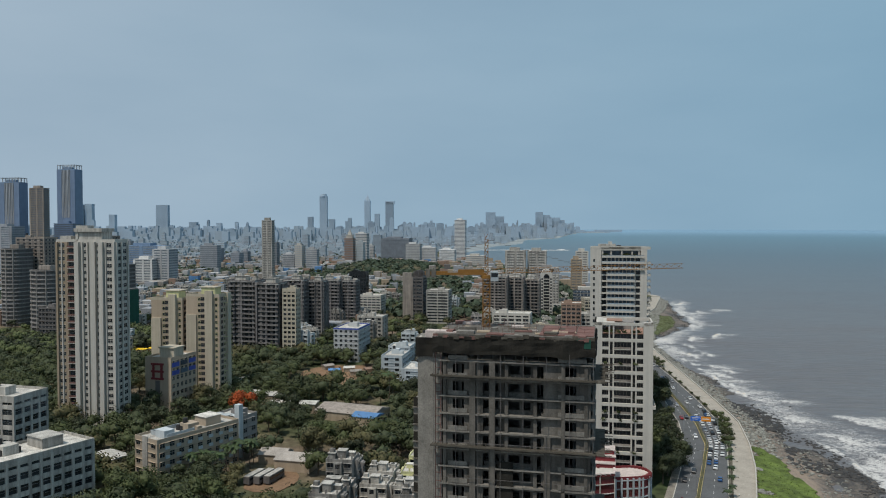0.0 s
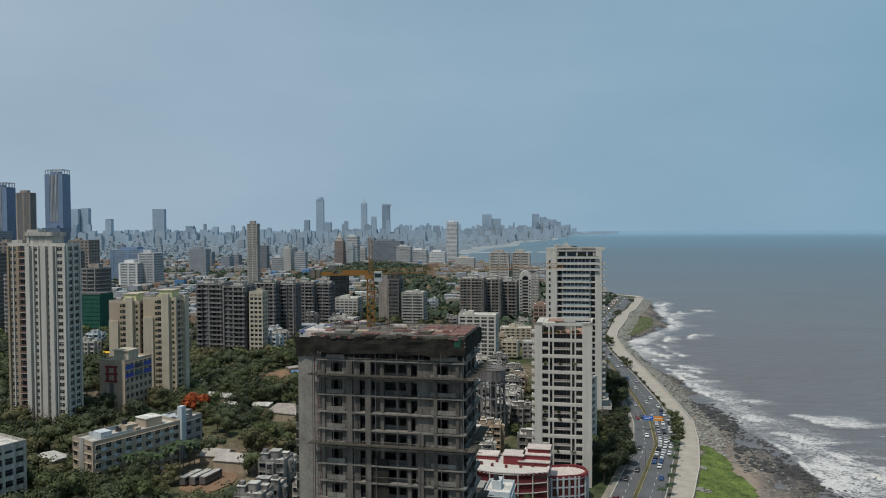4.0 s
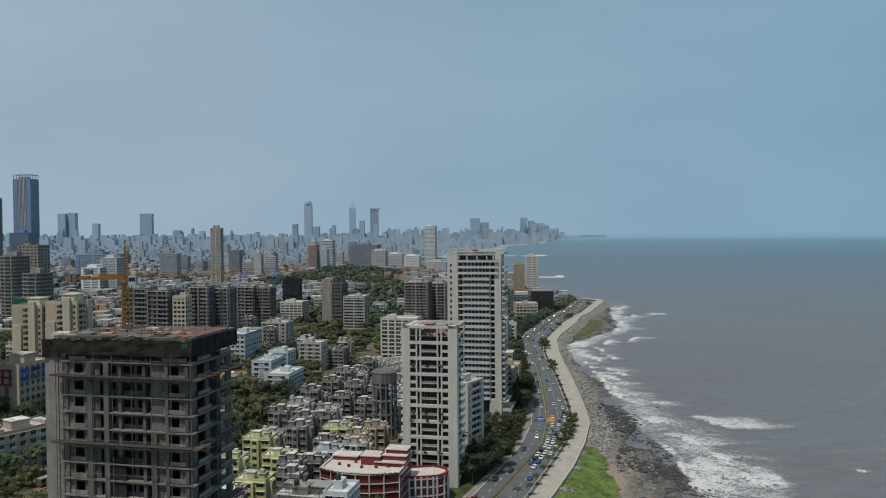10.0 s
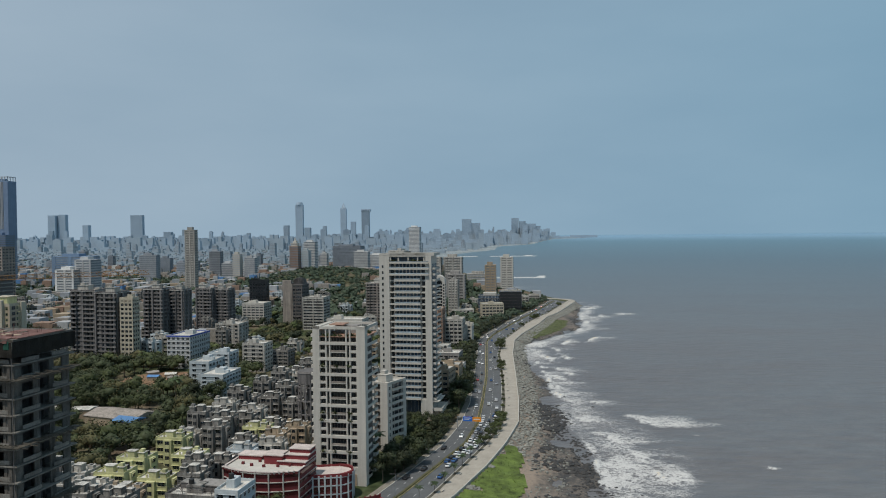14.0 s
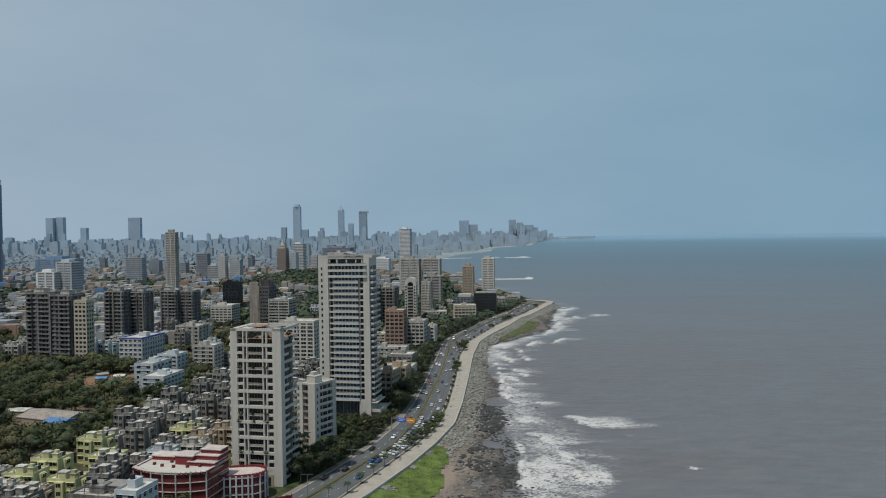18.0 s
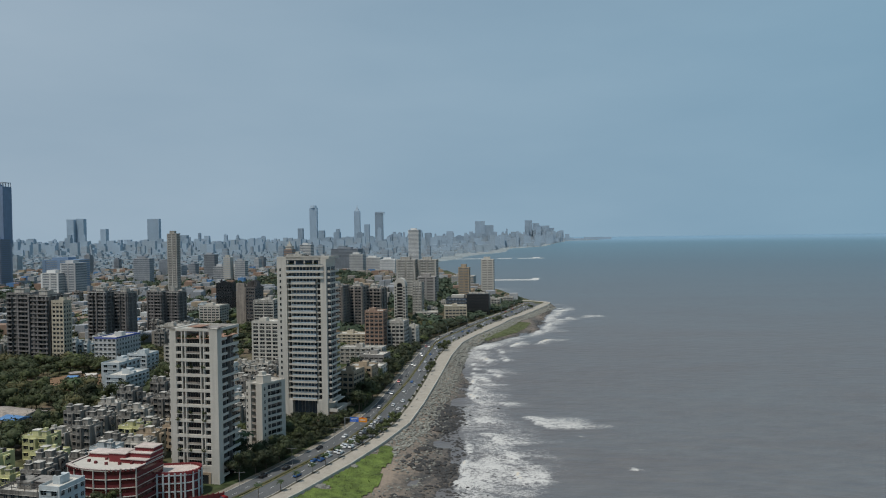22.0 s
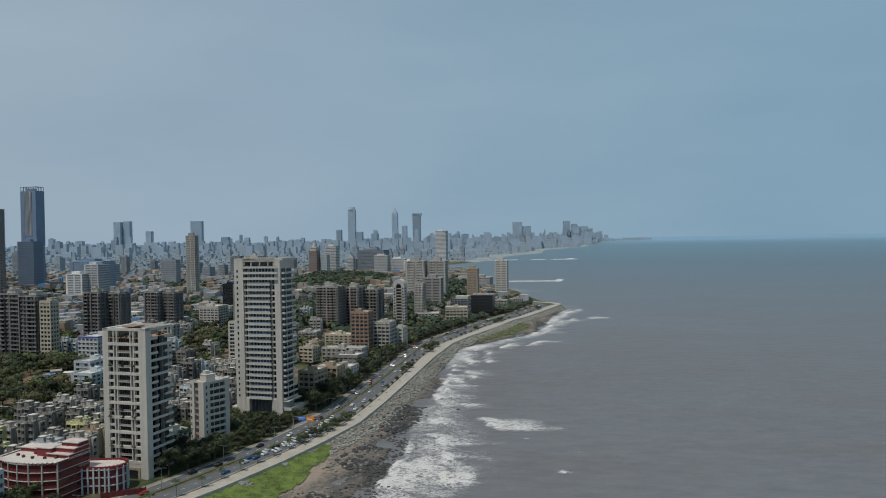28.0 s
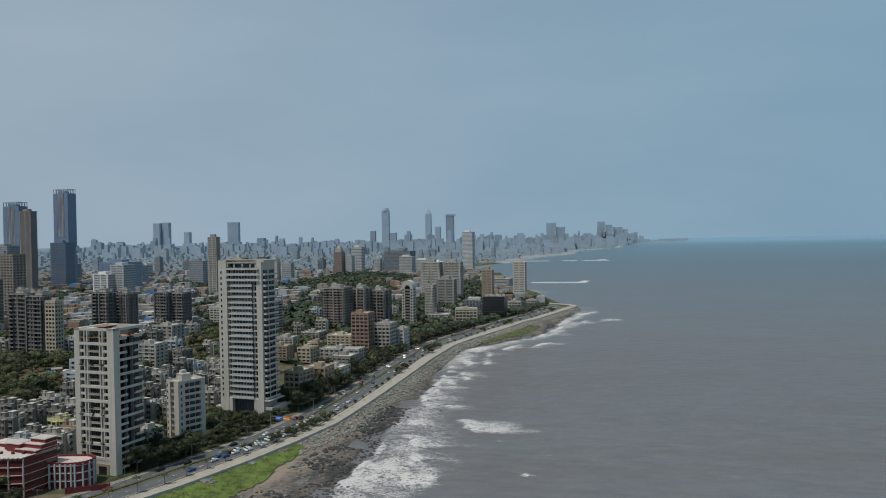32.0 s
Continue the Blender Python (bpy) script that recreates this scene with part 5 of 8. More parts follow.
def water_tower():
    b = thing("water_tower", 24.0, 354.0, 0, 0, "old grey concrete water tower on a ring of columns", "water tower")
    claim(18, 348, 12, 12, 0, 1)
    part("tank", cyl_mesh(5.9, 6.0, 5.0, "sootgrey", 28, 28.0), b)
    part("tank_roof", cyl_mesh(6.2, 5.2, 0.9, "darkgrey", 28, 33.0), b)
    v, f = [], []
    for k in range(28):
        a = 2 * math.pi * k / 28
        for r, h in ((5.95, 0), (5.95, 0.6), (5.2, 0.6), (5.2, 0)):
            v.append((r * math.cos(a), r * math.sin(a), h))
        for q in range(4):
            j = (k + 1) % 28
            f.append((4 * k + q, 4 * j + q, 4 * j + (q + 1) % 4, 4 * k + (q + 1) % 4))
    ring_beam = mesh_of("ring_beam", v, f, "sootgrey")
    for z in (6.5, 13.0, 19.5, 26.0):
        part("ring_beam", ring_beam, b, (0, 0, z))
    for k in range(14):
        a = 2 * math.pi * k / 14
        part("column", boxm(0.6, 0.6, 28.0, "sootgrey"), b, (5.6 * math.cos(a) - 0.35, 5.6 * math.sin(a) - 0.35, 0))
    part("core", cyl_mesh(1.6, 1.6, 28.0, "darkgrey", 16), b)
    part("fins", boxes("fin", [(-0.1, -6.1, 27.0, 0.2, 0.2, 5.5)], "darkgrey"), b)


water_tower()


def tall_white_tower():
    """The white and beige tower of some thirty storeys."""
    zg = land_z(-170, 325)
    b = thing("apartment_tower", -190.5, 327.0, zg, -6.0, "tall white and beige apartment tower with maroon balconies and vertical piers", "apartment tower")
    W, D, H, N = 27.5, 11.0, 92.4 - zg, 27
    claim(-190.5, 327, W, D, -6, 2)
    fh = H / N
    part("wall", boxm(9.2, D - 0.6, H, "tan"), b, (0, 0.6, 0), label="buff painted wall")
    part("wall", boxm(W - 9.2, D - 0.6, H, "white"), b, (9.2, 0.6, 0))
    for x0, w, mt, pr in ((0, 0.9, "tan", 0.7), (2.4, 0.5, "white", 0.4), (4.3, 1.3, "tan", 0.5), (9.2, 2.0, "white", 1.4), (12.2, 0.6, "white", 0.7), (14.6, 0.6, "white", 0.7), (16.4, 2.4, "white", 1.2), (20.6, 2.0, "white", 1.6), (23.0, 0.5, "white", 0.5), (26.4, 1.1, "white", 0.6)):
        part("pier", boxm(w, pr + 0.1, H, mt), b, (x0, 0.6 - pr, 0))
    part("pier", boxm(0.7, 1.0, H, "white"), b, (W - 0.1, 1.0, 0))
    part("pier", boxm(0.7, 1.0, H, "white"), b, (W - 0.1, 5, 0))
    part("pier", boxm(0.7, 1.0, H, "white"), b, (W - 0.1, D - 1.2, 0))
    bal = boxes("balcony", [(5.8, -0.6, 0, 3.3, 1.3, 0.2), (5.8, -0.6, 0.2, 3.3, 0.1, 0.8)], ["white", "rust"], [0, 1])
    w1 = window_mesh(2.3, 1.6, 2, "white")
    w2 = window_mesh(1.2, 1.5, 1, "white")
    w3 = window_mesh(2.8, 2.3, 2, "darkgrey")
    ws = window_mesh(3.0, 1.7, 2, "white")
    for k in range(N):
        z = k * fh
        part("balcony", bal, b, (0, 0, z + 0.4))
        part("window", w3, b, (6.0, 0.5, z + 0.7))
        part("window", w2, b, (1.05, 0.5, z + 0.9))
        part("window", w2, b, (2.98, 0.5, z + 0.9))
        part("window", w2, b, (13.0, 0.5, z + 0.9))
        part("window", w2, b, (19.1, 0.5, z + 0.9))
        part("window", w1, b, (23.7, 0.5, z + 0.9))
        part("window", ws, b, (W + 0.08, 2.0, z + 0.9), 90)
        part("window", ws, b, (W + 0.08, 6.4, z + 0.9), 90)
    part("roof", boxm(W - 1, D - 1.4, 0.3, "roof"), b, (0.5, 1.0, H))
    part("parapet", ring_mesh(W, D - 0.6, 1.2, 0.3, "white"), b, (0, 0.6, H))
    part("crown", boxes("crown", [(9.2, 1.0, H, 12, 8, 4.4), (8.6, 0.2, H + 4.4, 13.2, 9.6, 1.6), (9.4, 0.6, H + 6.0, 5.5, 5, 1.2), (1.0, 2.0, H, 5, 5, 2.6)], "paleplaster"), b)
    part("pier", boxm(1.2, 0.5, H + 5.4 - H, "white"), b, (9.2, 0.6, H))


tall_white_tower()


def beige_pair(x, y, w, h, rz, n, label):
    """One half of the beige pair: proud corner piers, green-grey side strips, small windows."""
    zg = land_z(x, y)
    b = thing("apartment_tower", x, y, zg, rz, label, "apartment tower", "beige towers")
    D = 12.0
    claim(x, y, w, D, rz, 2)
    fh = h / n
    part("wall", boxm(w, D, h, "beige"), b)
    part("pier", boxm(w * 0.30, 0.9, h - 9, "cream"), b, (w * 0.02, -0.9, 0))
    part("pier", boxm(w * 0.22, 1.6, h + 3.0, "cream"), b, (w * 0.60, -1.6, 0))
    part("pier", boxm(0.9, D * 0.3, h + 1.5, "cream"), b, (w, D * 0.62, 0))
    wn_ = window_mesh(1.3, 1.4, 1, "yellowgreen")
    ws = window_mesh(2.4, 1.6, 2, "darkgrey")
    for k in range(n):
        z = k * fh + 0.9
        part("window", wn_, b, (w * 0.36, -0.08, z))
        part("window", ws, b, (w * 0.44, -0.08, z))
        part("window", wn_, b, (w * 0.87, -0.08, z))
        part("window", ws, b, (w + 0.08, 1.5, z), 90)
        part("window", wn_, b, (w + 0.08, 4.8, z), 90)
        part("window", wn_, b, (w + 0.08, D * 0.62 + 5.6, z), 90)
        part("ledge", boxm(1.6, 0.7, 0.12, "yellowgreen"), b, (w + 0.02, 5.2, z + 1.5))
    part("roof", boxm(w - 0.6, D - 0.6, 0.2, "roof"), b, (0.3, 0.3, h))
    part("parapet", ring_mesh(w, D, 1.3, 0.3, "cream"), b, (0, 0, h))
    part("roof_room", boxes("room", [(w * 0.35, 4, h, w * 0.4, 7, 4.2), (w * 0.30, 3.6, h + 4.2, w * 0.5, 8, 0.4)], ["yellowgreen", "cream"], [0, 1]), b)


beige_pair(-170.5, 379.0, 17.0, 50.0, -8, 17, "beige apartment tower with pale green window strips")
beige_pair(-152.0, 377.0, 18.0, 52.0, -8, 18, "beige apartment tower with pale green window strips and tall piers")

zb = land_z(-155, 345)
ob = block("office_block", -161.0, 349.0, 14.2, 19.0, 25.5, -15, 7, "beige", "beige office block with blue panels below the roof", "office block", "punch", (4, 6), z=zb, roofmat="roof", seed=3, sides=("r",))
for k in range(2):
    for q in (0.6, 6.9, 13.2):
        part("blue_panel", boxm(0.2, 5.2, 2.0, "bluepanel" if q != 6.9 else "blueglass"), ob, (14.3, q, 18.2 + k * 3.7), label="bright blue panel")
# no slot is cut: its depth is only dark colour on a proud panel
part("recess", boxm(2.4, 0.3, 15.0, "darkgrey"), ob, (5.6, -0.12, 0.5), label="dark panel standing for a slot in the blank end wall")
part("red_frame", boxes("frame", [(3.6, -0.6, 16.0, 6.6, 0.6, 0.9), (3.6, -0.6, 19.4, 6.6, 0.6, 0.9), (3.6, -0.6, 22.8, 6.6, 0.6, 0.9), (4.2, -0.5, 16.9, 1.0, 0.5, 5.9), (8.6, -0.5, 16.9, 1.0, 0.5, 5.9)], "redbright"), ob)
part("roof_room", boxes("room", [(5, 4, 25.6, 8, 7, 4.5), (4.5, 3.5, 30.1, 9, 8, 0.5)], "cream"), ob)

for k, (fx, fy, fr, fw, fd, ft, nf_, wall, lab, st, by) in enumerate((
        (-124.0, 255.0, -33, 12.5, 34.0, 27.5, 5, "beige", "long beige and pale blue five-storey block with rooftop tanks", "punch", (3, 9)),
        (-160.0, 205.0, -30, 16.0, 40.0, 33.0, 6, "paleplaster", "long pale weathered office block with ribbon windows and roof tanks", "band", (5, 12)),
        (-183.0, 250.0, -12, 24.0, 15.0, 42.5, 9, "paleplaster", "grey apartment block with stepped terraces", "band", (5, 4)),
        (-111.0, 288.0, -24, 13.0, 14.0, 25.5, 4, "midgrey", "small grey block with a green netted side and blue roof sheets", "punch", (3, 3)),
        (-96.0, 482.5, -9, 16.5, 27.0, 33.0, 7, "bluewhite", "white seven-storey block with small square windows and blue roof band", "punch", (5, 9)),
        (-58.2, 419.0, -9, 12.0, 20.0, 26.5, 5, "bluewall", "pale blue-white five-storey apartment block", "punch", (2, 5)),
        (-57.5, 450.0, -9, 13.5, 13.0, 26.8, 6, "bluewall", "pale blue-white six-storey apartment block", "punch", (3, 3)),
        (-45.0, 395.5, -9, 14.5, 21.5, 23.5, 5, "bluewall", "pale blue-white block with flat roof rooms", "punch", (2, 6)),
        (-42.0, 468.0, -9, 15.0, 13.0, 29.5, 7, "paleplaster", "pale grey seven-storey apartment block", "punch", (3, 3)),
        (-26.0, 480.0, -9, 11.0, 12.0, 23.0, 5, "grey", "weathered grey apartment block", "punch", (3, 3)),
        (-94.0, 574.0, -9, 20.0, 16.0, 29.5, 6, "paleplaster", "pale grey apartment block with roof rooms", "punch", (4, 3)),
        (6.5, 499.0, -10, 25.0, 15.0, 41.0, 12, "white", "white frame apartment block with large dark windows", "band", (5, 4)),
        (66.6, 613.3, -8, 16.0, 14.0, 36.0, 11, "brownplaster", "brown apartment tower with balcony recesses", "band", (4, 3)),
        (84.0, 622.0, -8, 15.0, 18.0, 26.0, 8, "paleplaster", "pale grey stepped apartment block", "band", (4, 4)),
        (98.0, 640.0, -8, 9.0, 14.0, 19.0, 6, "white", "white low apartment block", "punch", (2, 3)),
        (54.0, 567.0, -8, 34.0, 13.0, 12.5, 4, "paleplaster", "long low white apartment block", "punch", (8, 3)),
        (40.0, 628.0, -8, 26.0, 14.0, 15.0, 5, "cream", "cream low apartment block", "punch", (6, 3)),
        (79.0, 428.0, -14, 11.0, 16.0, 19.5, 6, "tan", "tan apartment block with open balconies", "band", (3, 4)),
        (80.0, 458.0, -10, 16.0, 13.0, 17.0, 5, "tan", "tan stuccoed house with terraces", "punch", (4, 3)),
        (84.0, 486.0, -10, 14.0, 14.0, 12.0, 4, "paleplaster", "grey low apartment block", "punch", (4, 3)),
        (78.0, 515.0, -10, 18.0, 16.0, 15.0, 4, "midgrey", "weathered grey apartment block", "band", (5, 4)),
        (72.0, 545.0, -10, 16.0, 11.0, 9.0, 3, "bluewall", "small pale blue house", "punch", (4, 3)),
        (45.5, 325.0, -24, 8.0, 9.0, 10.0, 3, "white", "small white villa beside the tower", "band", (2, 3)),
        (20.0, 548.0, -9, 15.0, 12.0, 17.0, 5, "tan", "faded tan apartment house behind the tall white tower", "punch", (4, 3)),
        (38.0, 560.0, -12, 12.0, 12.0, 14.0, 4, "cream", "small cream apartment house among trees", "punch", (3, 3)),
        (8.0, 590.0, -6, 16.0, 12.0, 18.0, 5, "paleplaster", "pale stained apartment house among trees", "band", (4, 3)),
        (30.0, 596.0, -9, 14.0, 11.0, 13.0, 4, "tan", "low tan house with a flat roof", "punch", (4, 3)),
        (12.0, 640.0, -9, 18.0, 12.0, 16.0, 5, "paleplaster", "pale apartment house below the wooded hill", "punch", (5, 3)),
        (122.0, 842.0, 5, 25.0, 16.0, 17.5, 5, "cream", "cream five-storey block by the sea road", "band", (6, 4)),
        (88.0, 852.0, 0, 25.0, 14.0, 10.0, 3, "white", "low white building among trees", "punch", (6, 3)),
        (-1.0, 238.0, -11, 17.6, 13.0, 14.0, 5, "grey", "weathered grey block with a cluttered flat roof before the red office", "punch", (6, 4)),
        (16.6, 234.4, -11, 8.2, 12.0, 16.5, 5, "bluewall", "narrow pale blue-grey block with a roof tank", "punch", (2, 4)),
)):
    zg = land_z(fx, fy)
    ob = block("apartment_block", fx, fy, fw, fd, ft - zg, fr, nf_, wall, lab, "apartment block", st, by, z=zg, seed=20 + k, win="white" if k in (11, 22) else "steel", band=0.34 if k == 11 else 0.42, pier=1.1 if k == 11 else 0.8)
    if k == 3:
        part("netting", boxes("net", [(0, -0.3, 3, fw * 0.6, 0.12, 8.5), (-0.3, 0, 3, 0.12, fd, 8.5)], "greennet"), ob, label="teal netting over the side wall")
        for q in range(3):
            part("roof_sheet", boxm(3.2, 4.0, 0.15, "bluewall"), ob, (0.8 + q * 3.7, 2.0 + q, ft - zg + 1.1))
        part("lift_shaft", boxm(2.2, 2.2, ft - zg + 6.5, "bluewall"), ob, (fw + 0.1, 1.0, 0))
    if k == 30:
        part("roof_shed", boxes("shed", [(0, 0, 0, 8.0, 6.0, 2.2), (-0.3, -0.3, 2.2, 8.6, 6.6, 0.25)], ["darkgrey", "midgrey"], [0, 1]), ob, (8.6, 5.6, ft - zg + 0.15), label="grey sheet-roofed rooftop shed")
        part("roof_shed", boxes("shed", [(0, 0, 0, 5.0, 4.0, 1.8), (-0.2, -0.2, 1.8, 5.4, 4.4, 0.2)], ["darkgrey", "grey"], [0, 1]), ob, (1.0, 8.0, ft - zg + 0.15))
        for q in range(7):
            part("roof_pipe", boxm(0.14, 0.14, 2.6, "darkgrey"), ob, (0.6 + q * 2.6, 1.0 + (q % 2) * 3.6, ft - zg + 0.15))
        part("pipe_frame", boxes("pipes", [(0.5, 1.0 + q * 1.2, 1.4 + 0.4 * (q % 3), 16.2, 0.12, 0.12) for q in range(4)] + [(1.5 + q * 3.4, 0.8, 1.9, 0.12, 4.6, 0.12) for q in range(5)], "darkgrey"), ob, (0, 0, ft - zg + 0.15))
    if k == 4:
        part("roof_band", ring_mesh(fw + 0.3, fd + 0.3, 0.8, 0.4, "bluepanel"), ob, (-0.15, -0.15, ft - zg - 0.1), label="blue painted roof band")
    if k == 0:
        for fl in range(nf_):
            for q in range(7):
                part("balcony_panel", boxm(0.35, 1.7, 1.05, "bluewall"), ob, (fw, 3.0 + q * 4.4, (ft - zg) / nf_ * fl + 0.25), label="pale blue balcony front")
        part("stair_tower", boxm(2.6, 0.5, ft - zg + 1.5, "paleplaster"), ob, (4.9, -0.45, 0))
        part("roof_edge", ring_mesh(fw * 0.75, 11.0, 1.4, 0.25, "bluewall"), ob, (fw * 0.12, 5.0, ft - zg + 0.15))
    if k in (0, 1):
        for q in range(6):
            part("water_tank", cyl_mesh(0.95, 0.9, 1.7, "tank"), ob, (fw * 0.35 + (q % 2) * 2.1, fd * 0.42 + (q // 2) * 2.1, ft - zg + 0.15))
        part("roof_room", boxes("room", [(0, 0, 0, fw * 0.5, 6.5, 3.0), (-0.3, -0.3, 3.0, fw * 0.5 + 0.6, 7.1, 0.2)], [wall, "roof"], [0, 1]), ob, (fw * 0.2, fd * 0.66, ft - zg + 0.15))
        part("roof_room", boxes("room", [(0, 0, 0, fw * 0.4, 4.0, 2.6)], "bluewall"), ob, (fw * 0.45, fd * 0.12, ft - zg + 0.15))

def balcony_floor(w, d, fh, wall, slab, seed):
    """One storey's balconies as one skin: a slab that steps in and out, with a solid front standing on its edge."""
    def make():
        g = random.Random(seed)
        top = g.choice((1.0, 1.1, 1.25))
        path = []
        nf, ns = max(2, int(w / 4.2)), max(2, int(d / 4.5))
        for k in range(nf):
            out = (1.9, 0.5, 1.4)[(k + seed // 3) % 3] + g.uniform(-0.1, 0.1)
            path += [(w * k / nf, -out, 0, 1), (w * (k + 1) / nf, -out, 0, 1)]
        path[-1] = (w + 1.2, path[-1][1], -1, 1)
        for k in range(ns):
            out = (1.2, 0.4, 1.8)[(k + seed // 3) % 3] + g.uniform(-0.1, 0.1)
            path += [(w + out, d * k / ns + (0.3 if k == 0 else 0), -1, 0), (w + out, d * (k + 1) / ns, -1, 0)]
        prof = ((0.0, 0.0), (0.0, 0.22), (0.05, 0.22), (0.05, top), (0.2, top), (0.2, 0.24))
        v, f, s_ = [], [], []
        m = len(prof) + 2
        for x, y, ix, iy in path:
            v.append((x if iy else w - 0.1, y if not iy else 0.1, 0.0))
            v += [(x + ix * a, y + iy * a, z) for a, z in prof]
            v.append((x if iy else w - 0.1, y if not iy else 0.1, 0.24))
        for i in range(len(path) - 1):
            for q in range(m - 1):
                f.append((i * m + q, (i + 1) * m + q, (i + 1) * m + q + 1, i * m + q + 1))
                s_.append(1 if q in (0, 1, 2, m - 2) else 0)
        me = mesh_of("balcony", v, f, [wall, slab])
        me.polygons.foreach_set("material_index", s_)
        return me
    return cached(("floor", w, d, round(fh, 2), wall, slab, seed), make)


def balcony_tower(x, y, w, d, h, floors, wall, slab, label, z, seed):
    """A weathered tower of deep balconies round a solid dark-coloured core, with pale rooms and tanks on the roof."""
    rng = random.Random(seed)
    b = thing("apartment_tower", x, y, z, -9, label, "apartment tower")
    claim(x, y, w, d, -9, 2.5)
    fh = h / floors
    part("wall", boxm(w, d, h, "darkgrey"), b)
    for k in range(floors):
        part("balcony", balcony_floor(w, d, fh, wall, slab, seed % 4 * 3 + rng.randrange(3)), b, (0, 0, k * fh))
        part("window", window_strip(max(2, int(w / 3.4)), 2.2, 0.9, w / max(2, int(w / 3.4)), fh - 0.9, "darkgrey", "glass"), b, (0.5, -0.12, k * fh + 0.5))
    for k in range(3):
        part("pier", boxm(1.1, 1.3, h, wall), b, (k * (w - 1.1) / 2, -1.2, 0))
        part("pier", boxm(1.3, 1.0, h, wall), b, (w - 0.1, k * (d - 1.0) / 2, 0))
    part("roof", boxm(w + 1.2, d + 1.2, 0.35, "roof"), b, (-0.6, -0.6, h))
    part("parapet", ring_mesh(w + 1.2, d + 1.2, 0.9, 0.25, wall), b, (-0.6, -0.6, h + 0.35))
    part("roof_room", boxes("room", [(0, 0, 0, w * 0.45, d * 0.4, 3.4), (-0.4, -0.4, 3.4, w * 0.45 + 0.8, d * 0.4 + 0.8, 0.25), (1, 1, 3.65, w * 0.2, d * 0.2, 1.6)], "paleplaster"), b, (w * rng.uniform(0.08, 0.4), d * 0.2, h + 0.35))
    part("water_tank", boxm(3.2, 2.6, 2.0, "paleplaster"), b, (w * 0.7, d * 0.55, h + 0.35))


for k, (fx, fy, fw, fd, ft, nf_, wall, lab, by) in enumerate((
        (-171.0, 506.0, 18.0, 15.0, 61.5, 16, "midgrey", "dark grey banded apartment tower with balcony slabs", (2, 2)),
        (-150.5, 498.0, 15.0, 15.0, 60.5, 16, "darkgrey", "dark grey banded apartment tower with balcony slabs", (2, 2)),
        (-132.0, 494.0, 9.5, 8.0, 57.0, 15, "cream", "cream narrow apartment tower with pale end walls", (3, 3)),
        (-151.0, 578.0, 15.0, 12.0, 57.0, 15, "midgrey", "dark grey banded apartment tower with balcony slabs", (2, 2)),
        (-134.5, 586.0, 12.0, 12.0, 55.5, 15, "darkgrey", "dark grey banded apartment tower with balcony slabs", (2, 2)),
        (-134.0, 646.0, 14.0, 12.0, 52.0, 14, "midgrey", "dark grey banded apartment tower with balcony slabs", (2, 2)),
        (-118.5, 650.0, 12.0, 12.0, 51.0, 14, "midgrey", "dark grey banded apartment tower with balcony slabs", (2, 2)),
        (6.0, 722.0, 22.0, 20.0, 50.0, 14, "midgrey", "dark grey brown apartment tower with open balconies", (2, 2)),
        (29.0, 738.0, 16.0, 20.0, 48.0, 13, "darkgrey", "dark grey brown apartment tower with open balconies", (2, 2)),
        (46.0, 752.0, 16.0, 18.0, 45.0, 12, "midgrey", "dark grey brown apartment tower with open balconies", (2, 2)),
        (-46.0, 672.0, 20.0, 18.0, 41.0, 11, "paleplaster", "pale apartment block with recessed balconies", (2, 2)),
        (-113.0, 713.0, 22.0, 18.0, 32.5, 8, "white", "white and pale blue apartment block", (5, 4)),
        (-141.0, 838.0, 20.0, 9.0, 47.0, 10, "blackglass", "dark navy glass office tower", (6, 4)),
        (84.0, 856.0, 11.0, 12.0, 44.0, 13, "paleplaster", "pale balcony tower beside the arched tower", (6, 4)),
)):
    zg = land_z(fx, fy)
    if "slabs" in lab or "open balconies" in lab:
        balcony_tower(fx, fy, fw, fd, ft - zg, nf_, "sootgrey" if "brown" not in lab else "sootbrown", "midgrey", lab, zg, 60 + k)
        continue
    block("apartment_tower", fx, fy, fw, fd, ft - zg, -9, nf_, wall, lab, "apartment tower", "band", by, z=zg, seed=60 + k, band=0.36 if "slabs" in lab or "open balconies" in lab else 0.45, pier=1.6 if "slabs" in lab else 0.8, sides=("f", "r") if fx < 60 else ("f", "r", "l"))

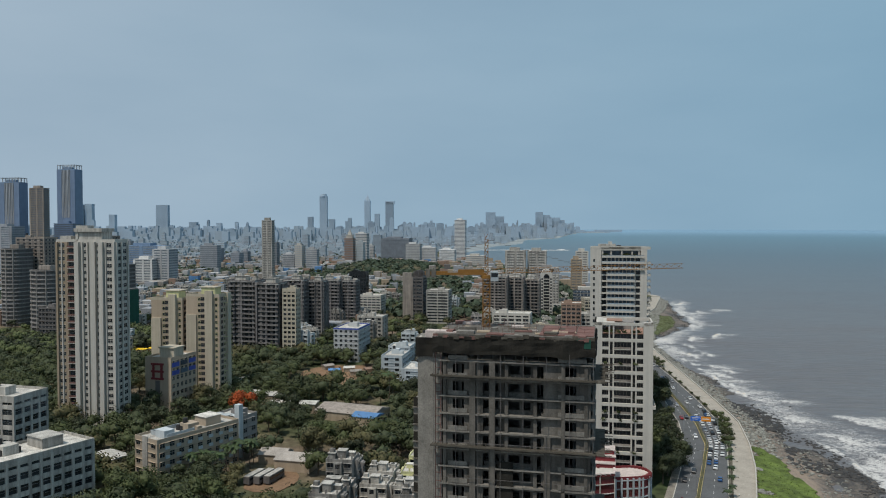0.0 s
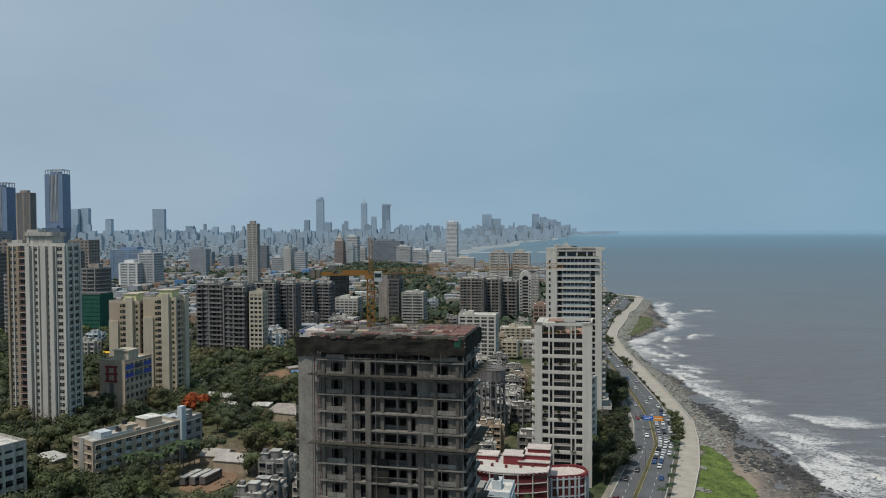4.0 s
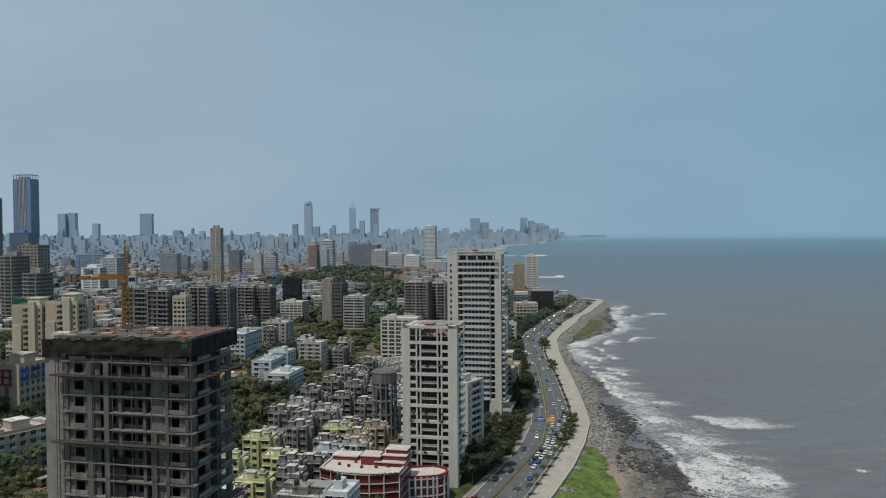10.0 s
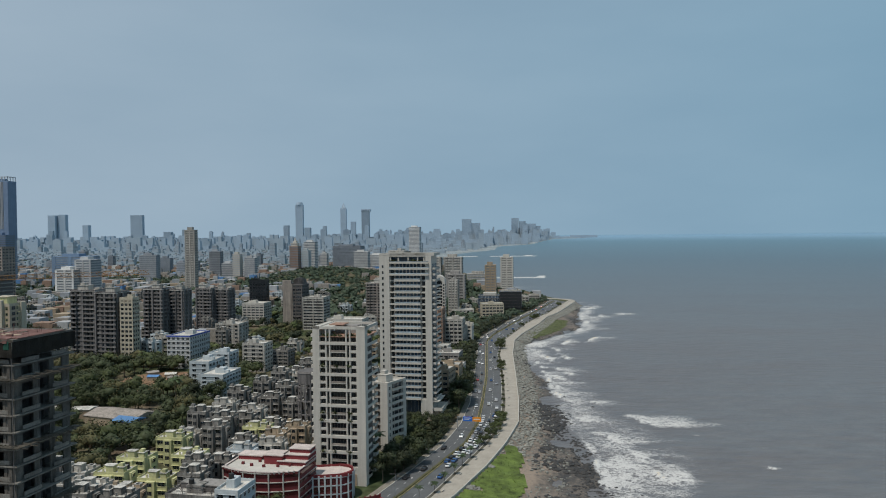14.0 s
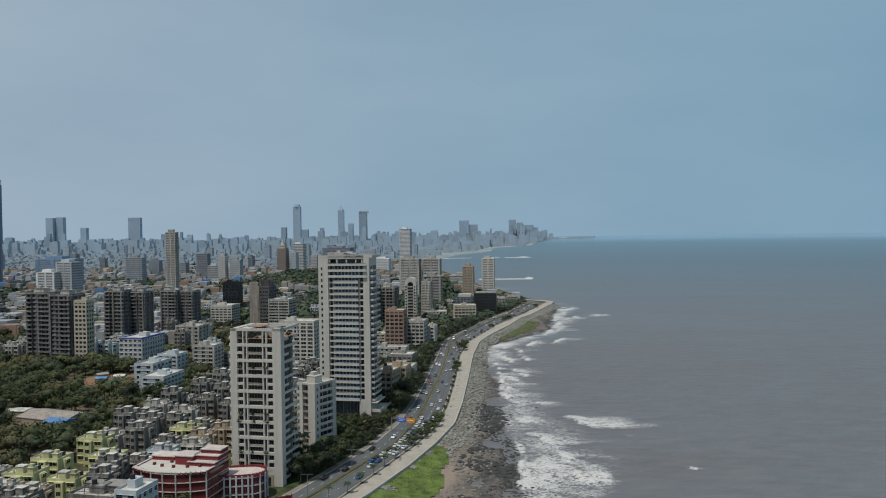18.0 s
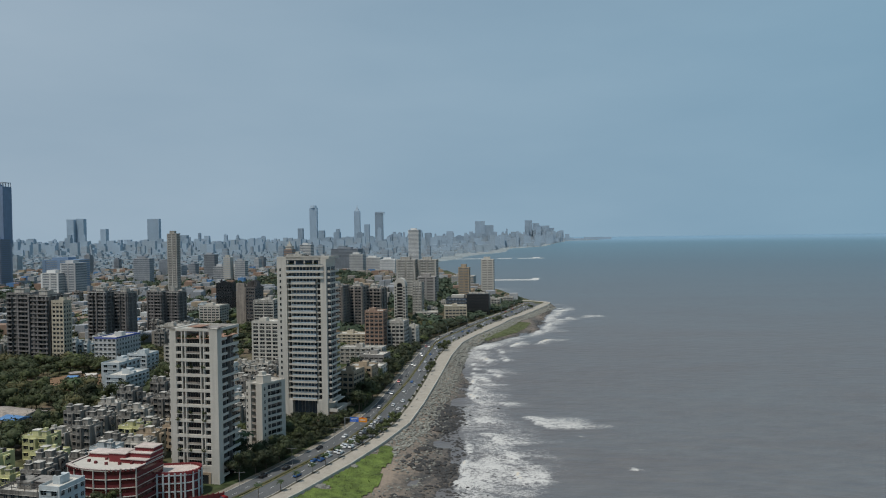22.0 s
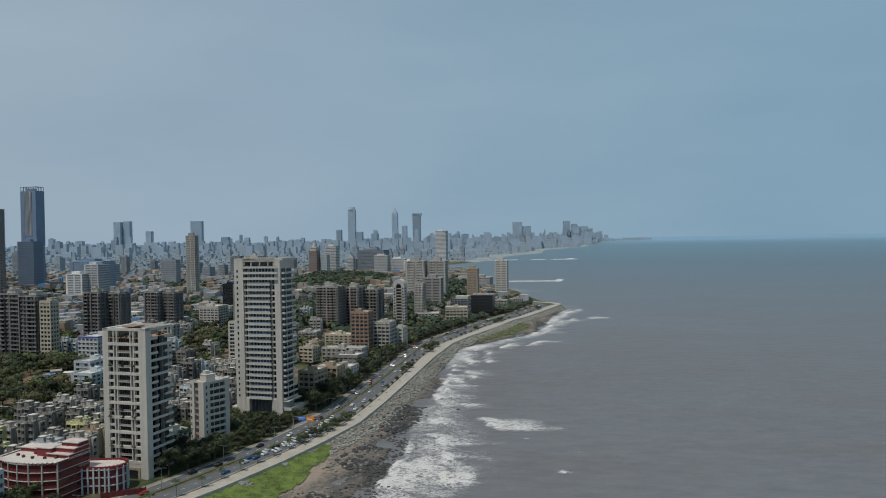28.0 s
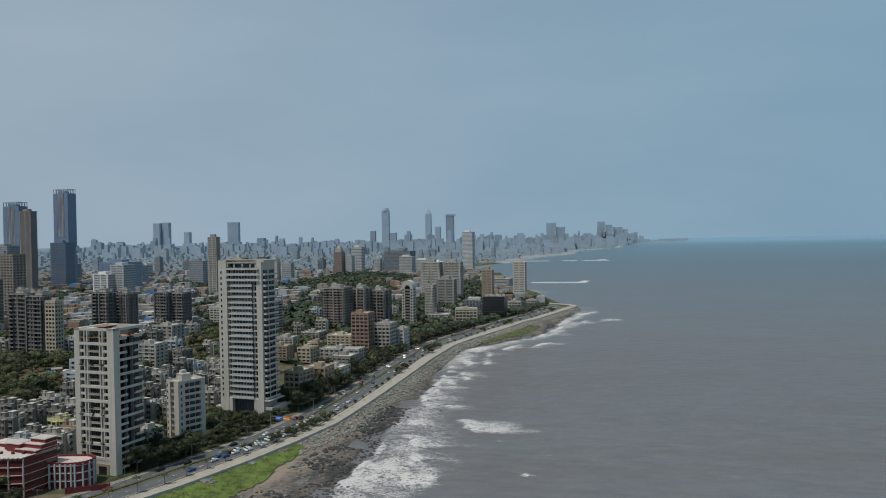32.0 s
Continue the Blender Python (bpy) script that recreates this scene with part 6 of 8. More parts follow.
def ring_tower(x, y, w, d, top, label, rz=-12):
    """A tower with a round front, ringed by a balcony at each floor."""
    z = land_z(x, y)
    h = top - z
    b = thing("apartment_tower", x, y, z, rz, label, "apartment tower", "ringed towers")
    claim(x, y, w, d, rz, 2)

    def plan(o):
        r, n = w / 2 + o, 18
        arc = [(w / 2 - r * math.cos(math.pi * k / n), w / 2 - 0.85 * r * math.sin(math.pi * k / n)) for k in range(n + 1)]
        return arc + [(w + o, d), (-o, d)]

    def prism(o, z0, z1, mt):
        p = plan(o)
        n = len(p)
        v = [(q[0], q[1], z0) for q in p] + [(q[0], q[1], z1) for q in p]
        f = [(k, (k + 1) % n, (k + 1) % n + n, k + n) for k in range(n)] + [tuple(range(n, 2 * n)), tuple(reversed(range(n)))]
        return mesh_of("prism", v, f, mt)
    part("wall", prism(0, 0, h, "darkgrey"), b, label="dark glazed walls behind the balconies")
    n = int(h / 3.3)
    ring = prism(1.0, 0, 0.95, "midgrey")
    for k in range(1, n + 1):
        part("balcony", ring, b, (0, 0, k * h / n - 0.95))
    for q in (0.18, 0.5, 0.82):
        part("pier", boxm(0.7, 1.2, h, "midgrey"), b, (w * q, w / 2 - 0.85 * w / 2 * math.sqrt(max(0.0, 1 - (2 * q - 1) ** 2)) - 1.0, 0))
    part("roof_room", boxm(w * 0.5, d * 0.3, 3.5, "tanbrown"), b, (w * 0.25, d * 0.5, h))


ring_tower(-417.0, 640.0, 18.0, 22.0, 79.5, "grey rounded tower with a balcony ring at each floor")
ring_tower(-363.0, 590.0, 22.0, 20.0, 64.0, "lower grey rounded tower with balcony rings")
ring_tower(-369.0, 680.0, 17.5, 22.0, 80.0, "tall grey rounded tower with balcony rings")
ring_tower(-325.0, 640.0, 19.5, 20.0, 66.0, "grey rounded tower beside the netted block")
for k, (fx, fy, fw, fd, ft, nf_, wall, lab) in enumerate((
        (-414.0, 664.0, 29.0, 18.0, 88.0, 24, "tanbrown", "tall tan slab tower behind ringed towers"),
        (-396.0, 760.0, 23.0, 18.0, 88.0, 24, "tanbrown", "tall tan slab tower with small windows"),
        (-334.0, 560.0, 15.0, 14.0, 37.0, 8, "darkgrey", "dark brown low tower below the ringed towers"))):
    zg = land_z(fx, fy)
    block("apartment_tower", fx, fy, fw, fd, ft - zg, -9, nf_, wall, lab, "apartment tower", "punch", (5, 4), z=zg, seed=90 + k, sides=("f", "r"))

# green-netted shell among the inland towers
zg = land_z(-300, 640)
ob = thing("netted_building", -308.0, 606.0, zg, -9, "unfinished block wrapped in green safety netting", "building under construction")
claim(-308, 606, 22, 18, -9, 1)
part("frame", boxm(21.0, 17.0, 35.5, "rawdark"), ob, (0.5, 0.5, 0))
part("netting", boxes("net", [(0, 0, 0, 22, 18, 34.5)], "greennet"), ob)
for k in range(10):
    part("floor_edge", ring_mesh(22.4, 18.4, 0.25, 0.3, "greennet"), ob, (-0.2, -0.2, 3.4 * (k + 1)))

# dark tower with a fan-shaped roof screen
zg = land_z(-60, 690)
ht = 51.5 - zg
ob = block("apartment_tower", -69.0, 694.0, 19.0, 18.0, ht, -9, 12, "darkgrey", "tan tower with dark glazed side and a slatted fan-shaped crown", "apartment tower", "band", (3, 4), z=zg, kit=False, seed=7, core="blackglass")
part("front_wall", boxes("front", [(0, -0.6, 0, 8.5, 4.0, ht + 4.5), (8.5, -0.4, 0, 1.2, 2.0, ht + 1.0)], "tanbrown"), ob, label="blank tan front wall")
part("crown_roof", boxm(20, 18.6, 0.6, "darkgrey"), ob, (-0.5, -0.3, ht))
for k in range(9):
    part("crown_fin", boxes("fin", [(0, 0, 0, 0.5, 14, 1.2), (0, 3, 1.2, 0.5, 8, 3.4 + 1.5 * math.sin(k / 8 * math.pi))], "darkgrey"), ob, (8.8 + k * 1.15, 2, ht + 0.6))

# arched white tower
ob = thing("apartment_tower", 66.5, 802.0, 0, -4, "white tower with a round arched top and a dark central recess", "apartment tower")
claim(66.5, 802, 16, 16, -4, 2)
ob.location.x, ob.scale = 69.0, (0.78, 0.85, 1.0)
n = 14
prof = [(0, 0), (0, 45)] + [(8 - 8 * math.cos(math.pi * k / n), 45 + 8 * math.sin(math.pi * k / n)) for k in range(1, n)] + [(16, 45), (16, 0)]
inn = [(4, 0), (4, 44)] + [(8 - 4 * math.cos(math.pi * k / n), 44 + 4 * math.sin(math.pi * k / n)) for k in range(1, n)] + [(12, 44), (12, 0)]
m_ = len(prof)
v = [(x, 0, z) for x, z in prof] + [(x, 0, z) for x, z in inn] + [(x, 15, z) for x, z in prof] + [(x, 2.2, z) for x, z in inn]
f = []
for k in range(m_ - 1):
    f += [(k, k + 1, m_ + k + 1, m_ + k), (k + 1, k, 2 * m_ + k, 2 * m_ + k + 1), (m_ + k, m_ + k + 1, 3 * m_ + k + 1, 3 * m_ + k)]
f.append(tuple(range(2 * m_, 3 * m_)))
part("wall", mesh_of("arch", v, f, "white"), ob)
part("recess", boxm(8.0, 0.4, 46.5, "blackglass"), ob, (4.0, 1.9, 0))
for k in range(13):
    part("balcony", boxm(7.6, 1.6, 0.8, "white"), ob, (4.2, 0.4, 2.5 + k * 3.3))
    part("window", window_mesh(2.0, 1.6, 2, "darkgrey"), ob, (1.0, -0.08, 3.5 + k * 3.2))
    part("window", window_mesh(2.0, 1.6, 2, "darkgrey"), ob, (13.0, -0.08, 3.5 + k * 3.2))
    part("window", window_mesh(9.0, 1.6, 4, "darkgrey"), ob, (16.08, 3.0, 3.5 + k * 3.2), 90)

# black clad building by the headland road
ob = thing("office_building", 120.0, 915.0, 0, -6, "black clad seafront building with a white stepped rear part", "office building")
claim(120, 905, 56, 26, -6, 3)
part("wall", boxes("wall", [(26, 0, 5.5, 27, 20, 20.5), (27, 1.5, 0, 25, 17, 5.5)], "blackglass"), ob, label="black glass cladding")
part("wall", boxes("wall", [(0, 1, 0, 26.5, 18, 21.5)], "blueglass"), ob, label="blue-grey glazed wing")
part("roof_plant", boxes("plant", [(6, 4, 21.5, 16, 10, 3.2)], "white"), ob)
for k in range(6):
    part("floor_edge", boxm(26.8, 18.4, 0.5, "paleplaster"), ob, (-0.2, 0.8, 1.0 + k * 4.0))
for k in range(5):
    part("window", window_strip(6, 3.2, 0.8, 4.1, 2.0, "steel", "blueglass"), ob, (1.0, 0.9, 2.4 + k * 4.0))
    part("louvre", boxm(26.6, 0.3, 0.25, "darkgrey"), ob, (26.2, -0.25, 7.5 + k * 3.7))
    part("louvre", boxm(0.3, 19.6, 0.25, "darkgrey"), ob, (53.0, 0.2, 7.5 + k * 3.7))
for q in range(6):
    part("roof_plant", boxm(3.5, 3, 1.8, "white"), ob, (28 + q * 4, 6 + (q % 2) * 5, 26.0))
for k, (fx, fy, fw, fd, fh_, lab) in enumerate(((180, 985, 26, 14, 13, "low white seafront block"), (205, 1030, 20, 12, 11, "low pale seafront block"), (150, 985, 18, 14, 15, "pale seafront block behind trees"), (118, 960, 20, 14, 12, "low grey seafront block"))):
    block("apartment_block", fx - 12, fy, fw - 6, fd, fh_, -8, 4, "paleplaster", lab, "apartment block", "punch", (5, 3), seed=130 + k)

# ---- rows of old low flats ----
LOW = []


def low_block(kind, wall, w, d, n):
    """A low walk-up: wall, hooded windows, stair tower, water tanks."""
    rng = random.Random(200 + kind)
    b = thing("low_apartment_block", 0, 0, -50 - kind, 0, "", "apartment block", "rows of low flats")
    h = n * 3.0
    part("wall", boxes("wall", [(0, 0, 0, w, d, h), (w * 0.34, -1.4, 0, w * 0.3, 1.6, h - 0.2), (w - 0.2, d * 0.3, 0, 1.3, d * 0.35, h - 0.2), (-0.9, d * 0.55, 0, 1.1, d * 0.3, h - 0.1)] + [(w * 0.02, -0.55, 2.5 + 3.0 * q, w * 0.3, 0.6, 0.1) for q in range(n)] + [(w * 0.67, -0.55, 2.5 + 3.0 * q, w * 0.3, 0.6, 0.1) for q in range(n)] + [(w * q, d * 0.2, h, 0.5, 0.5, 1.3) for q in (0.2, 0.5, 0.9)], wall), b)
    for k in range(n):
        z = k * 3.0 + 0.95
        part("window", punched(2, w * 0.24, w * 0.64, 1.4, "steel" if k % 2 else "darkgrey", "glass", wall), b, (w * 0.06, -0.14, z))
        part("window", punched(1, d * 0.24, 1, 1.4, "steel", "glass", wall), b, (w + 1.24, d * 0.35, z), 90)
    bay = part("window", ribbon(n, 1.5, 3.0, w * 0.16, "darkgrey", "glass", wall, 1, 0.14, 0.0, 0.12, 0.1), b, (w * 0.57, -1.53, 0.95))
    bay.rotation_euler = (0, radians(-90), 0)
    rf = part("roof", boxm(w - 0.4, d - 0.4, 0.15, "roof"), b, (0.2, 0.2, h))
    part("parapet", ring_mesh(w, d, 0.7, 0.2, wall), b, (0, 0, h))
    part("stair_room", boxes("room", [(0, 0, 0, 2.8, 2.8, 2.4), (-0.2, -0.2, 2.4, 3.2, 3.2, 0.15)], [wall, "roof"], [0, 1]), rf, (w * 0.35 - 0.2, d * rng.uniform(0.1, 0.4) - 0.2, 0.15))
    part("water_tank", boxes("tank", [(0, 0, 0, 2.2, 1.9, 1.3), (-0.1, -0.1, 1.3, 2.4, 2.1, 0.12)], [wall, "roof"], [0, 1]), rf, (w * (0.08 if kind % 3 == 0 else 0.68) - 0.2, d * 0.6 - 0.2, 0.15))
    part("stair_room", boxes("room", [(0, 0, 0, 2.2, 2.6, 2.0), (-0.25, -0.25, 2.0, 2.7, 3.1, 0.14), (0.3, 0.4, 2.14, 1.5, 1.6, 1.1)], [wall, "roof", wall], [0, 1, 0]), rf, (w * (0.72 if kind % 3 == 0 else 0.06) - 0.2, d * 0.15 - 0.2, 0.15))
    if kind % 2:
        part("water_tank", cyl_mesh(0.8, 0.75, 1.5, "tank"), rf, (w * 0.8 - 0.2, d * 0.7 - 0.2, 0.15))
    return b


# walls that stain dark in the monsoon
KINDS = (("grey", 9.5, 8.5, 4), ("paleplaster", 10.5, 8.0, 4), ("grey", 8.8, 8.6, 5), ("yellowgreen", 11.5, 9.0, 4), ("midgrey", 9.8, 8.0, 3), ("paleplaster", 9.0, 9.0, 3), ("bluewall", 10.0, 9.0, 4), ("tan", 9.5, 8.5, 4))
TEXT = ("weathered grey four-storey walk-up flats with hooded windows", "stained pale walk-up flats with a roof tank", "weathered grey five-storey walk-up flats", "faded yellow-green walk-up flats", "dark weathered walk-up flats with a stair tower", "pale three-storey walk-up flats", "pale blue walk-up flats with stained walls", "faded pinkish walk-up flats")
for i, (wall, w, d, n) in enumerate(KINDS):
    LOW.append((low_block(i, wall, w, d, n), w, d, n))
rng = random.Random(5)
placed = set()


def put_low(kind, x, y, rz):
    b, w, d, n = LOW[kind]
    z = min(land_z(x, y), land_z(x + w, y + d), land_z(x + w, y)) - 0.2
    if kind in placed:
        c = copy_thing(b, pose(x, y, z, 0, 0, rz))
    else:
        placed.add(kind)
        c = b
        c.location, c.rotation_euler = (x, y, z), (0, 0, radians(rz))
    tagged(c, TEXT[kind] + (" on the slope" if z > 3 else " near the red office" if y < 300 else " among trees"))
    claim(x, y, w, d, rz, 0.6)


for r in range(-2, 22):
    y = 232 + r * 12.2
    xl = -36 + max(0, (y - 250)) * 0.17 if y > 262 else -58
    xr = min(38, line_x(LAND_X, y) - 44) if y > 262 else 4
    x = xl + rng.uniform(0, 4)
    while x < xr:
        k = rng.choice((0, 0, 1, 1, 2, 2, 4, 5, 5, 0, 1))
        if 246 < y < 300 and -40 < x < -10 and rng.random() < 0.28:
            k = 3
        if rng.random() < 0.06:
            k = rng.choice((6, 7))
        w, d = LOW[k][1:3]
        if all(is_free(x + a * w, y + c * d, 0.3) for a in (0, 0.5, 1) for c in (0, 0.5, 1)) and rng.random() < 0.95:
            put_low(k, x, y + rng.uniform(-1.2, 1.2), -8 + rng.uniform(-3, 3))
        x += w + rng.uniform(1.4, 3.4)
put_low(3, 8, 330, -8) if is_free(12, 334) else None
put_low(3, 0, 322, -8) if is_free(4, 326) else None

# looser fill further inland
for q in range(900):
    y = rng.uniform(470, 1000)
    x = rng.uniform(-330 - (y - 470) * 0.3, line_x(LAND_X, y) - 32)
    if len(FOOT) > 235:
        break
    if x < -110 and y < 480:
        continue
    k = rng.choice((0, 1, 2, 4, 5, 6, 0, 1))
    w, d = LOW[k][1:3]
    if noise.noise(Vector((x * 0.012, y * 0.012, 4))) < -0.08:
        continue
    if all(is_free(x + a * w, y + c * d, 2.0) for a in (0, 0.5, 1) for c in (0, 0.5, 1)):
        put_low(k, x, y, -8 + rng.choice((0, 0, 12, -15)))

# open ground that trees keep clear of
claim(-106, 402, 40, 62, 0, 0)      # clearing with huts
claim(-92, 236, 26, 44, 0, 0)       # red-earth yard and sheds
claim(-86, 318, 40, 42, -15, 0)     # long shed
claim(-121, 366, 21, 10, -15, 1)    # service buildings
claim(-104, 350, 23, 8, -3, 1)
claim(-146, 378, 36, 7, 58, 1)
claim(-147, 270, 13, 8, -32, 1)
claim(-188, 346, 26, 30, 0, 0)      # cars parked by the towers
claim(-108, 236, 24, 24, 35, 0)     # parked buses
claim(-246, 476, 34, 44, 0, 0)      # stalls under tarpaulins
claim(36, 248, 28, 14, -10, 0)       # forecourt of the red office
claim(-150, 326, 26, 14, 0, 0)      # car park by the towers

# ---- trees ----
def leaf_cloud(rng, clumps, per, size, squash=0.8):
    """Small leaf blades on the outside of several clumps; returns vertices and quads."""
    v, f = [], []
    for cx, cy, cz, r in clumps:
        for k in range(per):
            d = Vector((rng.gauss(0, 1), rng.gauss(0, 1), rng.gauss(0.25, 0.9))).normalized()
            c = Vector((cx, cy, cz)) + Vector((d.x * r, d.y * r, d.z * r * squash)) * rng.uniform(0.62, 1.22)
            t = d.cross(Vector((rng.uniform(-1, 1), rng.uniform(-1, 1), rng.uniform(-1, 1))))
            if t.length < 1e-3:
                continue
            t = (t.normalized() + d * rng.uniform(-0.35, 0.35)) * size * rng.uniform(0.6, 1.3)
            e = d.cross(t).normalized() * size * rng.uniform(0.35, 0.7)
            n = len(v)
            v += [tuple(c - t), tuple(c + e), tuple(c + t), tuple(c - e)]
            f.append((n, n + 1, n + 2, n + 3))
    return v, f


BALL = bmesh.new()
bmesh.ops.create_icosphere(BALL, subdivisions=1, radius=1)
BALL_V = np.array([q.co[:] for q in BALL.verts])
BALL_F = np.array([[q.index for q in p.verts] for p in BALL.faces])
BALL.free()


def trunk_mesh(rng, h, r, limbs):
    """A tapered, slightly bent trunk with forking limbs."""
    v, f = [], []

    def tube(p, q, r0, r1, n=7, seg=3):
        base = len(v)
        bend_ = Vector((rng.uniform(-0.3, 0.3), rng.uniform(-0.3, 0.3), 0))
        for s in range(seg + 1):
            u = s / seg
            c = p.lerp(q, u) + bend_ * math.sin(u * math.pi)
            rr = r0 + (r1 - r0) * u
            for k in range(n):
                a = 2 * math.pi * k / n
                v.append((c.x + rr * math.cos(a), c.y + rr * math.sin(a), c.z))
        for s in range(seg):
            for k in range(n):
                a, b2 = base + s * n + k, base + s * n + (k + 1) % n
                f.append((a, b2, b2 + n, a + n))

    tube(Vector((0, 0, -1.0)), Vector((0, 0, h)), r, r * 0.6)
    for x, y, z, q in limbs:
        tube(Vector((0, 0, h * rng.uniform(0.75, 0.98))), Vector((x, y, z)), r * 0.5, r * 0.15)
    return mesh_of("trunk", v, f, "bark")


def broadleaf(seed, h, spread, mt, per=120, size=0.40):
    rng = random.Random(seed)
    clumps = []
    for k in range(15):
        a, rr = rng.uniform(0, 6.28), spread * math.sqrt(rng.random()) * 0.85
        clumps.append((rr * math.cos(a), rr * math.sin(a), h * rng.uniform(0.5, 0.95) - rr * 0.18, spread * rng.uniform(0.30, 0.52)))
    v, f = leaf_cloud(rng, clumps, per, size)
    for cx, cy, cz, r in clumps:                 # the shaded mass of twigs and leaves inside each clump
        o = len(v)
        v += [(cx + q[0] * r * 0.68 * rng.uniform(0.6, 1.15), cy + q[1] * r * 0.68 * rng.uniform(0.6, 1.15), cz + q[2] * r * 0.52 * rng.uniform(0.6, 1.15)) for q in BALL_V]
        f += [tuple(int(i) + o for i in p) for p in BALL_F]
    crown = mesh_of("crown", v, f, mt)
    return trunk_mesh(rng, h * 0.5, 0.32, [(c[0], c[1], c[2], c[3]) for c in clumps[:6]]), crown


def palm(seed, h):
    rng = random.Random(seed)
    v, f = [], []
    for k in range(18):
        a = 6.283 * k / 18 + rng.uniform(-0.1, 0.1)
        up = rng.uniform(0.1, 0.9)
        L = rng.uniform(2.6, 3.4)
        pts = []
        for s in range(7):
            u = s / 6
            pts.append(Vector((math.cos(a) * L * u, math.sin(a) * L * u, h + up * L * u - 2.2 * u * u)))
        side = Vector((-math.sin(a), math.cos(a), 0))
        for s in range(6):
            wd = 0.55 * math.sin((s + 0.6) / 6.6 * 3.14) + 0.1
            n = len(v)
            drop = Vector((0, 0, -0.35 * wd))
            v += [tuple(pts[s]), tuple(pts[s] + side * wd + drop), tuple(pts[s + 1] + side * wd + drop), tuple(pts[s + 1]), tuple(pts[s] - side * wd + drop), tuple(pts[s + 1] - side * wd + drop)]
            f += [(n, n + 1, n + 2, n + 3), (n, n + 3, n + 5, n + 4)]
    return trunk_mesh(rng, h, 0.2, []), mesh_of("fronds", v, f, "palm")


TREES = {}
for i, (h, s, mt) in enumerate(((11, 6.0, "leaf"), (9.5, 5.4, "leafdark"), (13, 6.0, "leafdark"), (9, 6.2, "leaf"), (9.5, 5.0, "leafdry"))):
    TREES["b%d" % i] = broadleaf(300 + i, h, s, mt)
TREES["red"] = broadleaf(310, 9, 4.6, "leafred")
TREES["palm0"] = palm(311, 7.5)
TREES["palm1"] = palm(312, 10.5)
TREES["shrub"] = broadleaf(313, 3.2, 2.0, "leaf", 26, 0.4)
LABEL = {"b0": "broad green shade tree", "b1": "dark green rounded tree", "b2": "tall dark green tree", "b3": "low spreading green tree", "b4": "dry olive-brown tree", "red": "flame tree in orange-red blossom", "palm0": "short coconut palm", "palm1": "tall coconut palm", "shrub": "small rounded green shrub tree"}
TREE_COUNT = 0


def plant(kind, x, y, scale, rz, place):
    global TREE_COUNT
    t = thing("palm_tree" if "palm" in kind else "tree", x, y, (land_z(x, y) if x < line_x(LAND_X, y) - 1 else 0.1), rz, LABEL[kind] + " " + place, "palm" if "palm" in kind else "tree", "trees " + place)
    t.scale = (scale, scale, scale)
    part("trunk", TREES[kind][0], t)
    part("fronds" if "palm" in kind else "crown", TREES[kind][1], t)
    TREE_COUNT += 1


rng = random.Random(77)
woods = []          # further trees: x, y, z, size, tone


def belt(y):
    return line_x(LAND_X, y)


# belt between the seafront blocks and the road
y = 235.0
while y < 700:
    for off in (-5.0, -11.5, -18.5, -26):
        x, yy = belt(y) + off + rng.uniform(-2, 2), y + rng.uniform(-2.5, 2.5)
        if is_free(x, yy, 1.2) and rng.random() < 0.95:
            if y < 520 and TREE_COUNT < 95:
                k = rng.choice(("b1", "b2", "b1", "b0", "b2", "palm1" if y < 360 and off < -15 else "b1"))
                plant(k, x, yy, rng.uniform(0.85, 1.2) * (0.62 if 318 < y < 402 else 1.0), rng.uniform(0, 360), "beside the coast road")
            else:
                woods.append((x, yy, land_z(x, yy), rng.uniform(4.2, 6.2), rng.random() * 0.6))
    y += 7.5
# green quarter inland
tries = 0
while tries < 1700:
    tries += 1
    x, yy = rng.uniform(-215, -30), rng.uniform(205, 500)
    if x > -62 and yy < 268:
        continue
    if not is_free(x, yy, 2.6) or noise.noise(Vector((x * 0.03, yy * 0.03, 2))) < -0.30:
        continue
    if TREE_COUNT < 265 and yy < 400 and rng.random() < 0.42:
        plant(rng.choice(("b0", "b1", "b2", "b3", "b1", "b3", "b4", "palm1")), x, yy, rng.uniform(0.8, 1.35), rng.uniform(0, 360), "in the green quarter")
    else:
        woods.append((x, yy, land_z(x, yy), rng.uniform(4.2, 7.6), rng.random() * 0.95))
    FOOT.append((x, yy, 1, 0, 0, 0, 2.6))
plant("red", -113, 343, 1.3, 20, "in the green quarter")
plant("red", -118, 347, 1.0, 120, "in the green quarter")
for k in range(11):
    y = 254 + 2.0 * k
    plant("palm1", -104 + 0.65 * (y - 254) + 2.4 * (k % 3), y, rng.uniform(0.75, 1.0), rng.uniform(0, 360), "in the green quarter")
for k in range(8):
    plant(("b1", "b2", "b1", "b4")[k % 4], -104 + 5.2 * (k % 4) + rng.uniform(-1, 1), 238 + 11 * (k // 4) + 1.6 * (k % 4) + rng.uniform(-1.5, 1.5), rng.uniform(0.7, 0.9), rng.uniform(0, 360), "in the green quarter")
# strip between road and promenade
for y in np.arange(180, 400, 11.0):
    x = line_x(ROAD_X, y) + 0.9 + rng.uniform(-0.5, 0.5)
    plant(rng.choice(("palm0", "palm0", "palm1")) if y < 345 else "b3", x, y, rng.uniform(0.55, 0.75) if y < 345 else 0.5, rng.uniform(0, 360), "on the promenade verge")
for y in np.arange(402, 1000, 15.0):
    x = line_x(ROAD_X, y) + 0.9
    plant(rng.choice(("shrub", "b3", "shrub")), x, y + rng.uniform(-3, 3), rng.uniform(0.4, 0.75), rng.uniform(0, 360), "on the promenade verge")
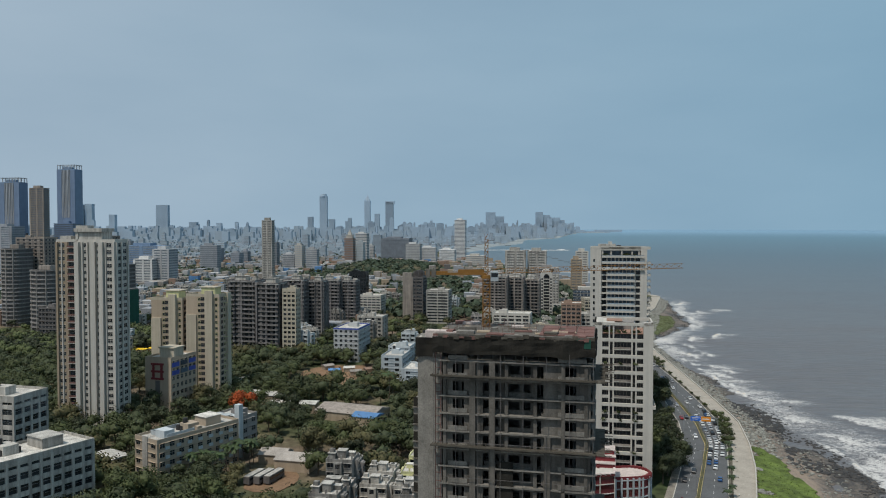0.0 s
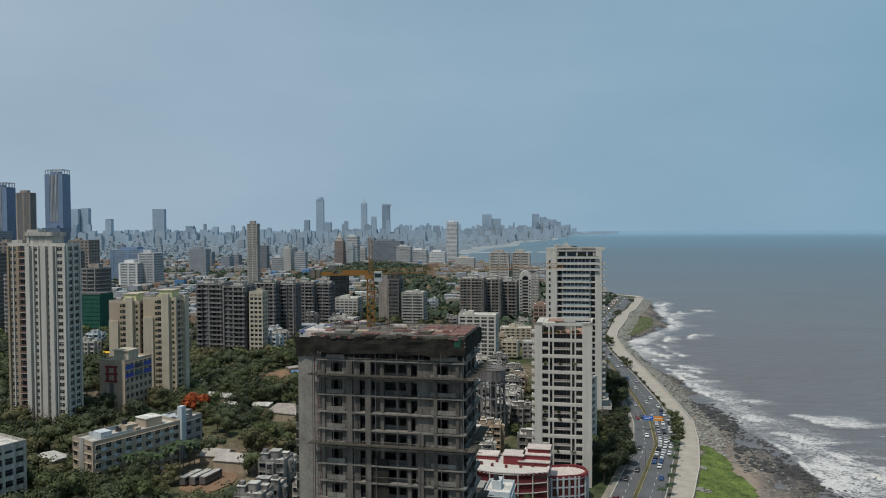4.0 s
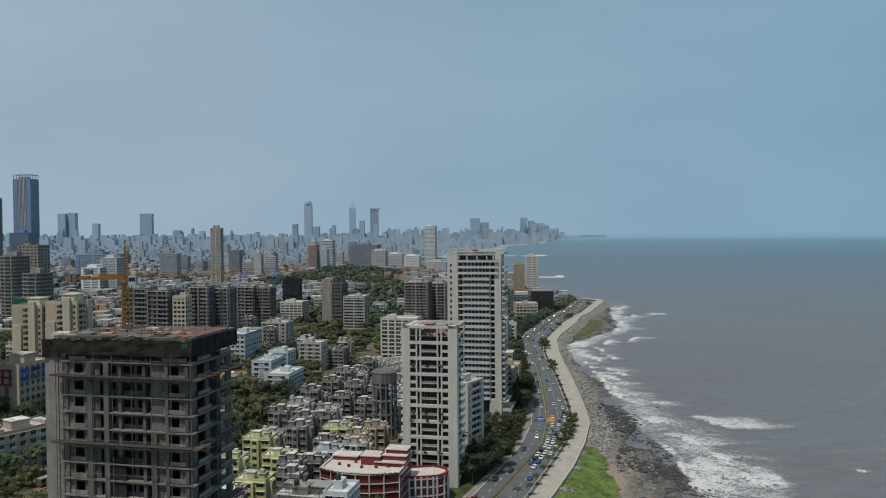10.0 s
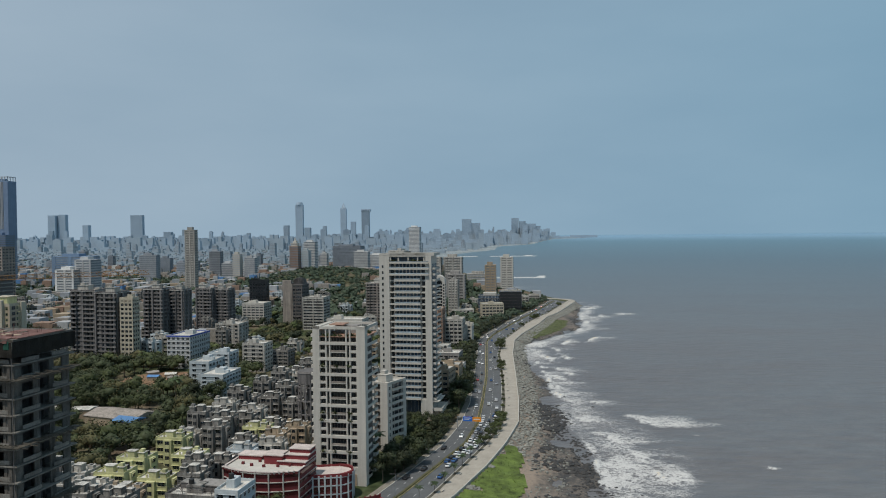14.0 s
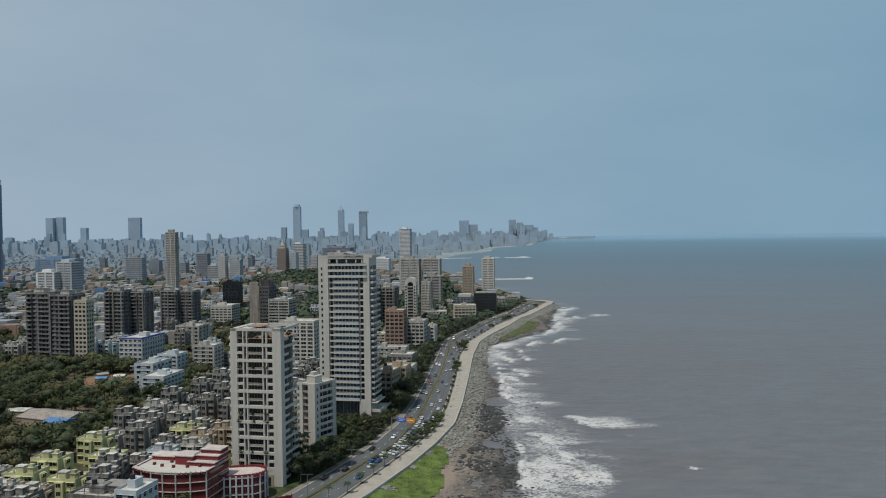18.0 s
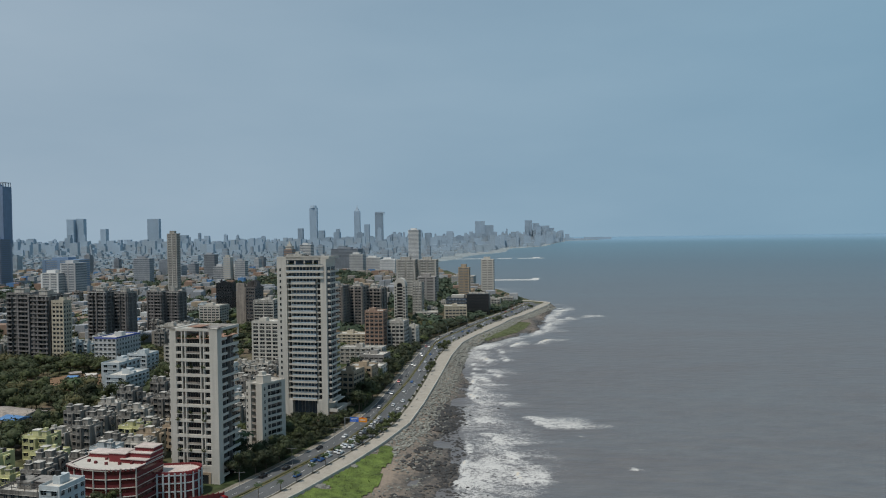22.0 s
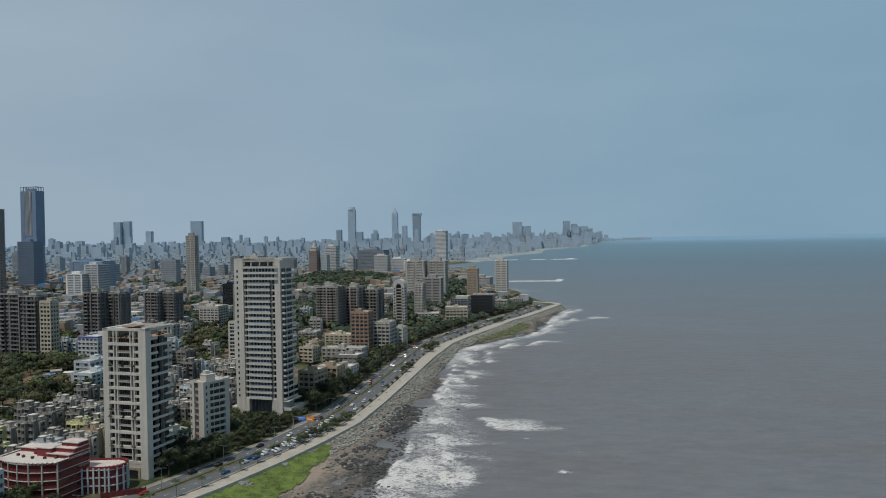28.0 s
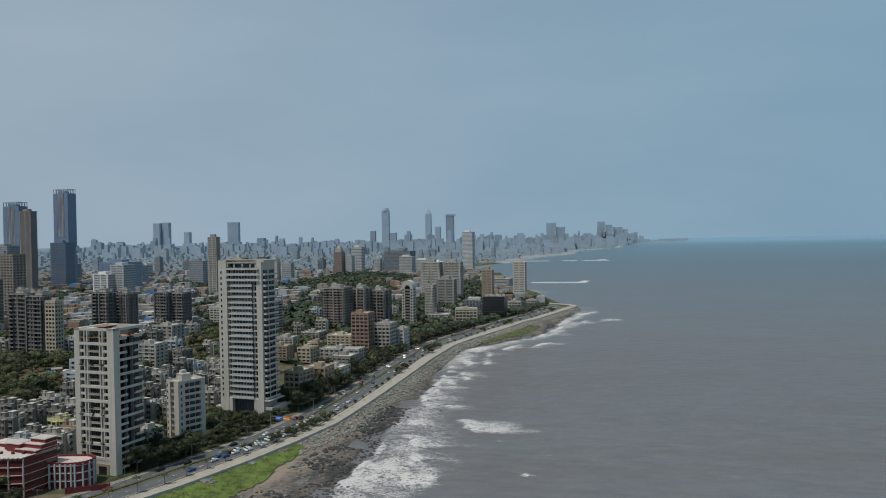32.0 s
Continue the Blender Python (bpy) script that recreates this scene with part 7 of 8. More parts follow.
# looser cover between buildings, the wooded hill and the headland
for k in range(8000):
    y = rng.uniform(230, 2300)
    x = rng.uniform(-300 - 0.6 * y, coast_x(y) - 46)
    if not is_free(x, y, 2.0) or (y < 300 and x > -62):
        continue
    hill = math.exp(-((x + 160) / 95) ** 2 - ((y - 1440) / 200) ** 2)
    d = noise.noise(Vector((x * 0.008, y * 0.006, 11)))
    head = 1.0 if (y > 880 and y < 1050 and x > line_x(LAND_X, y) - 62) else 0
    if d + 1.2 * hill + head > (-0.6 if x < -200 and y < 700 else -0.32 if y < 1000 else 0.08):
        woods.append((x, y, land_z(x, y), rng.uniform(3.6, 6.0), rng.random()))
for k in range(700):
    x, y = rng.uniform(-340, -200), rng.uniform(360, 600)
    if is_free(x, y, 2.2):
        woods.append((x, y, land_z(x, y), rng.uniform(4.0, 6.6), rng.random() * 0.8))
for k in range(170):
    x, y = rng.uniform(120, 222), rng.uniform(1040, 1200)
    if not is_free(x, y, 1.5) or x > coast_x(y) - 14:
        continue
    woods.append((x, y, 0, rng.uniform(3.0, 4.6), rng.random() * 0.5))
for y in np.arange(700, 1040, 6.5):
    for off in (-5, -11, -17):
        x = belt(y) + off + rng.uniform(-2, 2)
        if is_free(x, y, 2):
            woods.append((x, y, 0, rng.uniform(3.6, 5.6), rng.random() * 0.5))


def woodland(name, woods, per, blade, far):
    """Further crowns in one sheet of blades, in three tones."""
    gen = np.random.default_rng(8)
    n = len(woods)
    w = np.array(woods)
    d = gen.normal(size=(n, per, 3))
    d[..., 2] = np.abs(d[..., 2]) * 0.9 + 0.05 - 0.35 * gen.random((n, per))
    d /= np.linalg.norm(d, axis=2, keepdims=True)
    # each crown is a main dome with five side lobes; a blade sits on the outside of one of them
    lobe = gen.integers(0, 6, (n, per))
    ang = gen.uniform(0, 6.283, (n, 6))
    off = np.stack([np.cos(ang) * 0.55, np.sin(ang) * 0.55, gen.uniform(-0.25, 0.25, (n, 6))], axis=2)
    off[:, 0] = (0, 0, 0.22)
    rad = gen.uniform(0.42, 0.62, (n, 6))
    rad[:, 0] = 0.72
    pick = np.arange(n)[:, None]
    r = w[:, None, 3] * rad[pick, lobe] * gen.uniform(0.70, 1.25, (n, per))
    lo = off[pick, lobe] * w[:, None, 3:4]
    c = lo + d * r[..., None] * np.array([1, 1, 0.85])
    c[..., 0] += w[:, None, 0]
    c[..., 1] += w[:, None, 1]
    c[..., 2] += w[:, None, 2] + w[:, None, 3] * 0.95
    t = np.cross(d, gen.normal(size=(n, per, 3)))
    t /= np.linalg.norm(t, axis=2, keepdims=True) + 1e-6
    e = np.cross(d, t)
    size = (w[:, None, 3] * blade)[..., None] * gen.uniform(0.6, 1.3, (n, per, 1))
    t, e = t * size + d * size * gen.uniform(-0.35, 0.35, (n, per, 1)), e * size * 0.8
    v = np.stack([c - t, c + e, c + t, c - e], axis=2)
    tone = np.where(w[:, 4] > 0.82, 2, np.where(w[:, 4] > 0.45, 1, 0))
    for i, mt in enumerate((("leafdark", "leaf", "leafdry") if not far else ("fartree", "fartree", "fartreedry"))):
        sel = tone == i
        vv = v[sel].reshape(-1, 3)
        q = len(vv) // 4
        # solid inside of every lobe
        cc = (w[sel][:, None, :3] + off[sel] * w[sel][:, None, 3:4] + np.array([0, 0, 1])[None, None] * w[sel][:, None, 3:4] * 0.95).reshape(-1, 1, 3)
        cr = (w[sel][:, 3:4] * rad[sel] * 0.68).reshape(-1, 1, 1)
        cv = cc + BALL_V[None] * cr * np.array([1, 1, 0.85]) * gen.uniform(0.62, 1.2, (len(cc), len(BALL_V), 1))
        tri = (BALL_F[None] + 4 * q + (np.arange(len(cc)) * len(BALL_V))[:, None, None]).reshape(-1, 3)
        nt = len(tri)
        me = bpy.data.meshes.new(name)
        me.vertices.add(4 * q + cv.size // 3)
        me.vertices.foreach_set("co", np.concatenate([vv.ravel(), cv.ravel()]))
        me.loops.add(4 * q + 3 * nt)
        me.loops.foreach_set("vertex_index", np.concatenate([np.arange(4 * q), tri.ravel()]).astype(np.int32))
        me.polygons.add(q + nt)
        me.polygons.foreach_set("loop_start", np.concatenate([np.arange(0, 4 * q, 4), 4 * q + 3 * np.arange(nt)]).astype(np.int32))
        me.update(calc_edges=True)
        me.materials.append(M[mt])
        tagged(new(name, me), ("dark green", "mid green", "dry olive")[i] + (" tree crowns on the hill and headland" if far else " tree crowns between the buildings"), "trees", kind="stuff")
    tr = []
    for x, y, z, s, q in woods:
        tr.append((x - 0.2, y - 0.2, z - 0.5, 0.4, 0.4, s))
    tagged(new(name + "_trunks", boxes("trunks", tr, "bark")), "brown trunks of the further trees", "trees", kind="stuff")


# foliage further off is bluer: some haze is put into its colour
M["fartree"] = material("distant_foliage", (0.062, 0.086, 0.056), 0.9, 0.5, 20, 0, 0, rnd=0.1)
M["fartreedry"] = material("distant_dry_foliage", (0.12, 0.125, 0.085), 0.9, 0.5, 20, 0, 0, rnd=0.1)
woodland("woodland", [q for q in woods if q[1] < 480], 300, 0.075, False)
woodland("grove", [q for q in woods if 480 <= q[1] < 800], 110, 0.11, False)
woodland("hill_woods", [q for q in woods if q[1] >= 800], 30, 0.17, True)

# ---- the district beyond and the skyline ----
def banded(w, d, h, n, mt, dark, tiers=((1.0, 1.0, 0.0, 0.0),)):
    """A far block as one skin: floor slabs stepping out over recessed window bands; tiers: how high, how wide, and where each setback stands."""
    v, f, s = [], [], []
    z0 = 0.0
    for top, wide, ox, oy in tiers:
        hz = h * top
        m = max(2, round(n * (hz - z0) / h))
        fh = (hz - z0) / m
        lv = []
        for k in range(m):
            zz = z0 + k * fh
            lv += [(zz, 0.0), (zz + fh * 0.5, 0.0), (zz + fh * 0.5, 0.6), (zz + fh, 0.6)]
        lv += [(hz, 0.0), (hz + 1.2, 0.0)]
        o = len(v)
        x0, y0, x1, y1 = w * ox, d * oy, w * (ox + wide), d * (oy + wide)
        for z, i in lv:
            v += [(x0 + i, y0 + i, z), (x1 - i, y0 + i, z), (x1 - i, y1 - i, z), (x0 + i, y1 - i, z)]
        for k in range(len(lv) - 1):
            for j in range(4):
                a, b = o + 4 * k + j, o + 4 * k + (j + 1) % 4
                f.append((a, b, b + 4, a + 4))
                s.append(0 if lv[k][1] == lv[k + 1][1] and lv[k][1] > 0 else 1)
        t = o + 4 * (len(lv) - 1)
        f.append((t, t + 1, t + 2, t + 3))
        s.append(1)
        z0 = hz
    me = mesh_of("wall", v, f, [dark, mt])
    me.polygons.foreach_set("material_index", s)
    return me


TIERS = (((0.93, 1, 0, 0), (1.0, 0.5, 0.2, 0.2)), ((0.7, 1, 0, 0), (0.92, 0.72, 0.1, 0.1), (1.0, 0.35, 0.3, 0.3)), ((0.82, 1, 0, 0), (1.0, 0.62, 0.38, 0.2)), ((0.55, 1, 0, 0), (0.96, 0.6, 0.05, 0.2), (1.0, 0.3, 0.15, 0.3)), ((0.96, 1, 0, 0), (1.0, 0.7, 0.15, 0.15)))


def far_block(x, y, w, d, h, mt, dark, label, rz=-9, plain=False):
    z = land_z(x, y)
    if x > -100 and y < 1300:
        h -= z                  # heights by the headland are given above the shore
    k = far_scale(math.hypot(x - C0.x, y - C0.y))
    p = bend(x, y, z)
    b = thing("distant_tower", p[0], p[1], p[2], rz, label, "tower block")
    b.scale = (k, k, k)
    n = max(3, int(h / (3.6 if y < 2600 else 6.0)))
    tier = TIERS[int(abs(x * 7.3 + y * 3.1)) % 5] if y > 2600 and not plain else ((1.0, 1.0, 0.0, 0.0),)
    if y < 1250:
        for q in (0.0, 0.46, 0.9):
            part("pier", boxm(w * 0.1, 0.8, h, mt), b, (w * q, -0.15, 0))
    part("wall", cached(("far", round(w), round(d), round(h), mt, tier), lambda: banded(w, d, h, n, mt, dark, tier)), b)
    if y < 2600:
        part("roof_room", boxm(w * 0.5, d * 0.5, 4.0, mt), b, (w * 0.2, d * 0.2, h + 1.2))
    claim(p[0], p[1], w, d, rz, 3)
    return b


def glass_skin(b, w, d, h):
    """A smooth curtain wall with a masonry core strip, and an open frame on the roof."""
    part("curtain_wall", boxes("glazing", [(-0.4, -0.4, h * 0.45, w * 0.26, d + 0.8, h * 0.55), (w * 0.76, -0.4, h * 0.45, w * 0.24 + 0.4, d + 0.8, h * 0.55), (w * 0.26, -0.2, h * 0.45, w * 0.5, 0.4, h * 0.2)], "farglass"), b, label="blue glass curtain wall")
    for k in range(6):
        part("pier", boxm(w * 0.05, 0.7, h * 0.45, "far1"), b, (w * (0.28 + 0.08 * k), -0.7, h * 0.55))
    t, c = 0.9, 8.0
    cols = [(w * k / 6 - (t if k == 6 else 0), y) for k in range(7) for y in (0, d - t)] + [(x, d * q) for x in (0, w - t) for q in (0.33, 0.66)]
    part("crown", boxes("frame", [(x, y, h + 1.2, t, t, c) for x, y in cols] + [(0, 0, h + c, w, t, t), (0, d - t, h + c, w, t, t), (0, t, h + c, t, d - 2 * t, t), (w - t, t, h + c, t, d - 2 * t, t)], "far1"), b, label="open frame of the crown")


rng = random.Random(31)
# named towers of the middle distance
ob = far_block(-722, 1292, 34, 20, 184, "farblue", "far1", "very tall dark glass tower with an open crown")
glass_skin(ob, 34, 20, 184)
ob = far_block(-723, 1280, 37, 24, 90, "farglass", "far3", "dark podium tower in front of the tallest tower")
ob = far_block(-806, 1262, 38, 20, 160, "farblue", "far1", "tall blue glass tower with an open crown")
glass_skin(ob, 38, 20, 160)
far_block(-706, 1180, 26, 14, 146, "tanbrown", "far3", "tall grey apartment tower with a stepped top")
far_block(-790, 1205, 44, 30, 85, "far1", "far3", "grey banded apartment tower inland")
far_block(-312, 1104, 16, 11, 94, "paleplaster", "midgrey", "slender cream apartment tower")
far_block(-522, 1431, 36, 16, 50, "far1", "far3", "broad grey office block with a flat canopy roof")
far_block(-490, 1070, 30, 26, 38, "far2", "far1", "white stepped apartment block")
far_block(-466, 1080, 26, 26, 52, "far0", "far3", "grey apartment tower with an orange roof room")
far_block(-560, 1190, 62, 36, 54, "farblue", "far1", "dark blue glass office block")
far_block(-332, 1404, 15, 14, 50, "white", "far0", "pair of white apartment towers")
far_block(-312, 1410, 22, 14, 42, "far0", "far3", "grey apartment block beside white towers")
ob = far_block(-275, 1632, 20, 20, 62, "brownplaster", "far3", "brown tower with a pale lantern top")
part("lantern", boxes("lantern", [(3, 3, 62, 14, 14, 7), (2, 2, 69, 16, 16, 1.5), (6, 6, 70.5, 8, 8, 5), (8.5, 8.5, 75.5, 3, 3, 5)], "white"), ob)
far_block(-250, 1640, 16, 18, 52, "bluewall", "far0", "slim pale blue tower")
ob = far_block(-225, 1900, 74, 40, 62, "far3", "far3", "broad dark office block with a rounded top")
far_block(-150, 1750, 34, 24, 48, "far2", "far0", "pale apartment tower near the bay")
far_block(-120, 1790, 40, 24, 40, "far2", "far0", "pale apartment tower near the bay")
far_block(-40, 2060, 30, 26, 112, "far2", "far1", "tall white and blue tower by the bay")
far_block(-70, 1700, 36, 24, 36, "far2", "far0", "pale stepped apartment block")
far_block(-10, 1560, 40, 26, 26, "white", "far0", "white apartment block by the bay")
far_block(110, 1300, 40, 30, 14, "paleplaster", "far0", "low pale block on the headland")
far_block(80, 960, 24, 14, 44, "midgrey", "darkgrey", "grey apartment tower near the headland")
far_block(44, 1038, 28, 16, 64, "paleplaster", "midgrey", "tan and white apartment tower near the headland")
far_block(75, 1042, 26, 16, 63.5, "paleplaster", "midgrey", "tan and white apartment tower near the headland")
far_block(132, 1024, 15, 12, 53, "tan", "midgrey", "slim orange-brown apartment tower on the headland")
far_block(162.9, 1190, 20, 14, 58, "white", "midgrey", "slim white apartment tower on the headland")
# scattered towers
names = ("grey apartment tower inland of the bay", "pale apartment tower inland of the bay", "blue-grey tower inland of the bay", "dark office tower inland of the bay")
for k in range(105):
    y = 1350 + 3600 * rng.random() ** 1.1
    x = rng.uniform(-0.72 * y - 100, min(coast_x(y) - 60, -0.0 * y + 250))
    if not is_free(*bend(x, y)[:2], 8) or (y < 2700 and x > -160):
        continue
    i = rng.randrange(4)
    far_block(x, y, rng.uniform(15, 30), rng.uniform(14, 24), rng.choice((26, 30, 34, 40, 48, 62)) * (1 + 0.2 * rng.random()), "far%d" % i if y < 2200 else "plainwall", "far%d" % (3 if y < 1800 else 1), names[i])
# skyline across the bay, its haze painted into the wall colours
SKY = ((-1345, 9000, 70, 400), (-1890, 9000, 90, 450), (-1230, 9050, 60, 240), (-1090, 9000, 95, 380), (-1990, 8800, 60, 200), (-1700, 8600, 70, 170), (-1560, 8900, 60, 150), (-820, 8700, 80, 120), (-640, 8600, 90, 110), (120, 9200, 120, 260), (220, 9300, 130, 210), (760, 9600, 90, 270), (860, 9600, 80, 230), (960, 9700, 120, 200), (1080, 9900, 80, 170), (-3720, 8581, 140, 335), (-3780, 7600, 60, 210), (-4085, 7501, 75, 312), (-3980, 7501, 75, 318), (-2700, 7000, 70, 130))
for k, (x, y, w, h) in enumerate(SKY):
    ob = far_block(x, y, w, 60, h, "skyline", "plainwall", "hazy blue-grey skyline tower across the bay", 0, True)
    if k == 0:
        part("spire", mesh_of("spire", [(8, 10, h), (62, 10, h), (62, 50, h), (8, 50, h), (35, 30, h + 75)], [(0, 1, 4), (1, 2, 4), (2, 3, 4), (3, 0, 4)], "skyline"), ob)
    if k == 1:
        part("crown", cyl_mesh(40, 36, 30, "skyline", 16, h), ob, (45, 30, 0))
    if k == 3:
        part("crown", boxm(110, 60, 30, "skyline"), ob, (0, 0, h - 18))
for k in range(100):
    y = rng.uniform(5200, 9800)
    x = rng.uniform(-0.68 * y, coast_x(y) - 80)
    far_block(x, y, rng.uniform(28, 75), 40, rng.choice((60, 70, 90, 110, 150)) * rng.uniform(0.7, 1.15), "skyline", "plainwall", "hazy blue-grey skyline tower across the bay", 0)
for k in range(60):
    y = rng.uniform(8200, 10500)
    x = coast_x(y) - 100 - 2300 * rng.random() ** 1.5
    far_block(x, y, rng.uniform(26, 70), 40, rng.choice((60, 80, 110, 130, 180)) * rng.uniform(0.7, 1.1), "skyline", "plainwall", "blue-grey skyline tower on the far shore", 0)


def distant_houses():
    """Low roofs that fill the plain."""
    l, s = [], []
    gen = random.Random(12)
    for k in range(12000):
        y = 600 + 7500 * gen.random() ** 1.6
        x = gen.uniform(-0.75 * y - 150, coast_x(y) - 40)
        if y < 1500 and (noise.noise(Vector((x * 0.008, y * 0.006, 11))) > 0.12 or not is_free(x, y, 5)):
            continue
        if math.exp(-((x + 160) / 95) ** 2 - ((y - 1440) / 190) ** 2) > 0.3:
            continue
        if y < 1080 and x > coast_x(y) - 190:
            continue
        w = gen.uniform(6, 14) * (1 + y / 5000)
        h = gen.uniform(4, 13) * (1 + y / 9000)
        f_ = far_scale(math.hypot(x - C0.x, y - C0.y))
        p = bend(x, y, land_z(x, y))
        l.append((p[0], p[1], p[2] - 0.5, w * f_, w * f_ * gen.uniform(0.6, 1.2), h * f_))
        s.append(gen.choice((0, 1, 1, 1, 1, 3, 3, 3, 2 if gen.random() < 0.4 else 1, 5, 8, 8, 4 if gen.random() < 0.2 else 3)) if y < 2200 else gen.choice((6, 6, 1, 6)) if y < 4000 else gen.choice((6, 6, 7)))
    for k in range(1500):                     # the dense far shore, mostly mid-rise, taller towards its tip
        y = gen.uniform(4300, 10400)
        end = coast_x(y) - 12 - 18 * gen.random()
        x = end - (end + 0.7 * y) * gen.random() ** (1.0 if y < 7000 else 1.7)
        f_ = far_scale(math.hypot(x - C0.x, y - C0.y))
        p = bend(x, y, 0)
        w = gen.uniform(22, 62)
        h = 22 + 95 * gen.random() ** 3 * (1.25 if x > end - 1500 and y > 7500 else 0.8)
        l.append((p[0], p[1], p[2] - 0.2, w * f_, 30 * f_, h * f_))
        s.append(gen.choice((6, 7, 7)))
    for k in range(700):                      # the built-up plain on towards the horizon
        y = 9500 + 4300 * gen.random()
        x = gen.uniform(-0.75 * y, coast_x(y) - 150)
        f_ = far_scale(math.hypot(x - C0.x, y - C0.y))
        p = bend(x, y, 0)
        w = gen.uniform(150, 500) * y / 12000
        l.append((p[0], p[1], p[2] - 0.2, w * f_, 200 * f_, gen.uniform(15, 40) * f_))
        s.append(7)
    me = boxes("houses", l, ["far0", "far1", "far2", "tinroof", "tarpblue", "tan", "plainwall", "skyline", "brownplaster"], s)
    tagged(new("distant_houses", me), "low grey and brown roofs of the district beyond", "houses", kind="stuff")


distant_houses()


# trees on the far plain: haze painted into the leaf colour
M["hazetree"] = material("hazy_plain_foliage", (0.16, 0.20, 0.195), 0.9, 0.4, 60, 0, 0, rnd=0.1)


def distant_trees():
    """Dark tree masses on the plain."""
    gen = np.random.default_rng(3)
    v, f, far_f = [], [], []
    r2 = random.Random(44)
    for k in range(6400):
        y = 700 + 5400 * r2.random() ** 1.7
        x = r2.uniform(-0.75 * y - 150, coast_x(y) - 50)
        if noise.noise(Vector((x * 0.004, y * 0.003, 5))) < (-0.12 if y > 2600 else -0.4) or (y < 1400 and not is_free(x, y, 4)):
            continue
        s = r2.uniform(5, 9.5)
        c = Vector((x, y, land_z(x, y) + s * 0.5))
        k_ = far_scale(math.hypot(x - C0.x, y - C0.y))
        if y > 2900:
            far_f.append(len(f))
        for q in range(16):
            d = Vector((r2.gauss(0, 1), r2.gauss(0, 1), abs(r2.gauss(0, 0.7)))).normalized()
            p = c + Vector((d.x * s, d.y * s, d.z * s * 0.7)) * r2.uniform(0.6, 1)
            t = d.cross(Vector((r2.uniform(-1, 1), r2.uniform(-1, 1), 0.4))).normalized() * s * 0.4
            e = d.cross(t).normalized() * s * 0.3
            n = len(v)
            for o in (p - t, p + e, p + t, p - e):
                v.append(bend(o.x, o.y, o.z))
            f.append((n, n + 1, n + 2, n + 3))
    me = mesh_of("woods", v, f, ["fartree", "hazetree"])
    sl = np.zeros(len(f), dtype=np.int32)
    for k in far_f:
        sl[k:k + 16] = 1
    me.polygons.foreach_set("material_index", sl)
    tagged(new("distant_woods", me), "hazy dark green trees on the plain beyond", "trees", kind="stuff")


distant_trees()

# ---- road traffic, lamps, signs ----
def car_mesh(mt):
    """A small hatchback body: sills, bonnet, cabin with raked glass."""
    def make():
        prof = [(-2.0, 0.35), (-2.05, 0.75), (-1.9, 0.95), (-0.95, 1.05), (-0.35, 1.48), (1.05, 1.5), (1.65, 1.1), (2.0, 0.95), (2.05, 0.45), (1.9, 0.32)]
        v, f, s = [], [], []
        n = len(prof)
        for y, inset in ((-0.84, 0.0), (0.84, 0.0)):
            for x, z in prof:
                k = 0.16 if z > 1.2 else 0.0
                v.append((x, y + (k if y < 0 else -k), z))
        for k in range(n):
            j = (k + 1) % n
            f.append((k, j, n + j, n + k))
            s.append(1 if k in (3, 5) else 0)
        f += [tuple(reversed(range(n))), tuple(range(n, 2 * n))]
        s += [0, 0]
        me = mesh_of("car_body", v, f, [mt, "glass"])
        me.polygons.foreach_set("material_index", s)
        return me
    return cached(("car", mt), make)


def tyre_mesh():
    v, f = [], []
    for k in range(12):
        a = 6.2832 * k / 12
        v += [(0.31 * math.cos(a), -0.1, 0.31 * math.sin(a)), (0.31 * math.cos(a), 0.1, 0.31 * math.sin(a))]
    for k in range(12):
        j = (k + 1) % 12
        f.append((2 * k, 2 * k + 1, 2 * j + 1, 2 * j))
    f += [tuple(2 * k for k in range(12)), tuple(2 * k + 1 for k in reversed(range(12)))]
    return mesh_of("wheel", v, f, "tyre")


TYRE = tyre_mesh()
CARS = {}
NAMES = {"carwhite": "white hatchback car", "carsilver": "silver grey car", "carblack": "black car", "carred": "dark red car", "carblue": "blue car"}


def park(mt, x, y, rz, place):
    if mt not in CARS:
        c = thing("car", x, y, 0.03, rz, NAMES[mt] + " " + place, "car", "cars on the coast road")
        body = part("body", car_mesh(mt), c)
        for sx in (-1.25, 1.25):
            for sy in (-0.76, 0.76):
                part("wheel", TYRE, c, (sx, sy, 0.31))
        CARS[mt] = c
        return
    c = copy_thing(CARS[mt], pose(x, y, 0.03, 0, 0, rz))
    tagged(c, NAMES[mt] + " " + place)


rng = random.Random(19)


def lane(xs_a, xs_b, u, y):
    return line_x(xs_a, y) * (1 - u) + line_x(xs_b, y) * u


def heading(y):
    return math.degrees(math.atan2(12, line_x(MED_X, y + 6) - line_x(MED_X, y - 6)))


for u, y0, y1, gap, place in ((0.22, 318, 400, 6.3, "queueing on the coast road"), (0.5, 312, 392, 6.6, "queueing on the coast road"), (0.78, 330, 420, 7.5, "queueing on the coast road"), (0.35, 425, 1040, 34, "driving along the coast road"), (0.7, 250, 1040, 40, "driving along the coast road")):
    y = y0
    while y < y1:
        park(rng.choice(("carwhite", "carwhite", "carsilver", "carwhite", "carblack", "carblue", "carsilver")), lane(MED_X, ROAD_X, u, y), y, heading(y) + 180, place)
        y += gap * rng.uniform(0.85, 1.4)
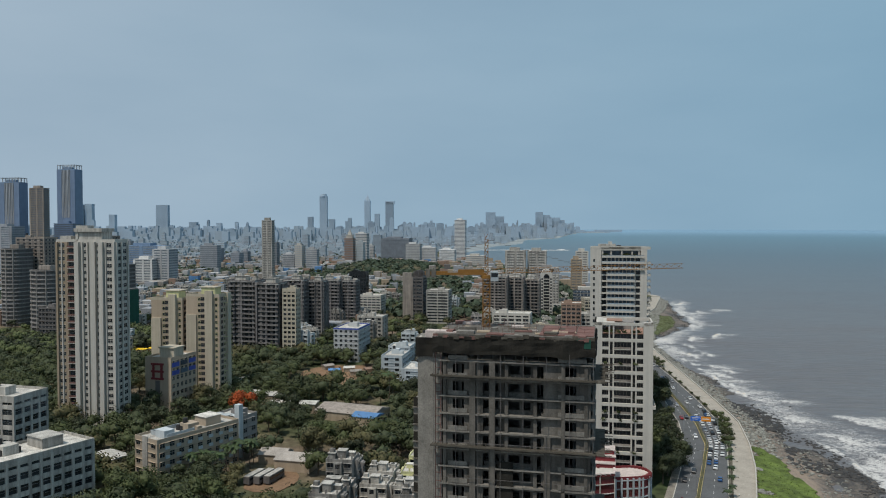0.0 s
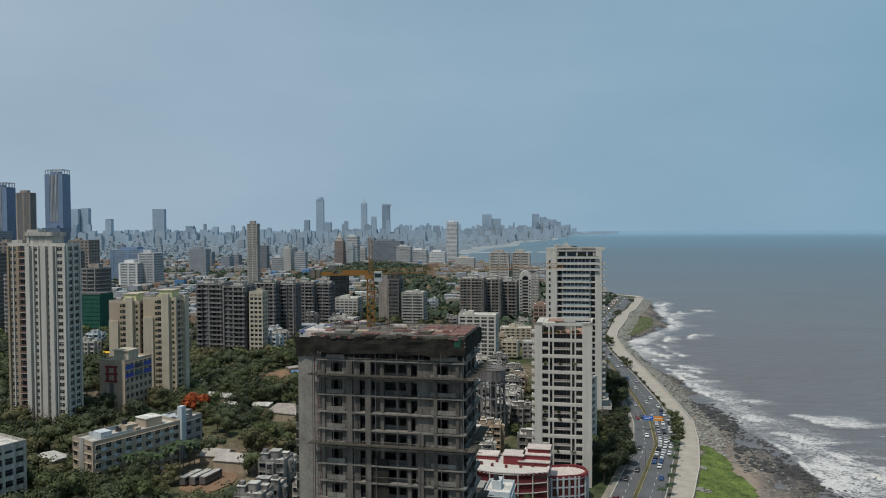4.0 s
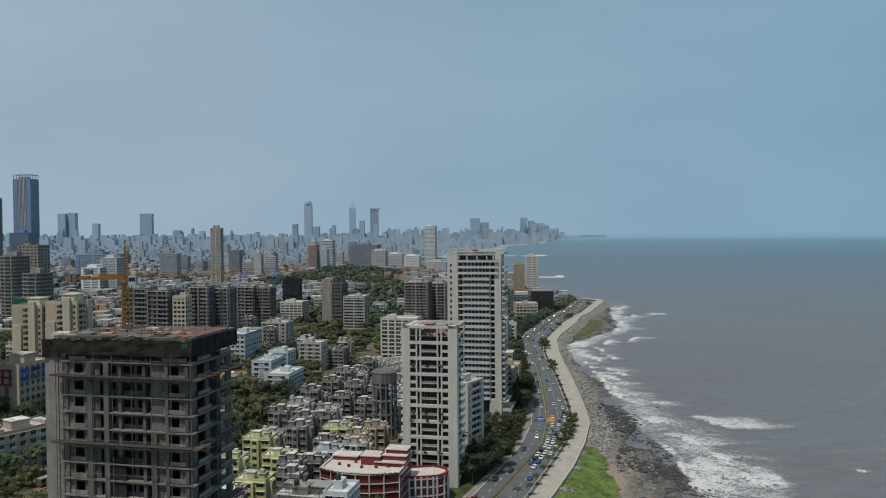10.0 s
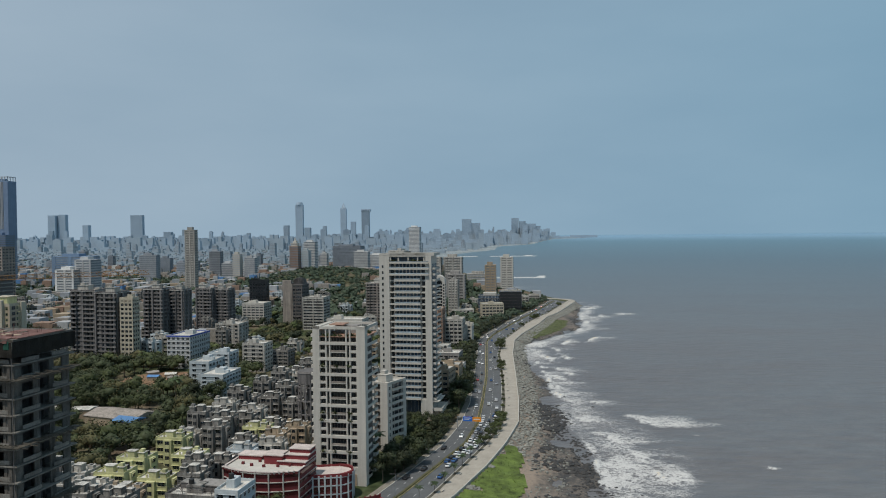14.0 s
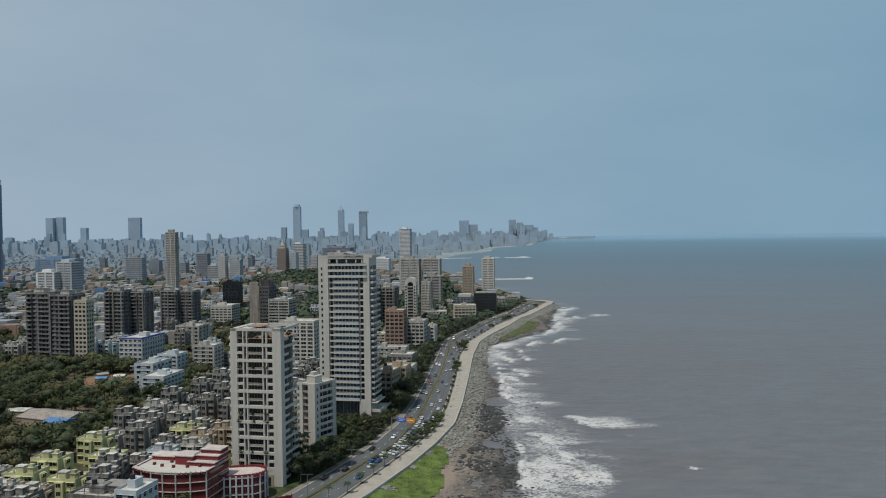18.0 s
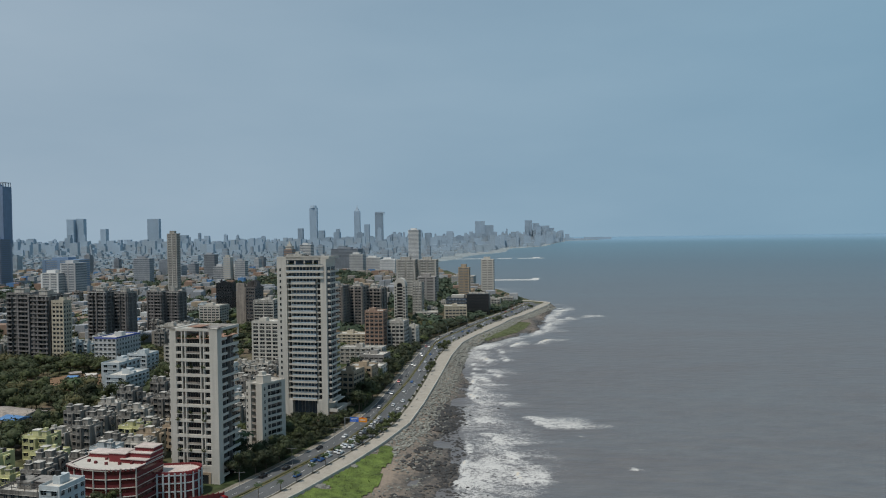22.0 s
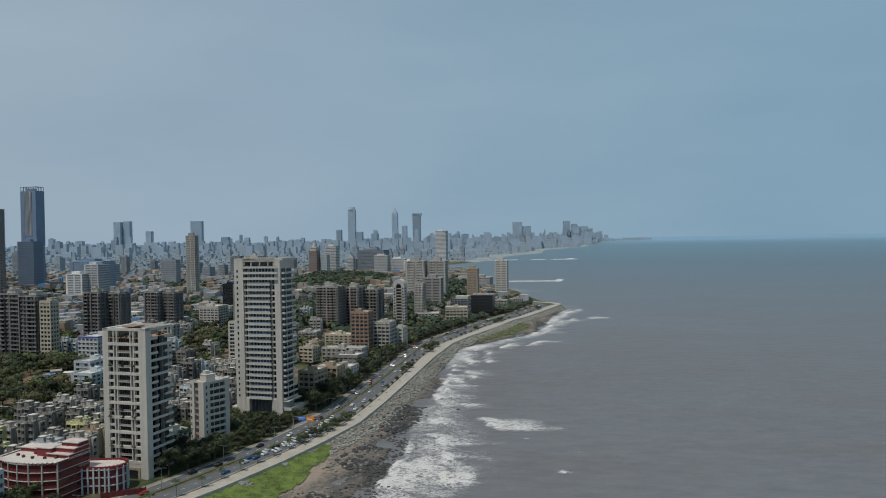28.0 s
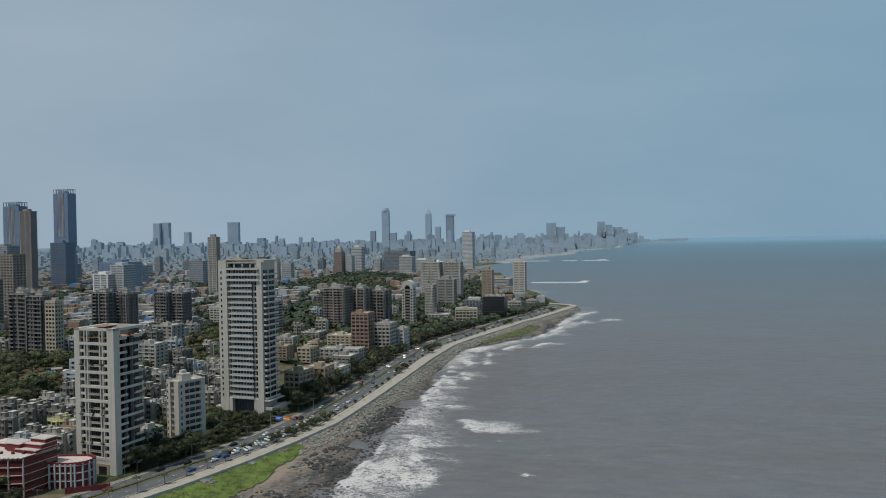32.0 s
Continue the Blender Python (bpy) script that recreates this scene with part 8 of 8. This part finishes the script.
for u, y0, y1, gap in ((0.3, 240, 1040, 48), (0.62, 270, 1040, 40)):
    y = y0
    while y < y1:
        park(rng.choice(("carwhite", "carsilver", "carblack", "carred", "carblack")), lane(LAND_X, MED_X, u, y), y, heading(y), "driving along the coast road")
        y += gap * rng.uniform(0.6, 1.5)


def lane_marks():
    l = []
    for y in np.arange(150, 1040, 7.0):
        for a, b in ((LAND_X, MED_X), (MED_X, ROAD_X)):
            x = lane(a, b, 0.5, y)
            dx = line_x(MED_X, y + 1.5) - line_x(MED_X, y - 1.5)
            l.append([(x - 0.07, y, 0.036), (x + 0.07, y, 0.036), (x + 0.07 + dx * 0.8, y + 2.6, 0.036), (x - 0.07 + dx * 0.8, y + 2.6, 0.036)])
    v = [p for q in l for p in q]
    f = [(4 * k, 4 * k + 1, 4 * k + 2, 4 * k + 3) for k in range(len(l))]
    tagged(new("lane_marks", mesh_of("marks", v, f, "whitepaint")), "worn white dashed lane marks", "road marking", kind="stuff")


lane_marks()

# street lamps on the median
for y in np.arange(210, 1030, 32.0):
    b = thing("street_lamp", line_x(MED_X, y), y, 0.4, 0, "grey steel street lamp with two arms in the road divider", "street lamp", "street lamps")
    part("pole", cyl_mesh(0.11, 0.07, 9.0, "steel", 8), b)
    arm = part("arm", boxm(3.6, 0.08, 0.08, "steel"), b, (-1.8, -0.04, 8.9))
    part("lamp_head", boxm(0.8, 0.3, 0.14, "darkgrey"), arm, (-0.4, -0.11, -0.04))
    part("lamp_head", boxm(0.8, 0.3, 0.14, "darkgrey"), arm, (3.2, -0.11, -0.04))

# overhead direction boards, their writing too small to read
b = thing("road_sign", 94.5, 369.0, 0, -14, "overhead steel gantry with a blue and an orange board", "road sign")
part("post", boxm(0.3, 0.3, 7.2, "steel"), b, (0, 0, 0))
part("post", boxm(0.3, 0.3, 7.2, "steel"), b, (15.5, 0, 0))
part("beam", boxm(15.5, 0.3, 0.4, "steel"), b, (0, 0, 6.8))
bl = part("board", boxm(4.6, 0.15, 2.2, "signblue"), b, (3.2, -0.2, 5.3), label="blue board")
part("lettering", boxes("bar", [(0, 0, 0, 3.6, 0.03, 0.28)], "whitepaint"), bl, (0.5, -0.03, 1.4))
part("lettering", boxes("bar", [(0, 0, 0, 2.6, 0.03, 0.28)], "whitepaint"), bl, (0.5, -0.03, 0.7))
og = part("board", boxm(4.4, 0.15, 2.2, "orange"), b, (8.0, -0.2, 5.3), label="orange board")
part("lettering", boxes("bar", [(0, 0, 0, 3.2, 0.03, 0.4)], "whitepaint"), og, (0.5, -0.03, 0.9))

# stone benches along the promenade
for y in np.arange(240, 560, 20.0):
    b = thing("bench", line_x(PROM_X, y) + 1.6, y, 0.35, -20, "pale stone bench on the seaside promenade", "bench", "promenade benches")
    part("seat", boxm(0.5, 1.8, 0.1, "kerb"), b, (0, 0, 0.4))
    part("leg", boxm(0.4, 0.2, 0.4, "kerb"), b, (0.05, 0.2, 0))
    part("leg", boxm(0.4, 0.2, 0.4, "kerb"), b, (0.05, 1.4, 0))

# ---- boulders, black rock, grass ----
def near_green(x, y):
    s = x - line_x(SEA_X, y)
    edge = 23 - max(0, y - 285) * 0.25 + 6 * noise.noise(Vector((x * 0.06, y * 0.06, 1)))
    hole = noise.noise(Vector((x * 0.11, y * 0.11, 4))) > 0.28 and s < 10 and y > 285
    return 0.8 < s < edge and y < 345 and not hole


def stone(seed):
    r2 = random.Random(seed)
    bm = bmesh.new()
    bmesh.ops.create_icosphere(bm, subdivisions=1, radius=1)
    for q in bm.verts:
        q.co *= r2.uniform(0.68, 1.12)
        q.co.z *= 0.7
    me = bpy.data.meshes.new("boulder")
    bm.to_mesh(me)
    bm.free()
    return me


STONES = []
for k in range(5):
    me = stone(k)
    me.materials.append(M["rock"])
    STONES.append(me)
fore = bpy.data.objects["foreshore"]


count = 0
rng = random.Random(23)
pts = []
base = [np.array([v.co[:] for v in me.vertices]) for me in STONES]
faces = [[tuple(p.vertices) for p in me.polygons] for me in STONES]
jv, jf = [], []
bv, bf = [], []


def add_stone(vs, fs, x, y, z, s, kind):
    a = rng.uniform(0, 6.28)
    c, sn = math.cos(a), math.sin(a)
    o = len(vs)
    for q in base[kind]:
        vs.append((x + s * (q[0] * c - q[1] * sn), y + s * (q[0] * sn + q[1] * c), z + s * q[2]))
    fs.extend(tuple(i + o for i in p) for p in faces[kind])


for k in range(4600):
    y = 190 + 850 * rng.random() ** 1.35
    wid = 11 if y > 330 else 4 + rng.random() * 4
    x = line_x(SEA_X, y) + 1.0 + wid * rng.random() ** 1.2
    if near_green(x, y):
        continue
    s = rng.uniform(0.45, 1.15) * (1 + (y > 600) * 0.4)
    kd = rng.randrange(5)
    if count < 290 and 330 < y < 400:
        part("boulder", STONES[kd], fore, (x, y, shore_height(x, y) + 0.2), rng.uniform(0, 360)).scale = (s, s, s)
        count += 1
    else:
        add_stone(jv, jf, x, y, shore_height(x, y) + 0.2, s, kd)
for k in range(2300):                    # smaller stones strewn over the earth below
    y = 205 + 330 * rng.random() ** 1.3
    a, b = line_x(SEA_X, y), water_x(y)
    u = rng.uniform(0.10, 0.72)
    x = a + (b - a) * u
    if noise.noise(Vector((x * 0.08, y * 0.05, 14.5))) < -0.3 or near_green(x, y):
        continue
    s = rng.choice((0.25, 0.3, 0.4, 0.55, 0.8)) * rng.uniform(0.8, 1.3)
    add_stone(jv, jf, x, y, shore_height(x, y) + 0.15 * s, s, rng.randrange(5))
tagged(new("boulders", mesh_of("boulders", jv, jf, "rock")), "grey boulders heaped against the sea wall", "rocks", kind="stuff")
for k in range(2600):
    y = rng.choice((rng.uniform(200, 480), rng.uniform(200, 480), rng.uniform(480, 1040)))
    x = water_x(y) - 6 + rng.gauss(0, 1) * (8 if y < 480 else 3)
    if noise.noise(Vector((x * 0.07, y * 0.03, 9))) < 0.05 and y < 480:
        continue
    s = rng.uniform(0.35, 1.3) if y < 480 else rng.uniform(0.3, 0.9)
    add_stone(bv, bf, x, y, max(SEA_Z - 0.1, shore_height(x, y)) - 0.1 * s, s, rng.randrange(5))
for k in range(2400):
    y = rng.uniform(205, 440)
    a, b = line_x(SEA_X, y), water_x(y)
    u = rng.uniform(0.36, 1.04)
    x = a + (b - a) * u
    if noise.noise(Vector((x * 0.055, y * 0.04, 2.5))) + 0.35 * (u - 0.7) < 0.10:
        continue
    s = rng.choice((0.5, 0.7, 0.9, 1.3, 2.0)) * rng.uniform(0.7, 1.2)
    add_stone(bv, bf, x, y, max(SEA_Z - 0.1, shore_height(x, y)) - 0.15 * s, s, rng.randrange(5))
tagged(new("tidal_rocks", mesh_of("rocks", bv, bf, "blackrock")), "wet black rocks at the water's edge", "rocks", kind="stuff")


def grass_patch(name, inside, x0, x1, y0, y1, step, label, mt="grass"):
    gen = random.Random(6)
    v, f, idx = [], [], {}
    nx, ny = int((x1 - x0) / step), int((y1 - y0) / step)
    for i in range(nx):
        for j in range(ny):
            x, y = x0 + i * step, y0 + j * step
            if not inside(x + step / 2, y + step / 2):
                continue
            q = []
            for a, b in ((0, 0), (1, 0), (1, 1), (0, 1)):
                key = (i + a, j + b)
                if key not in idx:
                    px, py = x0 + key[0] * step, y0 + key[1] * step
                    idx[key] = len(v)
                    v.append((px, py, shore_height(px, py) + 0.35 + 0.15 * noise.noise(Vector((px * 0.3, py * 0.3, 0)))))
                q.append(idx[key])
            f.append(tuple(q))
    # blades
    for k in range(9000):
        x, y = gen.uniform(x0, x1), gen.uniform(y0, y1)
        if inside(x, y):
            z = shore_height(x, y) + 0.3
            a = gen.uniform(0, 3.14)
            n = len(v)
            c, s = math.cos(a) * 0.25, math.sin(a) * 0.25
            v += [(x - c, y - s, z), (x + c, y + s, z), (x + gen.uniform(-0.2, 0.2), y, z + gen.uniform(0.3, 0.7))]
            f.append((n, n + 1, n + 2))
    tagged(new(name, mesh_of(name, v, f, mt)), label, "grass", kind="stuff")


def head_green(x, y):
    s = x - line_x(SEA_X, y)
    return 3 + 3 * noise.noise(Vector((x * 0.05, y * 0.05, 1))) < s < (water_x(y) - line_x(SEA_X, y)) * 0.62 and 712 < y < 850


grass_patch("shore_grass", near_green, -20, 150, 130, 350, 1.5, "bright green grass on the shore below the wall")
grass_patch("headland_grass", head_green, 150, 235, 705, 860, 3.0, "olive grass on the headland", "headgrass")

# ---- sheds, yard and small things in the green quarter ----
def shed(x, y, w, d, h, rz, mt, label, ridge=1.6):
    z = land_z(x, y)
    b = thing("shed", x, y, z, rz, label, "shed")
    part("wall", boxm(w - 0.6, d - 0.6, h, "tan"), b, (0.3, 0.3, 0))
    part("roof", mesh_of("roof", [(0, 0, h), (w, 0, h), (w, d / 2, h + ridge), (0, d / 2, h + ridge), (0, d, h), (w, d, h), (0, 0, h - 0.2), (w, 0, h - 0.2), (0, d, h - 0.2), (w, d, h - 0.2)], [(0, 1, 2, 3), (3, 2, 5, 4), (6, 7, 1, 0), (4, 5, 9, 8), (0, 3, 4, 8, 6), (1, 7, 9, 5, 2), (6, 8, 9, 7)], mt), b)


shed(-80, 340, 30, 18, 4.0, -20, "tanbrown", "long shed with a dusty tan sheet roof", 2.0)
shed(-62, 330, 12, 10, 4.0, -20, "tarpblue", "shed under blue roof sheets", 1.2)
shed(-88, 276, 11, 8, 3.5, -10, "tinroof", "brown tin-roofed shed under trees", 1.8)
shed(-80, 268, 14, 10, 4.2, -12, "tinroof", "brown tin-roofed open shed by a red-earth yard", 1.8)
shed(-121, 366, 21, 10, 5.5, -15, "roof", "flat white service building under trees", 0.3)
shed(-104, 350, 23, 8, 4.5, -3, "roof", "flat pale service building under trees", 0.3)
shed(-146, 378, 36, 7, 4.5, 58, "roof", "long low building with a pale roof beside the beige towers", 0.5)
shed(-147, 270, 13, 8, 5.0, -32, "roof", "small flat-roofed building beside the long beige block", 0.3)
for k, (x, y, m_) in enumerate(((-92, 440, "tarpblue"), (-84, 447, "roof"), (-78, 436, "tinroof"), (-70, 443, "brownplaster"), (-96, 452, "tinroof"))):
    shed(x, y, 7, 5, 2.6, 10 * k, m_, ("hut with a blue tarpaulin", "pale roofed hut", "tin-roofed hut", "rust-brown hut", "tin-roofed hut")[k] + " in the clearing", 0.9)
for k in range(3):
    z = land_z(-205, 440 + 8 * k)
    tagged(new("tarpaulin", boxes("tarp", [(0, 0, 3.0, 10, 7, 0.15), (0.3, 0.3, 0, 0.2, 0.2, 3.0), (9.5, 6.5, 0, 0.2, 0.2, 3.0)], "tarpyellow" if k < 2 else "tarpblue")), "bright tarpaulin over a stall" if k == 2 else "bright yellow tarpaulin over a stall", "tarpaulin").location = (-238 + 9 * k, 503 + 5 * k, z + 0.5)


def patch(name, cx, cy, rx_, ry_, mt, label, up=0.15):
    """An uneven piece of bare earth laid on the ground."""
    v, f = [(cx, cy, land_z(cx, cy) + up)], []
    n = 40
    for ring in (0.5, 1.0):
        for k in range(n):
            a = 6.2832 * k / n
            q = ring * (1 + 0.22 * noise.noise(Vector((math.cos(a) * 2, math.sin(a) * 2, cx))))
            x, y = cx + rx_ * q * math.cos(a), cy + ry_ * q * math.sin(a)
            v.append((x, y, land_z(x, y) + up))
    for k in range(n):
        j = (k + 1) % n
        f += [(0, 1 + k, 1 + j), (1 + k, 1 + n + k, 1 + n + j, 1 + j)]
    tagged(new(name, mesh_of(name, v, f, mt)), label, "ground", kind="structure")


M["earth"] = material("bare_earth", (0.20, 0.125, 0.075), 0.95, 0.5, 8, 0, 0.3)
patch("clearing", -85, 440, 24, 30, "earth", "brown bare earth clearing with scrub")
patch("yard", -78, 258, 9, 12, "earth", "red-brown earth yard")
for k in range(3):
    z = land_z(-80, 255) + 0.15
    c = thing("bus", -84 + k * 3.3, 252 + k * 0.4, z, 72, "parked bus with a pale roof under trees", "bus", "parked buses")
    part("body", boxes("bus", [(0, 0, 0.5, 9.5, 2.4, 2.4), (0.2, 0.1, 2.9, 9.1, 2.2, 0.2)], ["darkgrey", "paleplaster"], [0, 1]), c)
    part("window", boxm(9.0, 0.06, 0.8, "glass"), c, (0.25, -0.04, 1.7))
    for q in (1.5, 7.5):
        part("wheel", TYRE, c, (q, 0.1, 0.4))

# cars parked on the paved yard by the towers
patch("car_park", -175, 360, 11, 13, "footpath", "dusty paved yard for parked cars")
for k in range(12):
    m_ = ("carwhite", "carsilver", "carwhite", "carred", "carblack", "carwhite")[k % 6]
    px, py = -183 + (k % 4) * 5.2, 351 + (k // 4) * 7.5
    c = copy_thing(CARS[m_ if m_ in CARS else "carwhite"], pose(px, py, land_z(px, py) + 0.16, 0, 0, 80 + 4 * (k % 3)))
    tagged(c, NAMES[m_ if m_ in CARS else "carwhite"] + " parked in a yard by the towers", group="cars in the yard")
